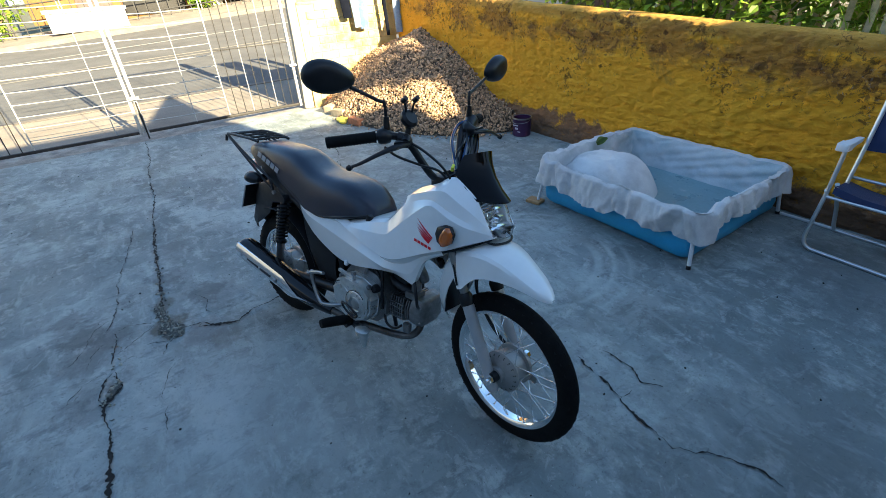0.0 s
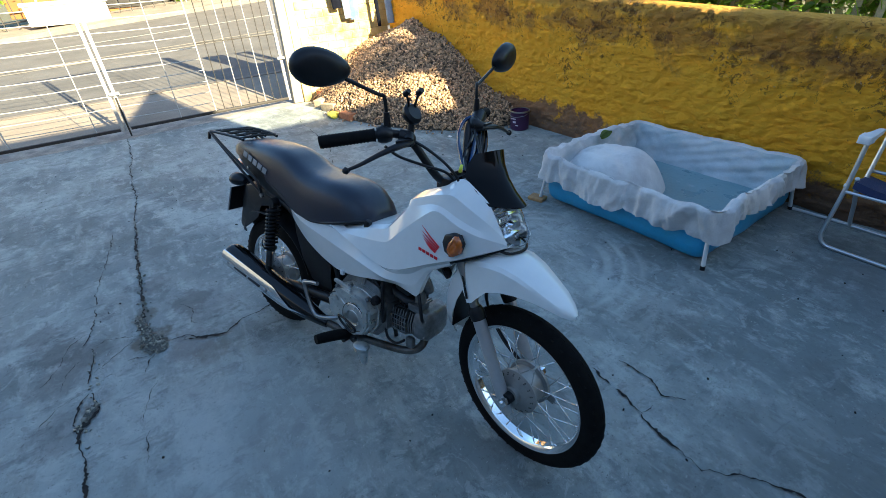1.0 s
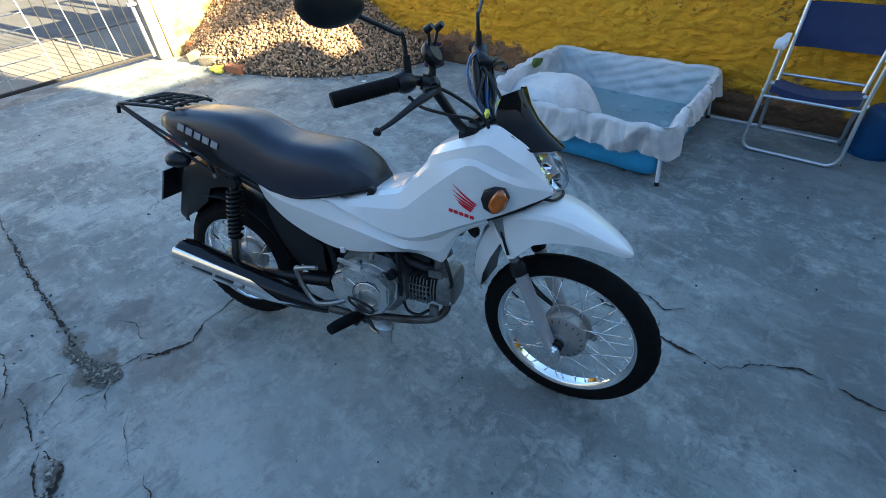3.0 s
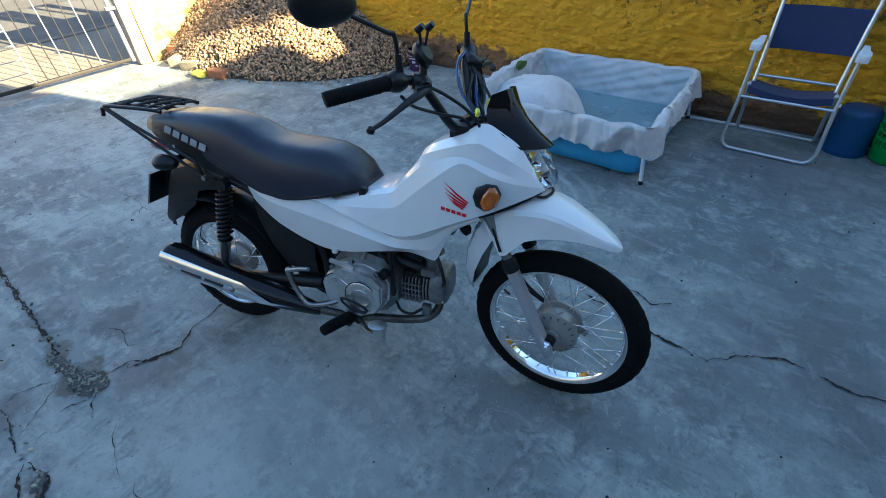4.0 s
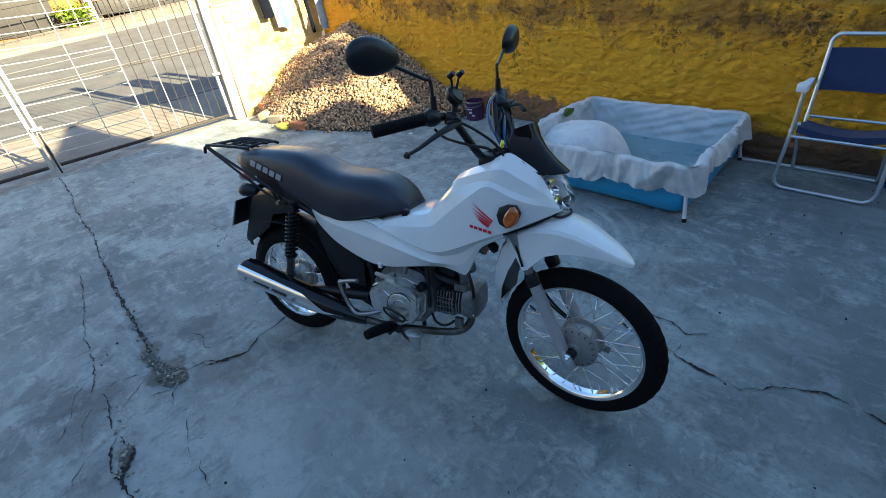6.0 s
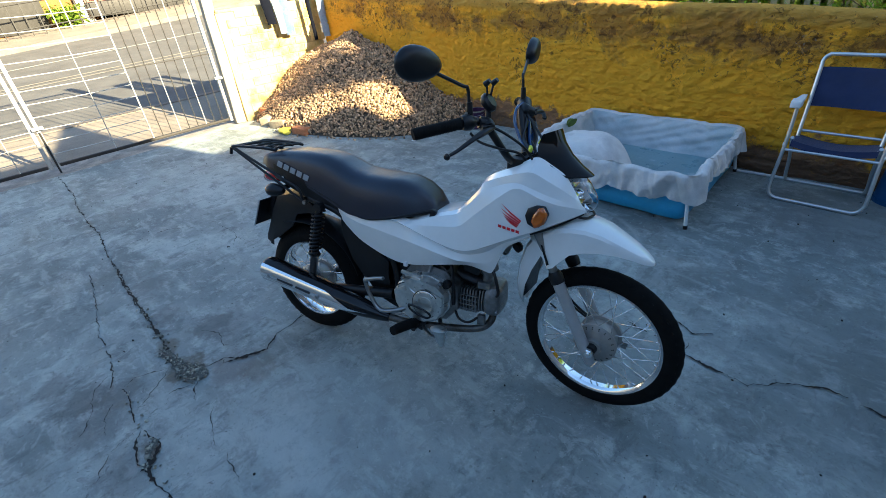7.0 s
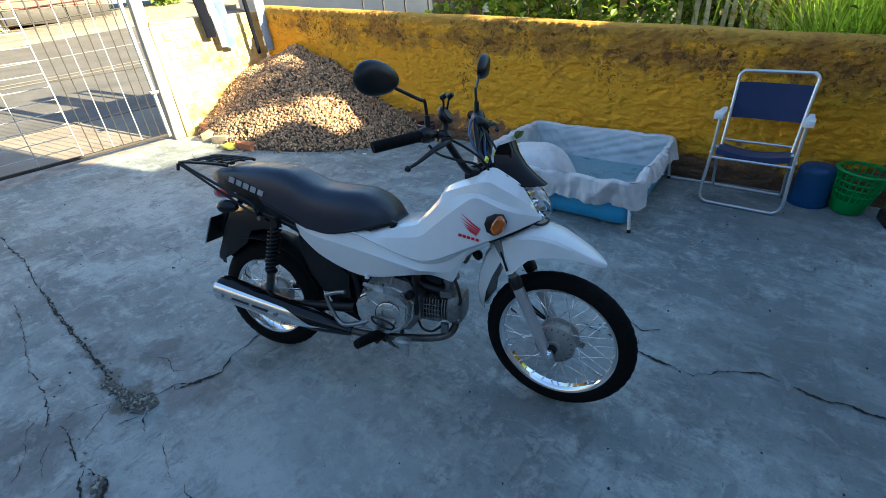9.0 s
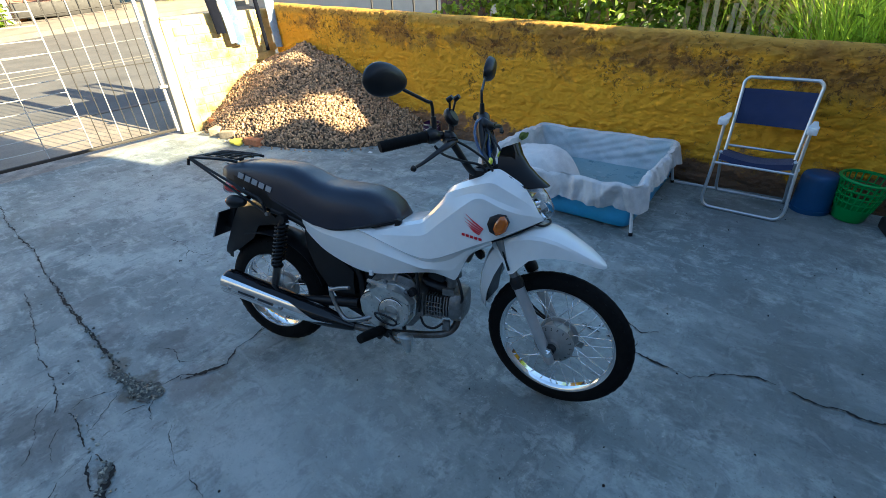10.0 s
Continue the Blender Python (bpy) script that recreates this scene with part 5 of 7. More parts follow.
b = tube([(1.075, 0.045, 0.62), (1.05, 0.05, 0.48), (1.12, 0.055, 0.36), (1.235, 0.05, 0.30)], 0.0045, 8, 6)
part("brake_cable", moved(b, STEER), M_BLACK, bike)
b = tube([(1.085, 0.03, 0.62), (1.06, 0.032, 0.50), (1.135, 0.04, 0.38), (1.225, 0.045, 0.315)], 0.0045, 8, 6)
part("brake_cable", moved(b, STEER), M_BLACK, bike)
b = box((0.10, 0.012, 0.03), (1.30, 0.045, 0.262), 0.004, (0, 12, 0))
part("brake_arm", moved(b, STEER), M_STEEL, bike)


# front mudguard: beak, fork shroud and trailing flap
def guard_section(x, ridge, yc, zc, yl, zl):
    """Lower edge, side crease and rounded top of the beak, mirrored."""
    half = [(x, yl - 0.006, zl + 0.001), (x, yl, zl), (x, yc * 0.4 + yl * 0.6, zl * 0.6 + zc * 0.4), (x, yc, zc)]
    half += [(x, yc * math.cos(a), zc + (ridge - zc) * math.sin(a)) for a in (0.45, 0.85, 1.2)]
    return [(p[0], -p[1], p[2]) for p in half] + [(x, 0.0, ridge)] + half[::-1]


rings = [guard_section(*v) for v in (
    (1.015, 0.664, 0.060, 0.642, 0.066, 0.634), (1.045, 0.684, 0.071, 0.654, 0.084, 0.628), (1.070, 0.697, 0.077, 0.664, 0.091, 0.590), (1.092, 0.705, 0.080, 0.673, 0.094, 0.553),
    (1.110, 0.711, 0.082, 0.680, 0.094, 0.562), (1.130, 0.716, 0.083, 0.686, 0.093, 0.586), (1.160, 0.720, 0.082, 0.692, 0.090, 0.618), (1.200, 0.717, 0.078, 0.693, 0.084, 0.633),
    (1.245, 0.705, 0.069, 0.683, 0.074, 0.638), (1.295, 0.682, 0.057, 0.662, 0.061, 0.636), (1.341, 0.658, 0.045, 0.642, 0.048, 0.627), (1.372, 0.638, 0.032, 0.626, 0.034, 0.615), (1.389, 0.625, 0.019, 0.615, 0.020, 0.609), (1.397, 0.615, 0.007, 0.610, 0.007, 0.606))]
b = thicken(loft(rings, closed=False), 0.003)
part("front_mudguard", moved(b, STEER), M_WHITE, bike, "white beaked front mudguard", angle=24)
for s in (-1, 1):
    b = moved(plate([(1.062, 0.634), (1.069, 0.633), (1.098, 0.572), (1.091, 0.567)], 0.002, 0, at=0.0), pose(0, s * 0.0925, 0.60, 9 * s) @ pose(0, 0, -0.60))
    part("shroud_slot", moved(b, STEER), M_BLACK, bike, "narrow black slot")
    rings = []
    for x, z, w in ((1.03, 0.655, 0.05), (0.995, 0.60, 0.055), (0.972, 0.53, 0.056), (0.962, 0.46, 0.05), (0.96, 0.40, 0.036), (0.962, 0.352, 0.012)):
        rings.append([(x - 0.004, s * 0.004, z), (x - 0.002, s * w * 0.8, z), (x + 0.010, s * w * 1.2, z - 0.002), (x + 0.012 + 0.055 * max(0.0, min(1, (z - 0.34) / 0.24)), s * (w * 1.3), z - 0.008)])
    part("mudguard_flap", moved(thicken(loft(rings, closed=False), 0.003), STEER), M_WHITE, bike, "white trailing flap of the mudguard", angle=30)
rings = [[(x + dx, y, z) for y in (-0.055, -0.03, 0, 0.03, 0.055)] for x, z, dx in ((1.06, 0.64, 0), (1.025, 0.56, 0.004), (1.0, 0.48, 0.006), (0.99, 0.40, 0.006))]
part("inner_mudguard", moved(thicken(loft(rings, closed=False), 0.003), STEER), M_BLACK, bike)


# body panels, each lofted between its character lines
def rails(stations, sub=6):
    """Sections of a panel: every station lists one point on each character line, from the top to the lower lip."""
    rows = []
    for p, q in zip(stations, stations[1:]):
        rows += [[Vector(a).lerp(Vector(c), k / sub) for a, c in zip(p, q)] for k in range(sub)]
    rows.append([Vector(a) for a in stations[-1]])
    for _ in range(5):
        rows = [rows[0]] + [[0.25 * a + 0.5 * c + 0.25 * e for a, c, e in zip(x, y, z)] for x, y, z in zip(rows, rows[1:], rows[2:])] + [rows[-1]]
    fine = []
    for row in rows:
        out = []
        for a, c in zip(row, row[1:]):
            out += [a.lerp(c, k / 3) for k in range(3)]
        fine.append(out + [row[-1]])
    return fine


def mirrored(rows, s):
    return [[(p[0], p[1] * -s, p[2]) for p in row] for row in rows]


# under the seat and over the engine: top edge, upper crease, bevel, lower ridge, lower edge
SIDE_TOP = [(0.203, -0.076, 0.674), (0.255, -0.088, 0.668), (0.33, -0.096, 0.65), (0.43, -0.098, 0.65), (0.5, -0.1, 0.668), (0.6, -0.108, 0.64), (0.691, -0.11, 0.61), (0.76, -0.112, 0.594), (0.8, -0.112, 0.598), (0.845, -0.112, 0.612), (0.876, -0.112, 0.626), (0.9, -0.112, 0.638), (0.93, -0.11, 0.65), (0.975, -0.106, 0.662), (1.015, -0.104, 0.678)]
SIDE_CREASE = [(0.204, -0.08, 0.672), (0.253, -0.099, 0.656), (0.33, -0.11, 0.634), (0.43, -0.119, 0.638), (0.498, -0.125, 0.653), (0.6, -0.127, 0.616), (0.691, -0.129, 0.586), (0.76, -0.1295, 0.572), (0.8, -0.1295, 0.575), (0.845, -0.129, 0.591), (0.876, -0.128, 0.605), (0.9, -0.127, 0.616), (0.93, -0.126, 0.631), (0.975, -0.122, 0.65), (1.015, -0.118, 0.668)]
SIDE_BEVEL = [(0.205, -0.082, 0.67), (0.252, -0.101, 0.652), (0.33, -0.112, 0.63), (0.436, -0.119, 0.633), (0.52, -0.118, 0.638), (0.612, -0.116, 0.603), (0.705, -0.115, 0.572), (0.764, -0.116, 0.555), (0.803, -0.115, 0.556), (0.847, -0.113, 0.567), (0.878, -0.112, 0.582), (0.902, -0.112, 0.6), (0.932, -0.113, 0.622), (0.977, -0.111, 0.643), (1.016, -0.11, 0.661)]
SIDE_RIDGE = [(0.206, -0.084, 0.667), (0.25, -0.104, 0.638), (0.328, -0.119, 0.612), (0.449, -0.129, 0.597), (0.53, -0.133, 0.583), (0.605, -0.134, 0.568), (0.702, -0.133, 0.546), (0.765, -0.129, 0.531), (0.803, -0.1215, 0.532), (0.85, -0.112, 0.53), (0.881, -0.106, 0.535), (0.906, -0.107, 0.572), (0.934, -0.111, 0.613), (0.979, -0.11, 0.638), (1.017, -0.109, 0.656)]
SIDE_EDGE = [(0.207, -0.084, 0.662), (0.247, -0.097, 0.602), (0.328, -0.102, 0.534), (0.43, -0.106, 0.491), (0.512, -0.108, 0.469), (0.595, -0.11, 0.474), (0.7, -0.108, 0.496), (0.765, -0.106, 0.508), (0.806, -0.104, 0.512), (0.854, -0.1, 0.5), (0.885, -0.094, 0.487), (0.908, -0.098, 0.545), (0.936, -0.105, 0.604), (0.981, -0.104, 0.632), (1.018, -0.103, 0.651)]
SIDE = list(zip(SIDE_TOP, SIDE_CREASE, SIDE_BEVEL, SIDE_RIDGE, SIDE_EDGE))
SIDE = [(*st, (st[4][0], st[4][1] + 0.022, st[4][2] + 0.003)) for st in SIDE]
for s in (1, -1):
    b = loft(mirrored(rails(SIDE), s), closed=False)
    part("side_cover", thicken(b, 0.003), M_WHITE, bike, "white plastic side cover with a diagonal crease", angle=7)
    for i in range(5):
        x = 0.275 + 0.026 * i
        part("vent_rib", box((0.018, 0.003, 0.0035), (x, -s * (0.1015 + 0.0032 * i), 0.652 - 0.0015 * i), 0.001, (0, 28, 0), 1), M_WHITE, bike)

# front cover: top line, shoulder, upper crease, tank ridge, lower ridge, lower crease; open towards lamp and screen
COVER_TOP = [(0.5, 0, 0.636), (0.585, 0, 0.66), (0.69, 0, 0.692), (0.75, 0, 0.708), (0.79, 0, 0.754), (0.828, 0, 0.8), (0.836, 0, 0.822), (0.87, 0, 0.84), (0.936, 0, 0.868), (1.003, 0, 0.904), (1.03, -0.048, 0.86), (1.08, -0.052, 0.836), (1.118, -0.054, 0.788), (1.146, -0.05, 0.742)]
COVER_SHOULDER = [(0.5, -0.05, 0.636), (0.585, -0.05, 0.66), (0.69, -0.045, 0.691), (0.75, -0.042, 0.707), (0.79, -0.045, 0.752), (0.828, -0.047, 0.798), (0.836, -0.048, 0.819), (0.868, -0.05, 0.838), (0.936, -0.053, 0.866), (1.01, -0.058, 0.909), (1.055, -0.062, 0.884), (1.104, -0.066, 0.857), (1.14, -0.068, 0.803), (1.166, -0.062, 0.757)]
COVER_UPPER = [(0.5, -0.085, 0.637), (0.585, -0.085, 0.658), (0.69, -0.08, 0.688), (0.753, -0.076, 0.704), (0.793, -0.078, 0.749), (0.832, -0.082, 0.791), (0.84, -0.09, 0.811), (0.88, -0.095, 0.828), (0.935, -0.101, 0.848), (1.005, -0.105, 0.867), (1.054, -0.101, 0.841), (1.105, -0.091, 0.813), (1.142, -0.08, 0.788), (1.17, -0.066, 0.759)]
COVER_TANK = [(0.5, -0.104, 0.638), (0.59, -0.106, 0.65), (0.69, -0.101, 0.68), (0.757, -0.099, 0.694), (0.797, -0.1, 0.737), (0.835, -0.102, 0.776), (0.847, -0.102, 0.785), (0.88, -0.103, 0.803), (0.93, -0.106, 0.822), (0.972, -0.111, 0.828), (1.035, -0.114, 0.806), (1.09, -0.104, 0.786), (1.14, -0.089, 0.774), (1.172, -0.068, 0.756)]
COVER_RIDGE = [(0.5, -0.117, 0.642), (0.59, -0.119, 0.636), (0.695, -0.119, 0.646), (0.77, -0.119, 0.655), (0.815, -0.12, 0.698), (0.862, -0.1215, 0.739), (0.872, -0.122, 0.747), (0.905, -0.123, 0.775), (0.95, -0.124, 0.81), (0.98, -0.1255, 0.815), (1.04, -0.123, 0.787), (1.095, -0.1105, 0.769), (1.142, -0.093, 0.762), (1.174, -0.069, 0.752)]
COVER_CREASE = [(0.505, -0.1262, 0.65), (0.59, -0.128, 0.62), (0.691, -0.1315, 0.587), (0.76, -0.1325, 0.573), (0.8, -0.1325, 0.576), (0.84, -0.1325, 0.589), (0.85, -0.1325, 0.594), (0.89, -0.1322, 0.613), (0.94, -0.131, 0.639), (0.99, -0.128, 0.662), (1.04, -0.1225, 0.683), (1.1, -0.108, 0.713), (1.145, -0.091, 0.734), (1.176, -0.068, 0.748)]
FRONT = list(zip(COVER_TOP, COVER_SHOULDER, COVER_UPPER, COVER_TANK, COVER_RIDGE, COVER_CREASE))
FRONT = [(*st, (st[5][0], st[5][1] + 0.005, st[5][2] - 0.004), (st[5][0], st[5][1] + 0.024, st[5][2] - 0.003)) for st in FRONT]
b = mirror_y(loft([[tuple(p) for p in row] for row in rails(FRONT)], closed=False))
part("front_cover", thicken(b, 0.003), M_WHITE, bike, "faceted white plastic front cover", angle=7)
for s in (-1, 1):
    # dark line below the front cover
    part("panel_gap", tube([(0.985, s * 0.108, 0.650), (1.05, s * 0.104, 0.677), (1.11, s * 0.090, 0.706), (1.168, s * 0.060, 0.738)], 0.0034, 8, 4), M_BLACK, bike, "black rubber seam")
    # turn signal
    hexa = [(0.036, 0.012), (0.022, 0.034), (-0.006, 0.034), (-0.032, 0.022), (-0.040, -0.002), (-0.030, -0.029), (-0.004, -0.040), (0.026, -0.020)]
    lens = [(0.035, 0.012), (0.021, 0.033), (0.008, 0.031), (-0.010, 0.006), (-0.016, -0.016), (-0.004, -0.037), (0.010, -0.032), (0.027, -0.019)]
    seat_at = pose(1.041, s * 0.1215, 0.733, 0, 0, 7 * s) @ Matrix.Diagonal((1.0, -s, 1.0, 1))
    part("signal_frame", moved(loft([[(x * k_, -d, z * k_) for x, z in hexa] for d, k_ in ((0.0, 0.99), (0.010, 0.99), (0.016, 0.94), (0.018, 0.86))]), seat_at), M_BLACK, bike, "black signal surround", angle=70)
    part("turn_signal", moved(loft([[(0.010 + (x - 0.010) * k_, -d, z * k_) for x, z in lens] for d, k_ in ((0.006, 1.0), (0.018, 0.99), (0.0245, 0.88), (0.0265, 0.5), (0.0245, 0.42), (0.026, 0.15))]), seat_at), M_ORANGE, bike, "amber turn signal lens", angle=60)
    # plain red wing shape and five small bars where the maker's mark stands
    for i, (x, z, w_) in enumerate(((0.917, 0.752, 0.0022), (0.917, 0.737, 0.0022), (0.920, 0.724, 0.0021), (0.926, 0.713, 0.0020), (0.935, 0.704, 0.0018))):
        tip = (0.986 - 0.003 * i, 0.702 - 0.0050 * i)
        mid_ = (x * 0.5 + tip[0] * 0.5, z * 0.45 + tip[1] * 0.55)
        b = plate([(x, z), (mid_[0], mid_[1] + w_), (tip[0], tip[1] + 0.002), (tip[0] - 0.003, tip[1] - 0.0012), (mid_[0] - 0.002, mid_[1] - w_)], 0.0012, 0)
        part("emblem_stroke", moved(b, pose(0.004, s * 0.1296, 0.707, 3 * s) @ pose(0, 0, -0.70)), M_DECAL, bike, "red decal stroke")
    for i in range(5):
        x = 0.910 + 0.0150 * i
        b = plate([(x, 0.683 - 0.0028 * i), (x + 0.0110, 0.681 - 0.0028 * i), (x + 0.0110, 0.672 - 0.0028 * i), (x, 0.674 - 0.0028 * i)], 0.0012, 0)
        part("emblem_bar", moved(b, pose(0.004, s * 0.1312, 0.007)), M_DECAL, bike, "red decal bar")

# headlight: bowl, bulb cap, clear lens
def lamp_level(out, k_, n=28):
    """A loop of the slanting lamp face, pushed out along its normal and scaled."""
    c, up, fwd = Vector((1.142, 0, 0.783)), Vector((-0.033, 0, 0.056)), Vector((0.90, 0, 0.42))
    pts = []
    for j in range(n):
        a = 2 * math.pi * j / n
        u, v = math.copysign(abs(math.cos(a)) ** 0.75, math.cos(a)), math.copysign(abs(math.sin(a)) ** 0.8, math.sin(a))
        pts.append(c + up * v * k_ + Vector((0, 0.074 * (0.88 + 0.12 * v) * u * k_, 0)) + fwd * out - Vector((0.030 * u * u * k_, 0, 0)))
    return pts


b = loft([lamp_level(0.004, 0.93), lamp_level(-0.012, 0.82), lamp_level(-0.030, 0.55), lamp_level(-0.038, 0.2)])
b.faces.ensure_lookup_table()
bmesh.ops.delete(b, geom=[max((f for f in b.faces if len(f.verts) > 4), key=lambda f: f.calc_center_median().x)], context="FACES_ONLY")
head = part("headlight", b, M_CHROME, bike, "chromed headlight bowl behind a clear lens", angle=20)
for i, z in enumerate((0.765, 0.79, 0.815)):
    part("reflector_step", box((0.018, 0.10, 0.004), (1.146 - 0.012 * i, 0, z), 0.001, (0, 25, 0)), M_CHROME, head)
part("bulb", lathe([(0.0, 0.0), (0.014, 0.002), (0.016, 0.02), (0.010, 0.034), (0.0, 0.036)], 14, axis="x"), M_CHROME, head, m=pose(1.118, 0, 0.785))
b = loft([lamp_level(0.0, 1.0), lamp_level(0.014, 1.0), lamp_level(0.030, 0.90), lamp_level(0.041, 0.68), lamp_level(0.047, 0.36), lamp_level(0.048, 0.12)])
b.faces.ensure_lookup_table()
bmesh.ops.delete(b, geom=[min((f for f in b.faces if len(f.verts) > 4), key=lambda f: f.calc_center_median().x)], context="FACES_ONLY")
part("lens", thicken(b, 0.002), M_CLEAR, head, "clear bulging lens", angle=60)
part("headlight_trim", tube([(1.150, -0.066, 0.728), (1.176, -0.05, 0.722), (1.192, 0, 0.722), (1.176, 0.05, 0.722), (1.150, 0.066, 0.728)], 0.0042, 8, 5), M_BLACK, bike)

# smoked fly screen
def along(line, t):
    k_ = t * (len(line) - 1)
    i = min(int(k_), len(line) - 2)
    return Vector(line[i]).lerp(Vector(line[i + 1]), k_ - i)


rings = []
RIGHT = ((1.106, -0.070, 0.848), (1.055, -0.066, 0.880), (1.010, -0.056, 0.908), (1.006, -0.042, 0.935), (1.012, -0.020, 0.967))
LEFT = ((1.106, 0.070, 0.848), (1.062, 0.080, 0.880), (1.040, 0.090, 0.910), (1.034, 0.098, 0.940), (1.034, 0.104, 0.968))
FRONT_EDGE = ((1.214, 0.002, 0.848), (1.178, 0.012, 0.872), (1.138, 0.022, 0.902), (1.100, 0.034, 0.938), (1.070, 0.046, 0.985))
for q in range(13):
    t = q / 12
    r_, l_, f_ = along(RIGHT, t), along(LEFT, t), along(FRONT_EDGE, t)
    mid = f_ * 1.35 - (r_ + l_) * 0.175
    rings.append([r_ * (1 - u) ** 2 + mid * 2 * u * (1 - u) + l_ * u * u for u in (i / 16 for i in range(17))])
part("fly_screen", thicken(loft(rings, closed=False), 0.004), M_SMOKE, bike, "smoked black fly screen", angle=60)
b = loft([[(1.09 - 0.05 * t, 0.072 * math.cos(a) * (1 - 0.2 * t), 0.862 + 0.045 * t + 0.012 * math.sin(a)) for a in (2 * math.pi * j / 14 for j in range(14))] for t in (0, 0.5, 1, 1.5)])
part("instrument_cluster", moved(b, pose(0.0, 0.01, -0.01)), M_BLACK, bike)
b = lathe([(0.0, 0.0), (0.045, 0.0), (0.05, 0.006), (0.05, 0.02), (0.0, 0.02)], 24, axis="z")
part("speedometer", b, M_GLOSSBLACK, bike, m=pose(1.000, 0.015, 0.888, 0, -32, 0))


# handlebar, levers, mirrors
def steered(bm):
    return moved(bm, STEER)


bar = [(0.765, -0.328, 1.012), (0.842, -0.212, 1.026), (0.868, -0.155, 1.024), (0.882, -0.115, 1.000), (0.925, -0.062, 0.900), (0.938, -0.03, 0.882), (0.938, 0.03, 0.882), (0.925, 0.062, 0.900), (0.882, 0.115, 1.000), (0.868, 0.155, 1.024), (0.842, 0.212, 1.026), (0.765, 0.328, 1.012)]
part("handlebar", steered(tube(bar, 0.0120, 12, 5)), M_BLACK, bike, "black tubular handlebar")
part("bar_clamp", steered(box((0.06, 0.11, 0.05), (0.945, 0, 0.872), 0.012)), M_BLACK, bike)
part("steering_stem", steered(tube([(0.935, 0, 0.90), (1.03, 0, 0.68)], 0.024, 14, 1)), M_BLACK, bike)
for s in (-1, 1):
    g = part("grip", steered(tube([(0.761, s * 0.334, 1.011), (0.773, s * 0.316, 1.0135), (0.83, s * 0.23, 1.024), (0.843, s * 0.21, 1.026)], [0.0165, 0.0172, 0.0165, 0.0185], 16, 4)), M_RUBBER, bike, "black rubber grip")
    for i in range(14):
        u = 0.06 + 0.8 * i / 13
        c = Vector((0.761, s * 0.334, 1.011)).lerp(Vector((0.843, s * 0.210, 1.026)), u)
        part("grip_rib", steered(moved(lathe([(0.0165, -0.002), (0.0177, -0.002), (0.0177, 0.002), (0.0165, 0.002)], 14, closed=True), pose(*c, 0, 0, 33 * s))), M_RUBBER, g)
    part("switch_housing", steered(tube([(0.846, s * 0.206, 1.0265), (0.852, s * 0.197, 1.027), (0.858, s * 0.186, 1.026), (0.864, s * 0.172, 1.025)], [0.020, 0.0245, 0.024, 0.018], 16, 3)), M_BLACK, bike, "black rounded throttle housing")
    part("housing_screw", steered(tube([(0.852, s * 0.188, 1.048), (0.850, s * 0.188, 1.056)], 0.005, 8, 1)), M_STEEL, bike)
    part("lever_perch", steered(tube([(0.872, s * 0.150, 1.022), (0.892, s * 0.135, 1.014), (0.910, s * 0.150, 1.008)], [0.018, 0.021, 0.015], 12, 4)), M_BLACK, bike)
    part("lever_perch", steered(moved(plate([(0.862, -0.135), (0.905, -0.118), (0.922, -0.150), (0.912, -0.195), (0.885, -0.160)], 0.020, 0.005, "xy", 1.008), Matrix.Diagonal((1, -s, 1, 1)))), M_BLACK, bike)
    lv = part("lever", steered(tube([(0.910, s * 0.140, 1.008), (0.914, s * 0.195, 1.003), (0.905, s * 0.245, 0.990), (0.889, s * 0.295, 0.970), (0.877, s * 0.326, 0.960)], [0.0125, 0.0120, 0.0085, 0.0065, 0.0055], 10, 5, flat=0.7)), M_BLACK, bike, "black control lever with a ball end")
    part("lever_ball", steered(moved(lathe([(0.0, -0.010), (0.006, -0.008), (0.010, 0.0), (0.006, 0.008), (0.0, 0.010)], 14), pose(0.875, s * 0.330, 0.958))), M_BLACK, lv)
    part("control_cable", steered(tube([(0.885, s * 0.135, 1.014), (0.93, s * 0.10, 0.985), (0.985, s * 0.065, 0.935), (1.005, s * 0.04, 0.88), (1.0, s * 0.02, 0.80)], 0.0042, 8, 6)), M_BLACK, bike)
    part("control_cable", steered(tube([(0.872, s * 0.20, 0.998), (0.880, s * 0.16, 0.965), (0.915, s * 0.10, 0.935), (0.965, s * 0.05, 0.91), (0.99, s * 0.02, 0.84)], 0.0042, 8, 6)), M_BLACK, bike)
    # mirror: boot, stem, shell, glass
    base = Vector((0.856, s * 0.178, 1.034))
    mirror = part("mirror", steered(tube([base, base + Vector((0.0, 0, 0.05))], [0.0115, 0.0085], 10, 1)), M_BLACK, bike, "black oval rear-view mirror on a stem")
    bend = base + Vector((-0.004, s * 0.002, 0.088))
    head_c = Vector((0.792, -0.290 if s < 0 else 0.350, 1.184 if s < 0 else 1.176))
    part("mirror_stem", steered(tube([base + Vector((0, 0, 0.03)), bend, bend + (head_c - bend) * 0.15, head_c], 0.0052, 8, 5)), M_BLACK, mirror)
    rings = []
    for d, k_ in ((0.030, 0.35), (0.027, 0.68), (0.018, 0.90), (0.004, 1.0), (-0.004, 1.0), (-0.006, 0.95)):
        ring = []
        for j in range(28):
            a = 2 * math.pi * j / 28
            wx, wz = 0.075 * math.cos(a), 0.046 * math.sin(a) * (1 + 0.16 * math.cos(a))
            ring.append((d, s * wx * k_ * 1.02, wz * k_))
        rings.append(ring)
    face = STEER @ pose(head_c.x - 0.006, head_c.y + s * 0.030, head_c.z + 0.014, 8 * s, 6, -14 if s < 0 else 15)
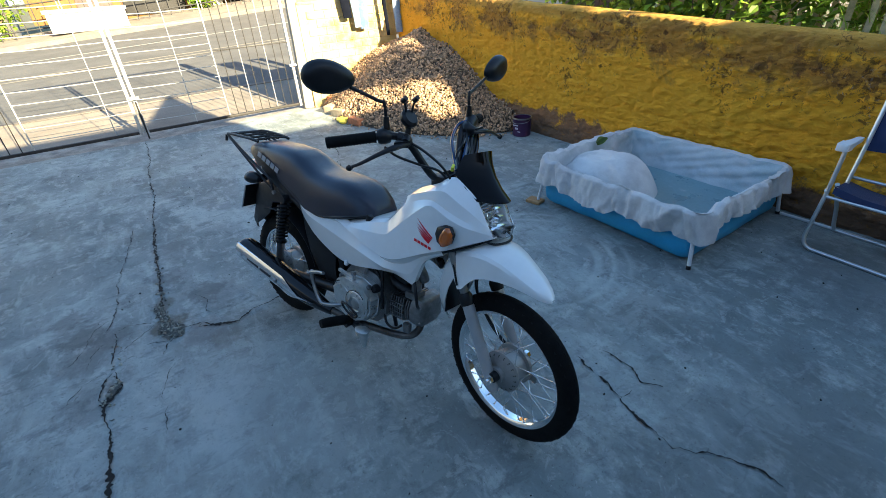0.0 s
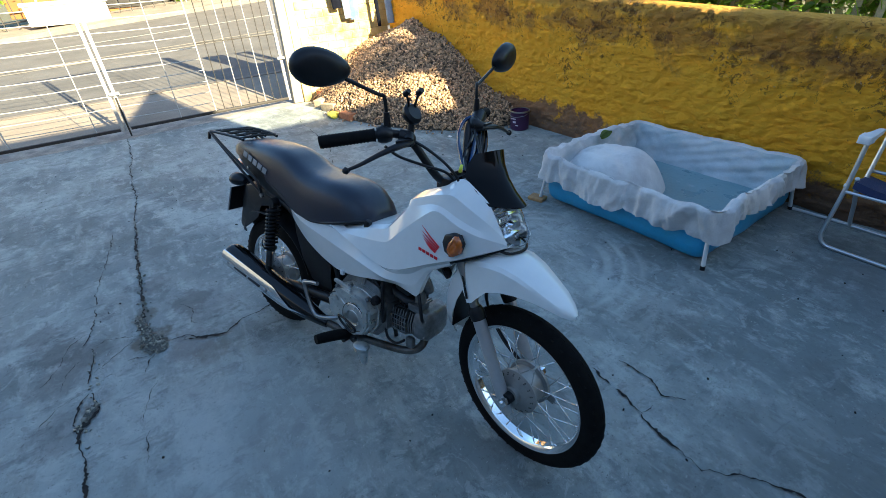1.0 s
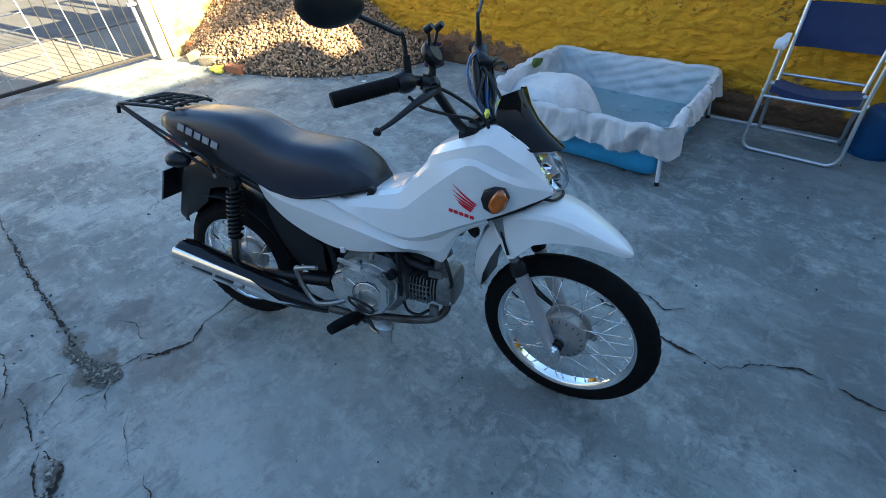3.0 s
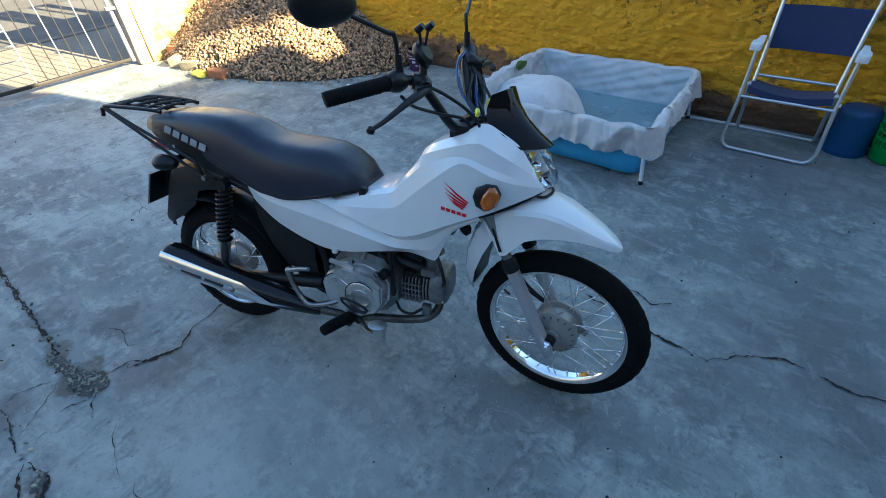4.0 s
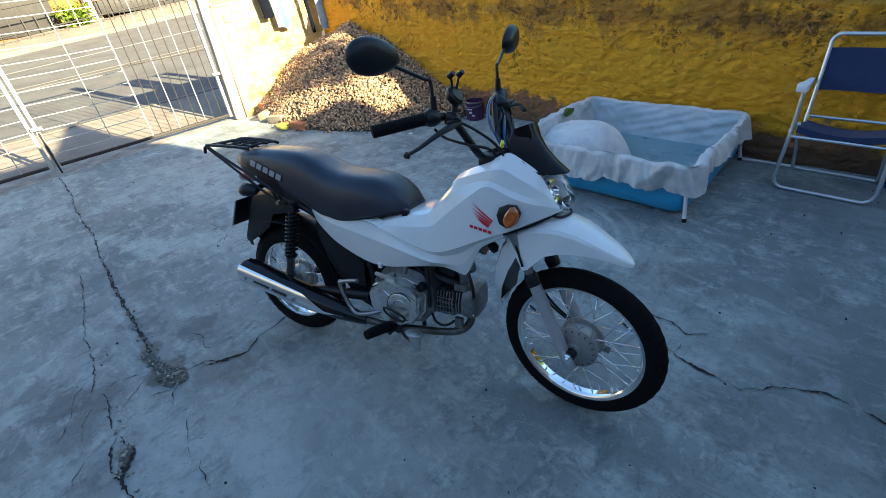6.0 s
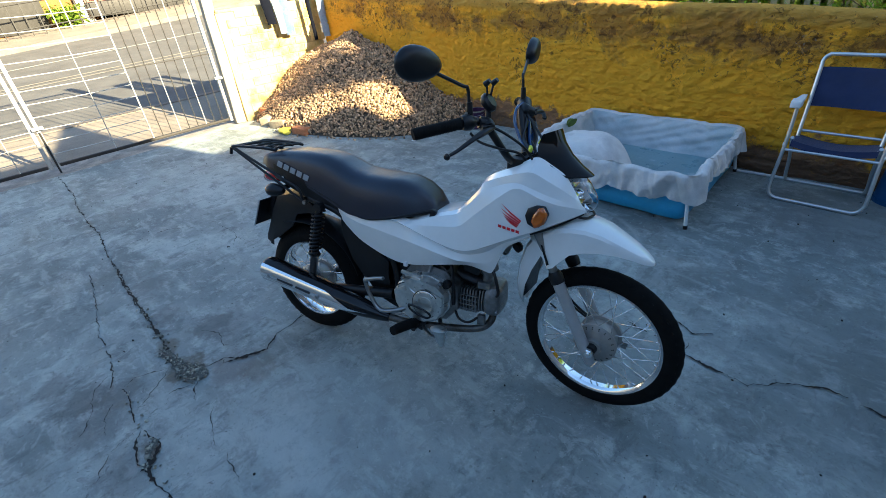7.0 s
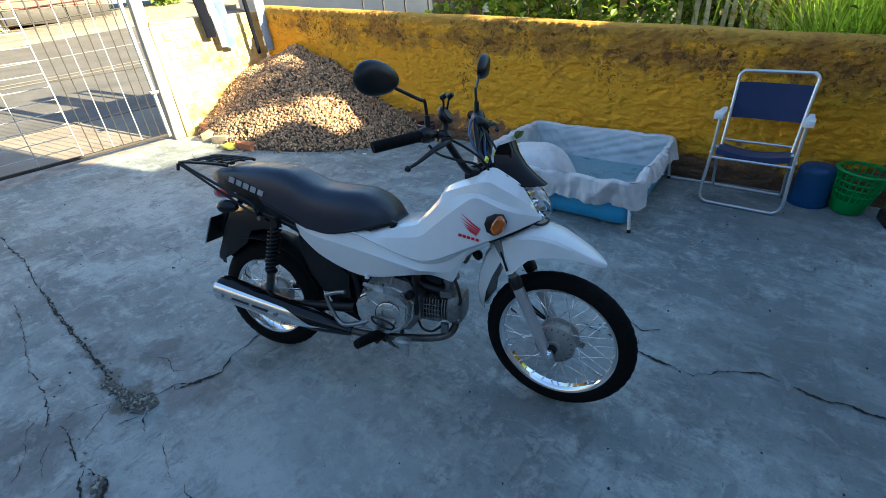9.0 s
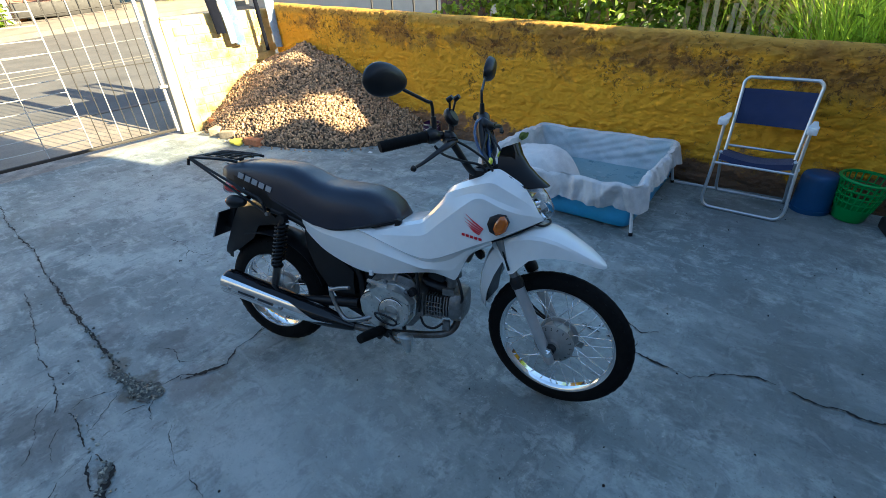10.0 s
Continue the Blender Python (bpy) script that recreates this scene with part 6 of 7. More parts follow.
    part("mirror_shell", moved(loft(rings), face), M_BLACK, mirror, "black plastic shell", angle=60)
    ring = [(-0.0068, s * 0.069 * math.cos(a), 0.042 * math.sin(a) * (1 + 0.16 * math.cos(a))) for a in (2 * math.pi * j / 28 for j in range(28))]
    b = bmesh.new()
    b.faces.new([b.verts.new(p) for p in ring])
    part("mirror_glass", moved(b, face), M_MIRROR, mirror, "mirror glass", angle=0)
for n, (dy, mt) in enumerate(((0.0, M_BLUESHEATH), (0.016, M_BLACK), (-0.016, M_GLOSSBLACK))):
    part("control_cable", steered(tube([(0.868 + dy * 0.5, 0.165 + dy, 1.015), (0.905, 0.125 + dy, 0.985), (0.930 + dy, 0.085 + dy, 0.935), (0.955, 0.05 + dy, 0.905), (0.985, 0.03, 0.86)], 0.0065, 8, 5)), mt, bike)
part("control_cable", steered(tube([(0.872, 0.150, 1.035), (0.865, 0.115, 1.025), (0.875, 0.08, 0.985), (0.905, 0.06, 0.935), (0.95, 0.03, 0.90)], 0.0055, 8, 6)), M_BLUESHEATH, bike)
for n, (dy, dz, mt) in enumerate(((0.022, 0.0, M_BLACK), (-0.010, 0.012, M_BLACK), (0.034, -0.006, M_GLOSSBLACK), (0.010, 0.018, M_BLUESHEATH))):
    part("control_cable", steered(tube([(0.862, 0.178 + dy * 0.5, 1.028 + dz), (0.892, 0.150 + dy, 0.992 + dz), (0.914 + dy * 0.4, 0.112 + dy, 0.940), (0.938, 0.074 + dy, 0.900), (0.975, 0.045 + dy * 0.4, 0.862)], 0.0072, 8, 5)), mt, bike)
part("bar_wrap", steered(tube([(0.856, 0.190, 1.030), (0.880, 0.150, 1.012), (0.888, 0.122, 0.985)], [0.026, 0.022, 0.018], 12, 4)), M_BLACK, bike, "black cable wrap round the bar")
# phone holder with claw arms on the right bar
ph = part("phone_holder", steered(moved(lathe([(0.0, -0.012), (0.024, -0.012), (0.030, -0.004), (0.030, 0.006), (0.022, 0.014), (0.0, 0.014)], 22, axis="x"), pose(0.882, -0.112, 1.074, 0, -35, 10))), M_BLACK, bike, "black claw phone holder")
part("holder_ball", steered(tube([(0.884, -0.125, 1.012), (0.886, -0.119, 1.042), (0.884, -0.114, 1.067)], [0.013, 0.009, 0.012], 10, 3)), M_BLACK, ph)
for dy, up in ((-0.028, 0.048), (0.028, 0.046)):
    tip = Vector((0.888, -0.112 + dy * 0.8, 1.074 + up + 0.010))
    part("claw", steered(tube([(0.882, -0.112 + dy * 0.4, 1.087), (0.886, -0.112 + dy * 0.5, 1.074 + up * 0.75), tip], 0.0036, 8, 4)), M_BLACK, ph)
    part("claw_tip", steered(tube([tip + Vector((-0.004, 0, -0.004)), tip + Vector((0.012, 0, 0.007))], [0.009, 0.007], 10, 1)), M_BLACK, ph, "rubber claw tip")
part("key_tag", box((0.010, 0.022, 0.016), (0.978, -0.030, 0.922), 0.003, (20, 10, 30)), M_YELLOWTAG, bike, "yellow-green key tag")
part("key_tag", box((0.010, 0.026, 0.018), (0.99, 0.045, 0.935), 0.003, (0, 30, 10)), M_YELLOWTAG, bike, "yellow-green tag")


# seat
def seat_section(x, ztop, hw, zbot, bw, k=26):
    out = []
    for i in range(k):
        a = math.pi * i / (k - 1)
        c, s = math.cos(a), math.sin(a)
        u = math.copysign(abs(c) ** 0.46, c)
        v = abs(s) ** 0.55
        w = bw + (hw - bw) * v
        out.append((x, -u * w, zbot + (ztop - zbot) * v))
    return out


SEAT = ((-0.178, 0.818, 0.040, 0.800, 0.045), (-0.165, 0.835, 0.056, 0.796, 0.062), (-0.13, 0.847, 0.064, 0.790, 0.072), (-0.07, 0.857, 0.072, 0.780, 0.080), (0.0, 0.862, 0.080, 0.762, 0.088), (0.10, 0.864, 0.092, 0.726, 0.098), (0.19, 0.857, 0.100, 0.693, 0.106), (0.25, 0.837, 0.104, 0.668, 0.112),
        (0.31, 0.810, 0.108, 0.649, 0.119), (0.38, 0.799, 0.112, 0.642, 0.125), (0.46, 0.797, 0.112, 0.652, 0.127), (0.54, 0.793, 0.102, 0.668, 0.122), (0.60, 0.775, 0.090, 0.677, 0.112), (0.645, 0.748, 0.072, 0.683, 0.096), (0.672, 0.718, 0.050, 0.687, 0.074), (0.682, 0.698, 0.036, 0.690, 0.056))
part("seat", moved(loft([seat_section(v[0] if v[0] < 0.4 else 0.4 + (v[0] - 0.4) * 0.935, *v[1:]) for v in SEAT]), pose(-0.012, 0, -0.010)), M_SEAT, bike, "long black vinyl seat with a raised pillion end", angle=60)
part("seat_base", tube([(0.0, -0.083, 0.757), (0.19, -0.102, 0.690), (0.30, -0.112, 0.648), (0.38, -0.120, 0.634), (0.46, -0.121, 0.644), (0.54, -0.116, 0.662), (0.66, -0.08, 0.690)], 0.006, 8, 5), M_BLACK, bike)
part("seat_hook", box((0.022, 0.018, 0.034), (0.655, -0.088, 0.678), 0.004, (0, 15, 0)), M_BLACK, bike)
for i in range(5):
    c = Vector((-0.055 + 0.0355 * i, -0.0885 - 0.0028 * i, 0.798 - 0.0100 * i))
    part("seat_mark", moved(box((0.0285, 0.0022, 0.0225), (0, 0, 0), 0.001, seg=1), pose(*c, -14, 15.5, -4.5)), M_GREYPRINT, bike, "grey printed block on the seat side")

# tail: fairing, lamp, rack, mudguard, plate, signals
for s in (-1, 1):
    rings = [[(x, s * (w + 0.004), zt), (x, s * (w + 0.007), (zt + zb) / 2), (x, s * w, zb), (x, s * (w - 0.02), zb + 0.003)] for x, zt, zb, w in ((-0.165, 0.80, 0.765, 0.055), (-0.10, 0.795, 0.732, 0.072), (0.0, 0.772, 0.698, 0.086), (0.12, 0.735, 0.655, 0.094), (0.22, 0.705, 0.625, 0.092), (0.30, 0.69, 0.56, 0.085), (0.40, 0.66, 0.50, 0.080))]
    part("tail_panel", thicken(loft(rings, closed=False), 0.003), M_BLACK, bike, "matt black tail panel", angle=30)
b = loft([[(x, w * math.cos(a), zc + h * math.sin(a)) for a in (2 * math.pi * j / 16 for j in range(16))] for x, w, zc, h in ((-0.11, 0.070, 0.742, 0.038), (-0.165, 0.068, 0.738, 0.042), (-0.195, 0.056, 0.728, 0.034), (-0.208, 0.030, 0.720, 0.018))])
part("tail_lamp", b, M_RED, bike, "red tail lamp lens", angle=50)
rings = []
for x, z, w in ((0.02, 0.66, 0.07), (-0.06, 0.665, 0.072), (-0.13, 0.65, 0.07), (-0.175, 0.585, 0.062), (-0.215, 0.505, 0.056), (-0.252, 0.445, 0.046), (-0.272, 0.415, 0.030)):
    deep = max(0.02, min(1.0, (z - 0.425) / 0.15))
    side = [(x + 0.03 + 0.085 * deep, w, z - 0.012 - 0.055 * deep), (x + 0.045, w, z - 0.02), (x + 0.008, w * 0.9, z)]
    rings.append([(px, -py, pz) for px, py, pz in side] + [(x, 0, z + 0.012)] + side[::-1])
part("rear_mudguard", thicken(loft(rings, closed=False), 0.004), M_BLACK, bike, "long black rear mudguard", angle=45)
part("plate_backing", box((0.004, 0.17, 0.13), (-0.231, 0.0, 0.567), 0.001, (0, 24, 0), 1), M_BLACK, bike)
plate_ob = part("licence_plate", box((0.003, 0.18, 0.135), (-0.2355, 0.0, 0.565), 0.001, (0, 24, 0), 1), M_PLATE, bike, "grey licence plate")
part("plate_bar", box((0.002, 0.14, 0.045), (-0.2385, 0.0, 0.562), 0, (0, 24, 0)), M_BLACK, plate_ob, "dark bar")
part("plate_bracket", box((0.03, 0.05, 0.14), (-0.205, 0, 0.60), 0.006, (0, 24, 0)), M_BLACK, bike)
for s in (-1, 1):
    part("signal_stalk", tube([(-0.062, s * 0.05, 0.698), (-0.065, s * 0.10, 0.698)], 0.010, 10, 1), M_BLACK, bike)
    ind = part("rear_turn_signal", moved(loft([[(x, 0.032 * k_ * math.cos(a), 0.026 * k_ * math.sin(a)) for a in (2 * math.pi * j / 16 for j in range(16))] for x, k_ in ((0.045, 0.35), (0.03, 0.75), (0.0, 1.0), (-0.022, 1.0), (-0.026, 0.9))]), pose(-0.062, s * 0.125, 0.698)), M_BLACK, bike, "black rear turn signal housing")
    part("signal_lens", moved(loft([[(x, 0.029 * k_ * math.cos(a), 0.023 * k_ * math.sin(a)) for a in (2 * math.pi * j / 16 for j in range(16))] for x, k_ in ((-0.026, 1.0), (-0.034, 0.85), (-0.038, 0.4))]), pose(-0.062, s * 0.125, 0.698)), M_ORANGE, ind, "amber lens")
rk = part("luggage_rack", tube([(-0.075, -0.078, 0.852), (-0.14, -0.084, 0.858), (-0.29, -0.090, 0.858), (-0.330, -0.072, 0.851), (-0.336, 0.0, 0.850), (-0.330, 0.072, 0.851), (-0.29, 0.090, 0.858), (-0.14, 0.084, 0.858), (-0.075, 0.078, 0.852)], 0.0062, 8, 5), M_BLACK, bike, "black tubular luggage rack")
for x in (-0.27, -0.205, -0.145, -0.09):
    part("rack_bar", tube([(x, -0.085, 0.856), (x - 0.008, 0.0, 0.860), (x, 0.085, 0.856)], 0.005, 8, 3), M_BLACK, rk)
for y in (-0.03, 0.03):
    part("rack_bar", tube([(-0.334, y, 0.851), (-0.085, y, 0.856)], 0.0045, 8, 1), M_BLACK, rk)
for s in (-1, 1):
    part("rack_strut", tube([(-0.305, s * 0.092, 0.852), (-0.20, s * 0.102, 0.812), (-0.03, s * 0.112, 0.746), (0.050, s * 0.115, 0.715), (0.070, s * 0.112, 0.665)], 0.0058, 8, 5), M_BLACK, rk)
    part("rack_strut", tube([(-0.32, s * 0.086, 0.848), (-0.13, s * 0.10, 0.758), (0.066, s * 0.112, 0.664)], 0.0055, 8, 3), M_BLACK, rk)
    part("rack_hook", tube([(-0.325, s * 0.088, 0.850), (-0.330, s * 0.09, 0.822)], 0.0065, 8, 1), M_BLACK, rk)
    part("rack_bolt", lathe([(0.0, -0.006), (0.009, -0.006), (0.009, 0.006), (0.0, 0.006)], 6), M_STEEL, rk, m=pose(0.082, s * 0.118, 0.660))

# rear shocks
for s in (-1, 1):
    y = s * 0.112
    hi, lo = Vector((0.150, y, 0.645)), Vector((0.072, y, 0.335))
    sh = part("shock_absorber", tube([hi, hi.lerp(lo, 0.1), hi.lerp(lo, 0.72), lo], [0.014, 0.016, 0.016, 0.011], 14, 1), M_BLACK, bike, "black shock absorber with a coil spring")
    turns, pts = 11, []
    for i in range(turns * 10 + 1):
        u = i / (turns * 10)
        c = hi.lerp(lo, 0.06 + 0.60 * u)
        a = 2 * math.pi * turns * u
        pts.append(c + Vector((0.025 * math.cos(a), 0.025 * math.sin(a), 0.006 * math.cos(a))))
    part("spring", tube(pts, 0.0048, 6, 1), M_BLACK, sh)
    part("shock_body", tube([hi.lerp(lo, 0.68), hi.lerp(lo, 0.72), hi.lerp(lo, 0.92), lo], [0.026, 0.017, 0.017, 0.014], 14, 1), M_STEEL, sh, "dull silver lower body")
    part("shock_eye", lathe([(0.0, -0.014), (0.019, -0.014), (0.019, 0.014), (0.0, 0.014)], 16), M_BLACK, sh, m=pose(*hi))
    part("shock_eye", lathe([(0.0, -0.014), (0.018, -0.014), (0.018, 0.014), (0.0, 0.014)], 16), M_STEEL, sh, m=pose(*lo))
    part("swing_arm", tube([(0.47, s * 0.088, 0.315), (0.25, s * 0.092, 0.292), (0.03, s * 0.088, 0.262), (-0.04, s * 0.088, 0.256)], [0.022, 0.021, 0.018, 0.016], 12, 4), M_BLACK, bike, "black tubular swing arm")
    part("axle_nut", lathe([(0.0, -0.012), (0.015, -0.012), (0.015, 0.012), (0.0, 0.012)], 6), M_STEEL, bike, m=pose(0.0, s * 0.108, 0.258))

# inner rear mudguard and frame
rings = []
for a in range(15, 118, 8):
    t = radians(a)
    c, sn = math.cos(t), math.sin(t)
    rr = 0.292
    rings.append([(RW.x + rr * c, y, RW.z + (rr - abs(y) ** 2 * 5) * sn + 0.02) for y in (-0.07, -0.045, 0, 0.045, 0.07)])
part("inner_mudguard", thicken(loft(rings, closed=False), 0.004), M_BLACK, bike)
for s in (-1, 1):
    rings = []
    for x, zt, zb, w in ((0.225, 0.65, 0.52, 0.070), (0.27, 0.62, 0.43, 0.080), (0.33, 0.565, 0.36, 0.086), (0.40, 0.50, 0.35, 0.088), (0.45, 0.46, 0.35, 0.085)):
        rings.append([(x, s * (w - 0.03), zt + 0.01), (x, s * w, zt - 0.01), (x, s * (w + 0.006), (zt + zb) / 2), (x, s * w, zb), (x, s * (w - 0.03), zb - 0.01)])
    part("frame_cover", thicken(loft(rings, closed=False), 0.003), M_BLACK, bike, "black plastic frame cover")
    part("frame_tube", tube([(0.08, s * 0.085, 0.668), (0.22, s * 0.085, 0.63), (0.36, s * 0.075, 0.53), (0.46, s * 0.07, 0.46), (0.49, s * 0.075, 0.30), (0.50, s * 0.085, 0.24)], 0.014, 10, 5), M_BLACK, bike)
part("spine_tube", tube([(0.45, 0, 0.56), (0.70, 0, 0.585), (0.90, 0, 0.70), (0.98, 0, 0.80)], 0.030, 12, 5), M_BLACK, bike)
part("frame_plate", plate([(0.40, 0.52), (0.53, 0.50), (0.545, 0.26), (0.47, 0.235), (0.37, 0.275), (0.33, 0.33), (0.34, 0.42)], 0.12, 0.008), M_BLACK, bike)
part("underseat_box", box((0.30, 0.15, 0.14), (0.43, 0, 0.60), 0.02), M_BLACK, bike)

# engine
eng = part("engine", loft([[(x, y, z) for x, z in ((0.50, 0.315), (0.515, 0.41), (0.56, 0.465), (0.64, 0.478), (0.71, 0.465), (0.755, 0.41), (0.755, 0.315), (0.71, 0.265), (0.60, 0.245), (0.53, 0.262))] for y in (-0.098, -0.08, 0.08, 0.10)]), M_ALU_DARK, bike, "air-cooled aluminium engine", angle=25)
cover = lambda k_, dx=0.0, dz=0.0: [(0.622 + dx + (x - 0.622) * k_, 0.352 + dz + (z - 0.362) * 0.91 * k_) for x, z in ((0.515, 0.33), (0.508, 0.385), (0.535, 0.435), (0.585, 0.462), (0.655, 0.462), (0.712, 0.440), (0.735, 0.40), (0.728, 0.335), (0.70, 0.29), (0.645, 0.262), (0.585, 0.262), (0.54, 0.288))]
part("clutch_cover", loft([[(x, y, z) for x, z in cover(k_)] for y, k_ in ((-0.092, 1.03), (-0.118, 1.03), (-0.1185, 0.99), (-0.145, 0.975), (-0.155, 0.95), (-0.159, 0.90), (-0.160, 0.5))]), M_ALU, eng, "satin aluminium clutch cover", angle=34)
part("clutch_disc", lathe([(0.0, -0.166), (0.028, -0.166), (0.031, -0.169), (0.050, -0.1675), (0.054, -0.165), (0.058, -0.155), (0.0, -0.15)], 40), M_ALU, eng, "round raised cover", m=pose(0.655, 0, 0.350))
part("cover_groove", lathe([(0.024, -0.1662), (0.027, -0.1680), (0.029, -0.1662), (0.027, -0.164)], 36, closed=True), M_ALU, eng, m=pose(0.655, 0, 0.350))
for i in range(3):
    a = radians(35 + 55 * i)
    part("cover_rib", tube([(0.655 + 0.056 * math.cos(a), -0.160, 0.350 + 0.056 * math.sin(a)), (0.655 + 0.088 * math.cos(a), -0.158, 0.350 + 0.088 * math.sin(a))], 0.0030, 6, 1), M_ALU, eng)
part("cover_groove", lathe([(0.0535, -0.1655), (0.055, -0.1665), (0.0565, -0.1645), (0.055, -0.162)], 40, closed=True), M_IRON, eng, "dark groove", m=pose(0.655, 0, 0.350))
part("cover_groove", tube([(0.525, -0.1605, 0.395), (0.56, -0.1605, 0.418), (0.62, -0.1605, 0.432), (0.70, -0.1605, 0.424)], 0.0022, 6, 4), M_IRON, eng, "dark groove")
part("cover_ledge", plate([(0.56, 0.425), (0.60, 0.446), (0.70, 0.432), (0.728, 0.405), (0.722, 0.392), (0.68, 0.412), (0.60, 0.420)], 0.016, 0.003, at=-0.160), M_ALU, eng, "raised casting web")
part("cover_ledge", plate([(0.700, 0.400), (0.724, 0.388), (0.722, 0.335), (0.700, 0.300), (0.686, 0.300), (0.704, 0.345)], 0.014, 0.003, at=-0.160), M_ALU, eng, "raised casting web")
part("cover_ledge", box((0.085, 0.012, 0.012), (0.590, -0.150, 0.452), 0.003, (0, 8, 0)), M_ALU, eng)
part("cover_ledge", box((0.05, 0.010, 0.022), (0.548, -0.160, 0.385), 0.004, (0, -30, 0)), M_ALU, eng)
part("cover_loop", tube([(0.588, -0.174, 0.338), (0.625, -0.180, 0.340), (0.665, -0.184, 0.332), (0.684, -0.184, 0.318), (0.668, -0.182, 0.303), (0.625, -0.178, 0.308), (0.594, -0.174, 0.321), (0.588, -0.174, 0.338)], 0.0042, 8, 4), M_BLACK, eng, "black crash loop")
for x, z in ((0.525, 0.345), (0.548, 0.428), (0.62, 0.458), (0.705, 0.432), (0.722, 0.36), (0.69, 0.29), (0.60, 0.268)):
    part("bolt", lathe([(0.0, -0.131), (0.008, -0.131), (0.009, -0.118), (0.0, -0.118)], 6), M_STEEL, eng, m=pose(x, -0.016, z))
part("oil_cap", lathe([(0.0, -0.022), (0.014, -0.022), (0.017, -0.012), (0.017, 0.0), (0.0, 0.0)], 16), M_BLACK, eng, "black oil filler cap", m=pose(0.722, -0.112, 0.425))
part("cylinder_core", loft([[(x, y, 0.350 + (z - 0.385) * 0.68) for y, z in ((-0.056, 0.335), (-0.056, 0.435), (-0.03, 0.458), (0.03, 0.458), (0.056, 0.435), (0.056, 0.335), (0.03, 0.312), (-0.03, 0.312))] for x in (0.74, 0.885)]), M_IRON, eng)
for i in range(7):
    x = 0.748 + 0.0118 * i
    part("fin", plate([(y * 0.93, 0.346 + (z - 0.364) * 0.60) for y, z in ((-0.082, 0.300), (-0.086, 0.385), (-0.074, 0.448), (0.074, 0.448), (0.086, 0.385), (0.082, 0.300), (0.05, 0.280), (-0.05, 0.280))], 0.0045, 0.0012, "yz", x), M_ALU_DARK, eng)
for z in (0.318, 0.337, 0.356, 0.375):
    part("fin_bridge", box((0.080, 0.006, 0.004), (0.788, -0.077, z), 0.001), M_ALU_DARK, eng)
for i in range(4):
    x = 0.831 + 0.0108 * i
    part("fin", plate([(y * 0.95, 0.349 + (z - 0.377) * 0.64) for y, z in ((-0.074, 0.330), (-0.078, 0.395), (-0.064, 0.450), (0.064, 0.450), (0.078, 0.395), (0.074, 0.330), (0.05, 0.303), (-0.05, 0.303))], 0.0045, 0.0012, "yz", x), M_ALU_DARK, eng)
part("cylinder_head", loft([[(x - 0.054, y * 0.92 * k_, 0.352 + (z - 0.392) * 0.82 * k_) for y, z in ((-0.075, 0.345), (-0.080, 0.42), (-0.06, 0.462), (0.06, 0.462), (0.080, 0.42), (0.075, 0.345), (0.045, 0.318), (-0.045, 0.318))] for x, k_ in ((0.908, 1.0), (0.93, 1.02), (0.945, 0.96), (0.955, 0.84), (0.958, 0.6))]), M_ALU_DARK, eng, "dull cylinder head cover", angle=45)
for y, z in ((-0.058, 0.44), (-0.062, 0.352), (0.058, 0.44), (0.062, 0.352)):
    part("bolt", lathe([(0.0, 0.0), (0.009, 0.0), (0.009, 0.018), (0.0, 0.018)], 6, axis="x"), M_STEEL, eng, m=pose(0.880, y * 0.92, 0.349 + (z - 0.396) * 0.68))
part("intake_pipe", tube([(0.86, 0, 0.465), (0.85, -0.01, 0.50), (0.81, -0.01, 0.525), (0.74, 0, 0.53)], [0.020, 0.022, 0.026, 0.03], 12, 4), M_ALU_DARK, eng)
part("throttle_body", box((0.07, 0.08, 0.06), (0.80, -0.03, 0.490), 0.014, (0, 12, 0)), M_BLACK, eng)
part("air_hose", loft([[(x, 0.052 * k_ * math.cos(a) - 0.01, zc + 0.024 * k_ * math.sin(a)) for a in (2 * math.pi * j / 16 for j in range(16))] for x, zc, k_ in ((0.735, 0.452, 0.9), (0.755, 0.440, 1.1), (0.81, 0.428, 1.1), (0.835, 0.425, 0.8))]), M_BLACK, eng)
part("intake_flange", box((0.05, 0.06, 0.028), (0.845, -0.035, 0.418), 0.006), M_ALU_DARK, eng)
part("intake_flange", tube([(0.845, -0.03, 0.42), (0.848, -0.03, 0.455), (0.83, -0.03, 0.475)], 0.020, 14, 3), M_ALU_DARK, eng)
part("cover_stay", tube([(0.640, -0.10, 0.452), (0.655, -0.10, 0.500), (0.67, -0.095, 0.53)], 0.007, 8, 2), M_STEEL, eng)
part("lower_bracket", box((0.03, 0.02, 0.04), (0.842, -0.07, 0.282), 0.005), M_ALU_DARK, eng)
part("starter_motor", tube([(0.60, -0.03, 0.497), (0.715, -0.03, 0.505)], 0.034, 16, 1), M_IRON, eng)
part("spark_lead", tube([(0.905, -0.085, 0.40), (0.915, -0.105, 0.43), (0.895, -0.095, 0.49), (0.85, -0.06, 0.53)], 0.006, 8, 5), M_BLACK, eng)
part("breather_hose", tube([(0.74, -0.09, 0.33), (0.76, -0.10, 0.285), (0.80, -0.10, 0.275), (0.835, -0.095, 0.30)], 0.005, 8, 5), M_BLACK, eng)
part("wiring", tube([(0.50, -0.08, 0.46), (0.60, -0.085, 0.483), (0.68, -0.085, 0.480), (0.72, -0.09, 0.445)], 0.006, 8, 5), M_BLACK, eng)
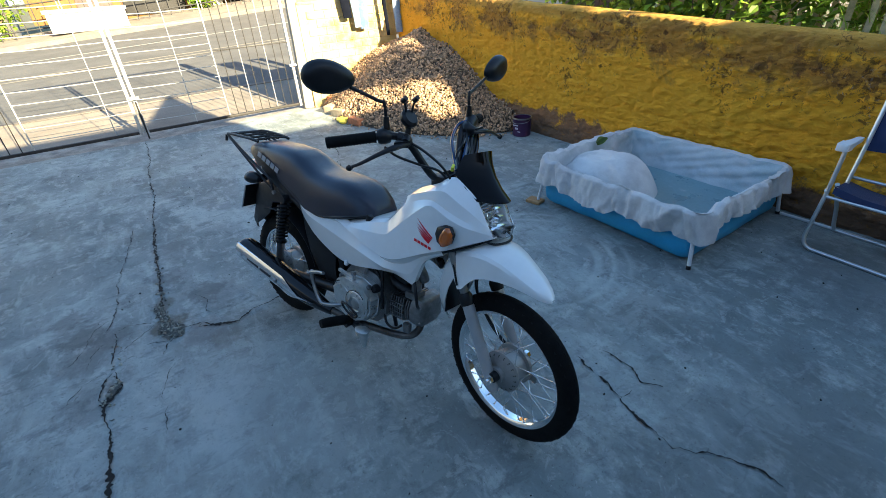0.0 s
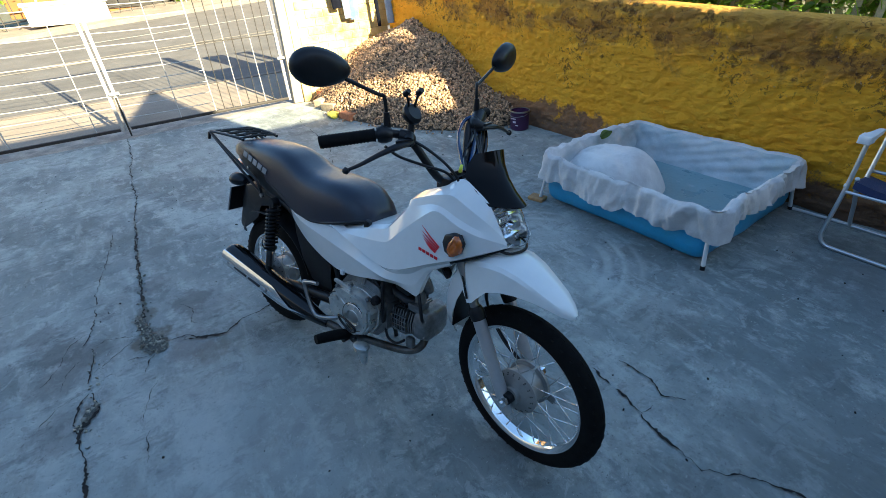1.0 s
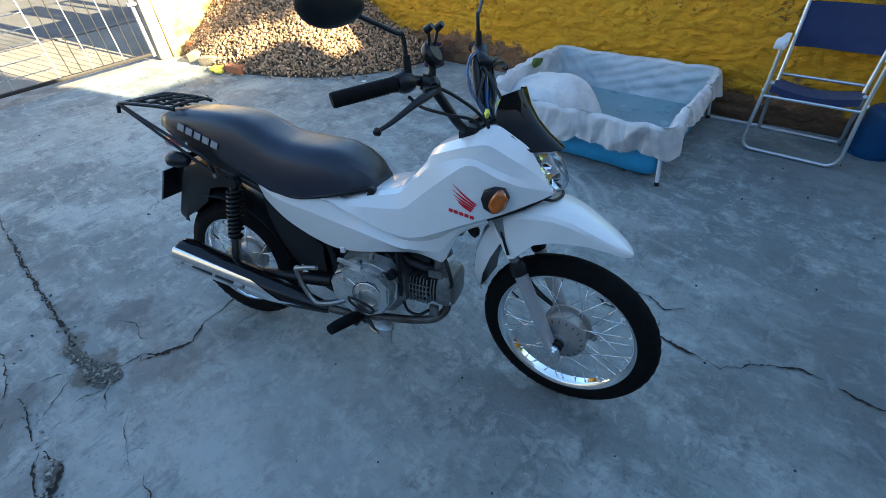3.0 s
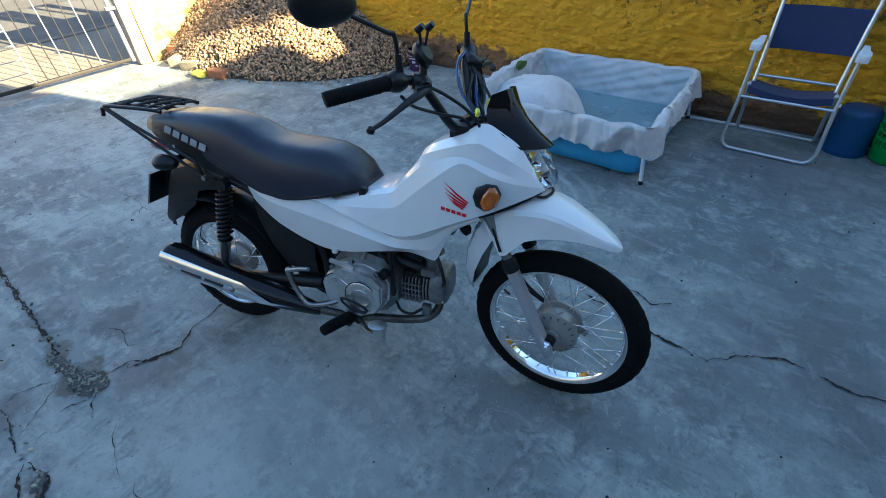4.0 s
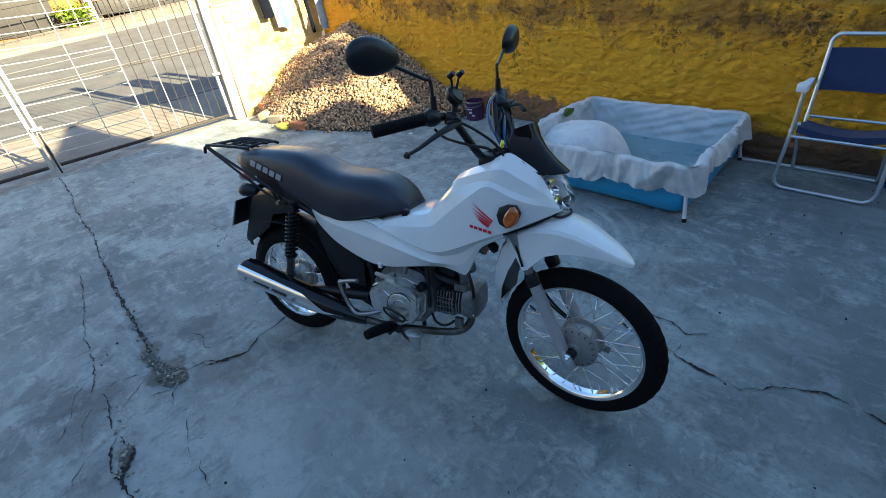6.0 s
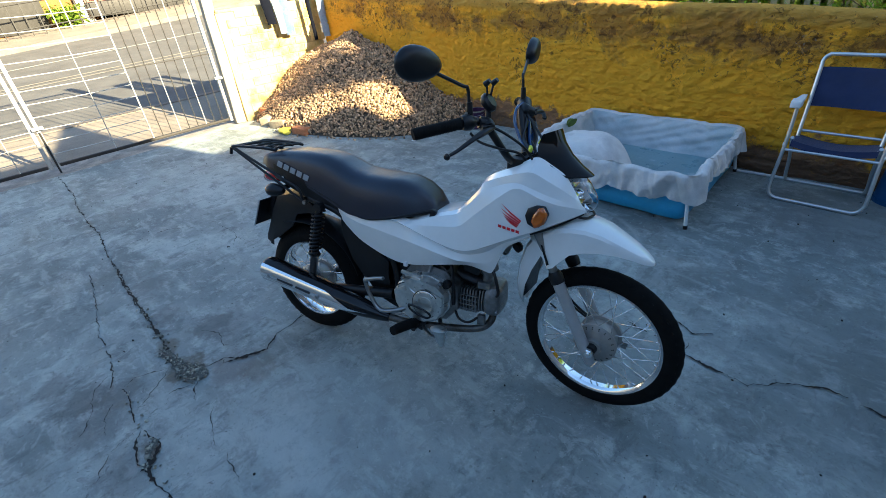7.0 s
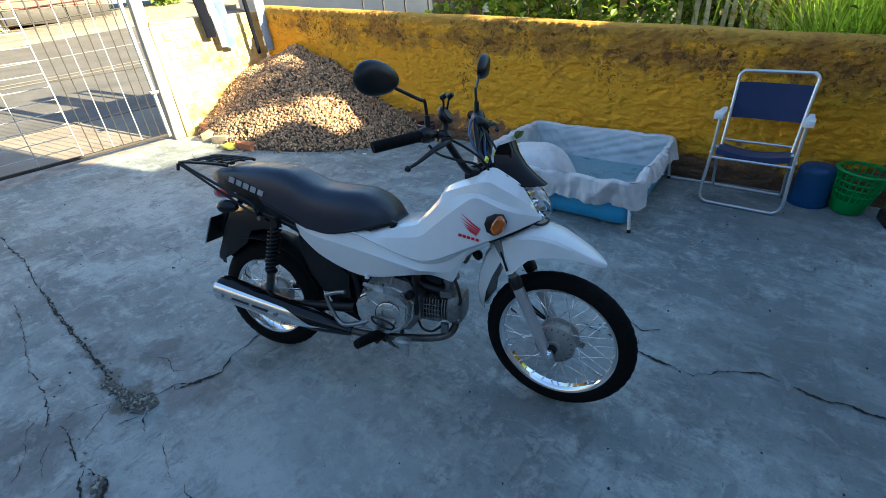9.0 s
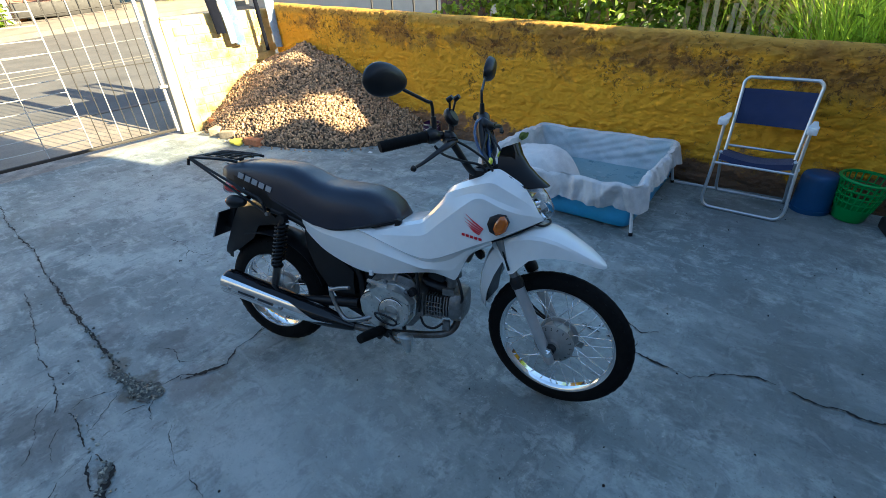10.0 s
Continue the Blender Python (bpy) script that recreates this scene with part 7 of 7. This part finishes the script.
part("wiring", tube([(0.72, -0.085, 0.52), (0.735, -0.10, 0.47), (0.745, -0.11, 0.40), (0.742, -0.105, 0.34)], 0.006, 8, 5), M_BLACK, eng)
part("wire_joint", box((0.016, 0.012, 0.02), (0.545, -0.112, 0.472), 0.003), M_ARM, eng, "white wire connector")

# exhaust: header, muffler, heat shield
part("exhaust_header", tube([(0.868, -0.02, 0.322), (0.872, -0.032, 0.275), (0.845, -0.046, 0.238), (0.79, -0.062, 0.222), (0.68, -0.085, 0.216), (0.55, -0.115, 0.219), (0.45, -0.130, 0.231)], 0.0145, 14, 6), M_HEADER, bike, "heat-stained steel header pipe")
mf = part("muffler", tube([(0.47, -0.130, 0.228), (0.40, -0.136, 0.240), (0.31, -0.142, 0.258), (0.10, -0.149, 0.299), (-0.10, -0.156, 0.340), (-0.135, -0.157, 0.347), (-0.142, -0.157, 0.348)], [0.018, 0.030, 0.043, 0.051, 0.052, 0.049, 0.038], 22, 4), M_GLOSSBLACK, bike, "black muffler sloping up along the wheel")
part("muffler_tip", tube([(-0.13, -0.157, 0.346), (-0.155, -0.157, 0.351)], [0.014, 0.014], 14, 1), M_STEEL, mf)
axis_a, axis_b = Vector((0.31, -0.142, 0.258)), Vector((-0.128, -0.1565, 0.3455))
rings = []
for i in range(24):
    u = i / 23
    c = axis_a.lerp(axis_b, u)
    half = radians(6 + 36 * min(1, u * 4.0))
    rad_ = 0.0565 - 0.008 * (1 - u)
    mid_a = radians(177 + 6 * (1 - u))
    rings.append([c + Vector((0.0, rad_ * math.cos(mid_a + half * v), rad_ * math.sin(mid_a + half * v))) for v in (-1, -0.7, -0.35, 0, 0.35, 0.7, 1)])
rings.insert(0, [axis_a + Vector((0.075, -0.026, -0.012)) + Vector((0, 0.001 * v, 0.003 * v)) for v in (-1, -0.7, -0.35, 0, 0.35, 0.7, 1)])
part("heat_shield", thicken(loft(rings, closed=False), 0.0025), M_CHROME, mf, "chromed heat shield", angle=40)
for u0, u1 in ((0.42, 0.58), (0.62, 0.80)):
    p, q = axis_a.lerp(axis_b, u0), axis_a.lerp(axis_b, u1)
    o = Vector((0, -0.0520, 0.0005))
    part("shield_slot", tube([p + o, q + o], 0.0082, 8, 1, flat=0.75), M_BLACK, mf, "dark slot")
for u in (0.335, 0.90):
    c = axis_a.lerp(axis_b, u) + Vector((0, -0.0548, 0.001))
    part("shield_bolt", lathe([(0.0, -0.006), (0.007, -0.005), (0.011, 0.0), (0.0, 0.004)], 14), M_STEEL, mf, m=pose(*c))

# foot controls
part("kick_lever", tube([(0.568, -0.135, 0.308), (0.54, -0.165, 0.300), (0.475, -0.175, 0.284), (0.442, -0.175, 0.296), (0.41, -0.172, 0.345), (0.392, -0.168, 0.392), (0.397, -0.172, 0.404)], [0.014, 0.011, 0.0095, 0.009, 0.0085, 0.009, 0.010], 12, 5, flat=0.8), M_STEEL, bike, "bare steel kick-start lever")
part("kick_pedal", tube([(0.395, -0.170, 0.399), (0.442, -0.176, 0.417), (0.485, -0.180, 0.428)], [0.009, 0.008, 0.0075], 10, 3), M_STEEL, bike)
part("peg_bar", tube([(0.60, 0.17, 0.232), (0.60, -0.17, 0.232)], 0.011, 10, 1), M_BLACK, bike)
for s in (-1, 1):
    part("foot_peg", tube([(0.612, s * 0.150, 0.250), (0.605, s * 0.175, 0.262), (0.582, s * 0.235, 0.268), (0.572, s * 0.268, 0.270)], [0.012, 0.020, 0.0195, 0.017], 12, 3), M_RUBBER, bike, "black rubber foot peg")
    part("peg_bracket", box((0.045, 0.02, 0.06), (0.615, s * 0.135, 0.25), 0.006, (0, 20, 0)), M_BLACK, bike)
part("brake_pedal", tube([(0.62, -0.13, 0.238), (0.665, -0.165, 0.225), (0.70, -0.185, 0.235), (0.715, -0.190, 0.255)], [0.009, 0.009, 0.008, 0.008], 10, 4, flat=0.7), M_STEEL, bike)
rings = []
for z, hw, hd in ((0.205, 0.010, 0.008), (0.222, 0.017, 0.012), (0.250, 0.022, 0.016), (0.266, 0.026, 0.021), (0.270, 0.033, 0.024), (0.275, 0.033, 0.024), (0.277, 0.028, 0.020)):
    rings.append([(0.722 - 0.15 * (z - 0.27) + hw * math.cos(a), -0.190 + hd * math.sin(a), z) for a in (2 * math.pi * j / 18 for j in range(18))])
part("brake_pad", loft(rings), M_ALU, bike, "worn bare brake pedal pad", angle=50)
part("side_stand", tube([(0.56, 0.11, 0.24), (0.55, 0.16, 0.13), (0.535, 0.195, 0.036)], [0.012, 0.010, 0.010], 10, 2), M_BLACK, bike, "black side stand folded out")
part("stand_foot", box((0.05, 0.03, 0.008), (0.535, 0.198, 0.032), 0.002, (7, 0, 0)), M_BLACK, bike)
part("horn", lathe([(0.0, -0.010), (0.019, -0.008), (0.020, 0.004), (0.012, 0.014), (0.0, 0.016)], 22), M_BLACK, bike, m=pose(0.958, -0.04, 0.585, 20, 0, -30))
part("chain_guard", box((0.36, 0.02, 0.05), (0.24, 0.075, 0.33), 0.008, (0, -8, 0)), M_BLACK, bike)
part("brake_rod", tube([(0.60, -0.10, 0.245), (0.30, -0.105, 0.225), (0.05, -0.08, 0.215)], 0.004, 8, 2), M_STEEL, bike)
part("tail_light_bolt", lathe([(0.0, -0.004), (0.006, -0.004), (0.006, 0.004), (0.0, 0.004)], 10), M_CHROME, bike, m=pose(-0.045, -0.088, 0.745))


# ---- beyond the wall: pickets, vines, grass ----
b = sheet([-4.0 + 0.5 * i for i in range(27)], [3.13 + 0.4 * j for j in range(20)], lambda x, y: 0.25 + 0.05 * noise.noise(Vector((x, y, 4))))
tagged(part("garden_bed", b, M_EARTH), "dark neighbouring garden soil behind the wall", "ground", kind="structure")
me = bpy.data.meshes.new("picket")
bb = plate([(-0.02, 0.0), (0.02, 0.0), (0.02, 1.42), (0.0, 1.46), (-0.02, 1.42)], 0.014, 0.002)
bb.to_mesh(me)
bb.free()
me.materials.append(M_PICKET)
fence = thing("picket_fence", "weathered grey-brown picket fence among plants", "fence", pose(0, 4.15, 0.22))
rnd = random.Random(3)
for i in range(64):
    o = new("picket", me)
    o.parent = fence
    o.matrix_basis = pose(-1.0 + 0.082 * i + rnd.uniform(-0.008, 0.008), rnd.uniform(-0.01, 0.01), rnd.uniform(-0.06, 0.03), 0, rnd.uniform(-2.5, 2.5), 0)
for z in (0.35, 1.1):
    part("fence_rail", box((5.3, 0.03, 0.05), (1.6, 0.025, z), 0.005), M_PICKET, fence)
planks = thing("plank_gate", "dark brown plank gate behind the wall", "gate", pose(0, 4.35, 0.2))
for i in range(8):
    part("plank", box((0.088, 0.02, 1.5), (-2.42 + 0.095 * i, 0, 0.75), 0.004), M_BROWNWOOD, planks)


def leaf_cloud(name, label, spots, size, mat, seed, category="plant", long=1.0):
    """Many small folded leaves in one mesh, each with a midrib, scattered round a few stems."""
    rs_ = np.random.RandomState(seed)
    shape = np.array([(0, 0, 0), (0.38, 0.35, 0.10), (0.42, 0.0, 0.0), (0.38, -0.35, 0.10), (0.8, 0.26, 0.05), (0.85, 0.0, -0.04), (0.8, -0.26, 0.05), (1.1, 0, -0.12)]) * (long, 1, 1)
    quads = [(0, 2, 1), (0, 3, 2), (1, 2, 5, 4), (2, 3, 6, 5), (4, 5, 7), (5, 6, 7)]
    verts, faces = [], []
    for n, p in enumerate(spots):
        a, t, r_ = rs_.uniform(0, 2 * math.pi), rs_.uniform(-1.0, 0.5), rs_.uniform(-0.8, 0.8)
        m = np.array((Matrix.Rotation(a, 3, "Z") @ Matrix.Rotation(-t, 3, "Y") @ Matrix.Rotation(r_, 3, "X")))
        verts.append(shape * size * rs_.uniform(0.5, 1.25) @ m.T + p)
        faces += [tuple(i + 8 * n for i in f) for f in quads]
    d = bpy.data.meshes.new(name)
    d.from_pydata(np.concatenate(verts).tolist(), [], faces)
    d.materials.append(mat)
    return d


def vine(name, label, x0, x1, y, z0, z1, count, seed, size, mat=M_LEAF):
    rs_ = np.random.RandomState(seed)
    t = thing(name, label, "vine")
    stems, spots = bmesh.new(), []
    n = max(4, int((x1 - x0) * 5))
    for i in range(n):
        x = x0 + (x1 - x0) * (i + rs_.uniform(0, 1)) / n
        p = [Vector((x, y + rs_.uniform(-0.1, 0.1), z0 - 0.1))]
        for k in range(6):
            p.append(p[-1] + Vector((rs_.normal() * 0.10, rs_.normal() * 0.06, (z1 - z0 + 0.1) / 6 * rs_.uniform(0.7, 1.2))))
        tube(p, [0.007, 0.006, 0.004, 0.003], 5, 3, bm=stems)
        for _ in range(count // n):
            q = p[rs_.randint(1, 7)]
            spots.append(np.array(q) + rs_.normal(size=3) * (0.11, 0.10, 0.09))
    part("stem", stems, M_TWIG, t)
    d = leaf_cloud("foliage", label, spots, size, mat, seed + 1)
    o = new("foliage", d)
    o.parent = t
    return t


vine("climbing_vine", "dense green climbing vine on the picket fence", -1.75, 0.5, 3.85, 0.55, 1.95, 4600, 21, 0.085)
vine("climbing_vine", "sunlit yellow-green creeper behind the pickets", 0.3, 1.9, 4.3, 0.5, 1.75, 2200, 31, 0.06, M_LEAFSUN)
vine("hedge", "dense dark green hedge behind the picket fence", -1.8, 4.5, 4.75, 0.4, 1.95, 13000, 61, 0.115)
vine("garden_shrub", "low leafy green shrub behind the wall", -1.1, 2.6, 3.5, 0.3, 1.0, 1100, 41, 0.05)


def tall_grass(x0, x1, y0, y1, count, seed, height):
    rs_ = np.random.RandomState(seed)
    verts, faces = [], []
    for n in range(count):
        x, y = rs_.uniform(x0, x1), rs_.uniform(y0, y1)
        a, h, bend = rs_.uniform(0, 2 * math.pi), height * rs_.uniform(0.6, 1.15), rs_.uniform(0.2, 0.7)
        w = rs_.uniform(0.005, 0.011)
        c, s = math.cos(a), math.sin(a)
        for k in range(6):
            u = k / 5
            r_, z = bend * h * u * u, 0.25 + h * (u - 0.35 * bend * u * u)
            ww = w * (1 - u) ** 0.6
            verts += [(x + c * r_ - s * ww, y + s * r_ + c * ww, z), (x + c * r_ + s * ww, y + s * r_ - c * ww, z)]
        faces += [tuple(i + 12 * n for i in (2 * k, 2 * k + 1, 2 * k + 3, 2 * k + 2)) for k in range(5)]
    d = bpy.data.meshes.new("tall_grass")
    d.from_pydata(verts, [], faces)
    d.materials.append(M_GRASSBLADE)
    o = new("tall_grass", d)
    return tagged(o, "clump of bright tall grass behind the wall", "grass", kind="stuff")


# added unseen tree; its flat crown breaks up the sun on the heap
t = thing("garden_tree", "small unseen leafy tree added to dapple the gravel heap", "tree", pose(4.3, 4.05, 0.2))
part("trunk", tube([(0, 0, 0), (0.05, -0.03, 1.0), (-0.02, 0.04, 2.0), (0.03, 0, 2.9), (0.0, 0.0, 3.3)], [0.05, 0.045, 0.035, 0.03, 0.02], 10, 4), M_TWIG, t)
rs = np.random.RandomState(90)
limbs, spots = bmesh.new(), []
for i in range(16):
    a = 2 * math.pi * i / 16
    lo_ = Vector((0, 0, rs.uniform(2.9, 3.25)))
    tip = Vector((0.45 * math.cos(a), 0.02 + 0.30 * math.sin(a), 3.33 + rs.uniform(-0.06, 0.06)))
    tube([lo_, lo_.lerp(tip, 0.5) + Vector((0, 0, 0.04)), tip], [0.018, 0.012, 0.005], 6, 3, bm=limbs)
    spots += [np.array(lo_.lerp(tip, rs.uniform(0.45, 1.05))) + rs.normal(size=3) * (0.08, 0.06, 0.05) for _ in range(26)]
    spots += [np.array(tip) + rs.normal(size=3) * (0.15, 0.15, 0.16) for _ in range(4)]
part("limb", limbs, M_TWIG, t)
o = new("crown", leaf_cloud("crown", "", spots, 0.10, M_LEAF, 91))
o.parent = t
tall_grass(1.55, 3.4, 3.5, 4.7, 3600, 51, 1.45)
tall_grass(0.6, 1.6, 4.25, 4.6, 500, 52, 1.2)

# ---- across the street ----
def far_box(name, size, at, mat, label, category):
    z = street_z(at[0], at[1]) + at[2]
    t = thing(name, label, category, pose(at[0], at[1], z))
    return t, part("wall", box(size, (0, 0, size[2] / 2), 0.03), mat, t)


t, w = far_box("planter_box", (0.7, 2.0, 0.55), (-16.7, -0.95, 0.05), M_FARWHITE, "white concrete planter box on the far pavement", "planter")
part("planter_rim", box((0.8, 2.1, 0.1), (0, 0, 0.55), 0.02), M_FARWHITE, t)
t, w = far_box("pink_house", (5.0, 3.0, 3.4), (-20.6, 4.6, 0.0), M_FARPINK, "brownish pink house front across the street", "house")
for i in range(13):
    part("door_slat", box((0.05, 2.7, 0.165), (2.52, 0.0, 0.55 + 0.175 * i), 0.02), M_FARPINK, t, "brownish pink roller door slat")
part("plinth", box((0.12, 3.0, 0.42), (2.54, 0, 0.21), 0.02), M_IRON, t)
part("roof", box((6.0, 3.6, 0.2), (0, 0, 3.5), 0.03), M_ROOF, t)
t, w = far_box("orange_house", (4.0, 6.0, 3.2), (-20.5, 0.5, 0.0), M_FARORANGE, "orange house front across the street", "house")
part("shop_opening", box((0.08, 1.9, 2.2), (2.02, 0.55, 1.18), 0.02), M_IRON, t, "dark shop opening")
part("pillar", box((0.3, 0.35, 2.6), (2.15, 2.55, 1.3), 0.03), M_FARWHITE, t, "white corner pillar")
part("door", box((0.08, 1.0, 2.1), (2.02, -1.2, 1.05), 0.02), M_BROWNWOOD, t, "brown door")
part("roof", box((5.0, 6.8, 0.2), (0, 0, 3.3), 0.03), M_ROOF, t)
t, w = far_box("white_house", (4.0, 11.0, 3.6), (-20.5, 11.9, 0.0), M_FARWHITE, "white house front across the street", "house")
part("window", box((0.08, 1.6, 1.2), (2.02, 0.5, 1.7), 0.02), M_IRON, t, "dark window")
part("roof", box((5.0, 11.6, 0.2), (0, 0, 3.7), 0.03), M_ROOF, t)
t, w = far_box("garden_house", (4.0, 14.0, 3.0), (-21.5, -10.5, 0.0), M_FARWHITE, "pale house wall behind the far fence", "house")
part("roof", box((5.0, 14.6, 0.2), (0, 0, 3.1), 0.03), M_ROOF, t)
fence = thing("street_fence", "thin iron railing along the far pavement", "fence", pose(-17.3, 0, 0.0))
for i in range(60):
    y = -13.5 + 0.33 * i
    z = street_z(-17.3, y)
    part("fence_bar", box((0.025, 0.025, 1.0), (0, y, z + 0.5), 0), M_IRON if i % 12 else M_FARWHITE, fence)
for z in (0.25, 0.9):
    part("fence_rail", tube([(0, -13.5 + 2 * i, street_z(-17.3, -13.5 + 2 * i) + z) for i in range(11)], 0.02, 6, 1), M_IRON, fence)
for n, (x, y, s_) in enumerate(((-18.2, -3.6, 1.0), (-18.4, -6.4, 1.2), (-18.0, 8.0, 0.55), (-17.9, 2.5, 0.5), (-18.0, 12.8, 0.9), (-18.2, -9.5, 1.2))):
    rs = np.random.RandomState(70 + n)
    z = street_z(x, y)
    t = thing("street_shrub", "sunlit green shrub behind the far railing", "shrub", pose(x, y, z))
    stems, spots = bmesh.new(), []
    for i in range(9):
        a = rs.uniform(0, 6.28)
        tip = Vector((0.5 * math.cos(a), 0.8 * math.sin(a), 0.9)) * s_
        tube([(0, 0, 0), tip * 0.5 + Vector((0, 0, 0.1)), tip], [0.03, 0.02, 0.008], 5, 3, bm=stems)
        spots += [np.array(tip * rs.uniform(0.4, 1.1)) + rs.normal(size=3) * 0.2 * s_ for _ in range(70)]
    part("stem", stems, M_TWIG, t)
    o = new("foliage", leaf_cloud("foliage", "", spots, 0.14, M_LEAF, 80 + n))
    o.parent = t
# parked white car's flank far beyond the side wall
t = thing("side_lot_wall", "bright white wall of the next lot", "wall", pose(-9.5, 9.2, 0.3), kind="structure")
part("wall", box((11.0, 0.2, 2.2), (0, 0, 1.1), 0.02), M_FARWHITE, t)
rail = thing("lot_railing", "thin dark railing in front of the next lot", "fence", pose(-3.9, 6.2, 0.25))
for i in range(7):
    part("fence_bar", box((0.03, 0.03, 1.5), (-1.8 + 0.55 * i, 0, 0.75), 0.004), M_IRON, rail)
part("fence_rail", box((3.6, 0.02, 0.02), (-0.1, 0, 1.05), 0.003), M_IRON, rail)

# ---- bricks of the front wall, last ----
me = bpy.data.meshes.new("brick")
bb = box((0.012, 0.225, 0.088), (0, 0, 0), 0.004, seg=1)
bb.to_mesh(me)
bb.free()
me.materials.append(M_BRICKPAINT)
rnd = random.Random(8)
for row in range(13):
    z = 0.05 + 0.0965 * row
    if z > 1.21:
        break
    off = 0.117 if row % 2 else 0.0
    for i in range(7):
        y = 1.70 + 0.234 * i - off
        if 1.73 < y < 2.94:
            o = new("brick", me)
            o.parent = wall_w
            o.matrix_basis = pose(-4.263 + rnd.uniform(-0.002, 0.003), y, z + rnd.uniform(-0.002, 0.002), rnd.uniform(-0.6, 0.6), 0, rnd.uniform(-0.6, 0.6))
b = box((0.15, 1.34, 0.035), (-4.33, 2.275, 1.254), 0.012)
tagged(part("wall_coping", b, M_BRICKPAINT), "yellow-painted coping of the front wall", "coping", kind="structure")
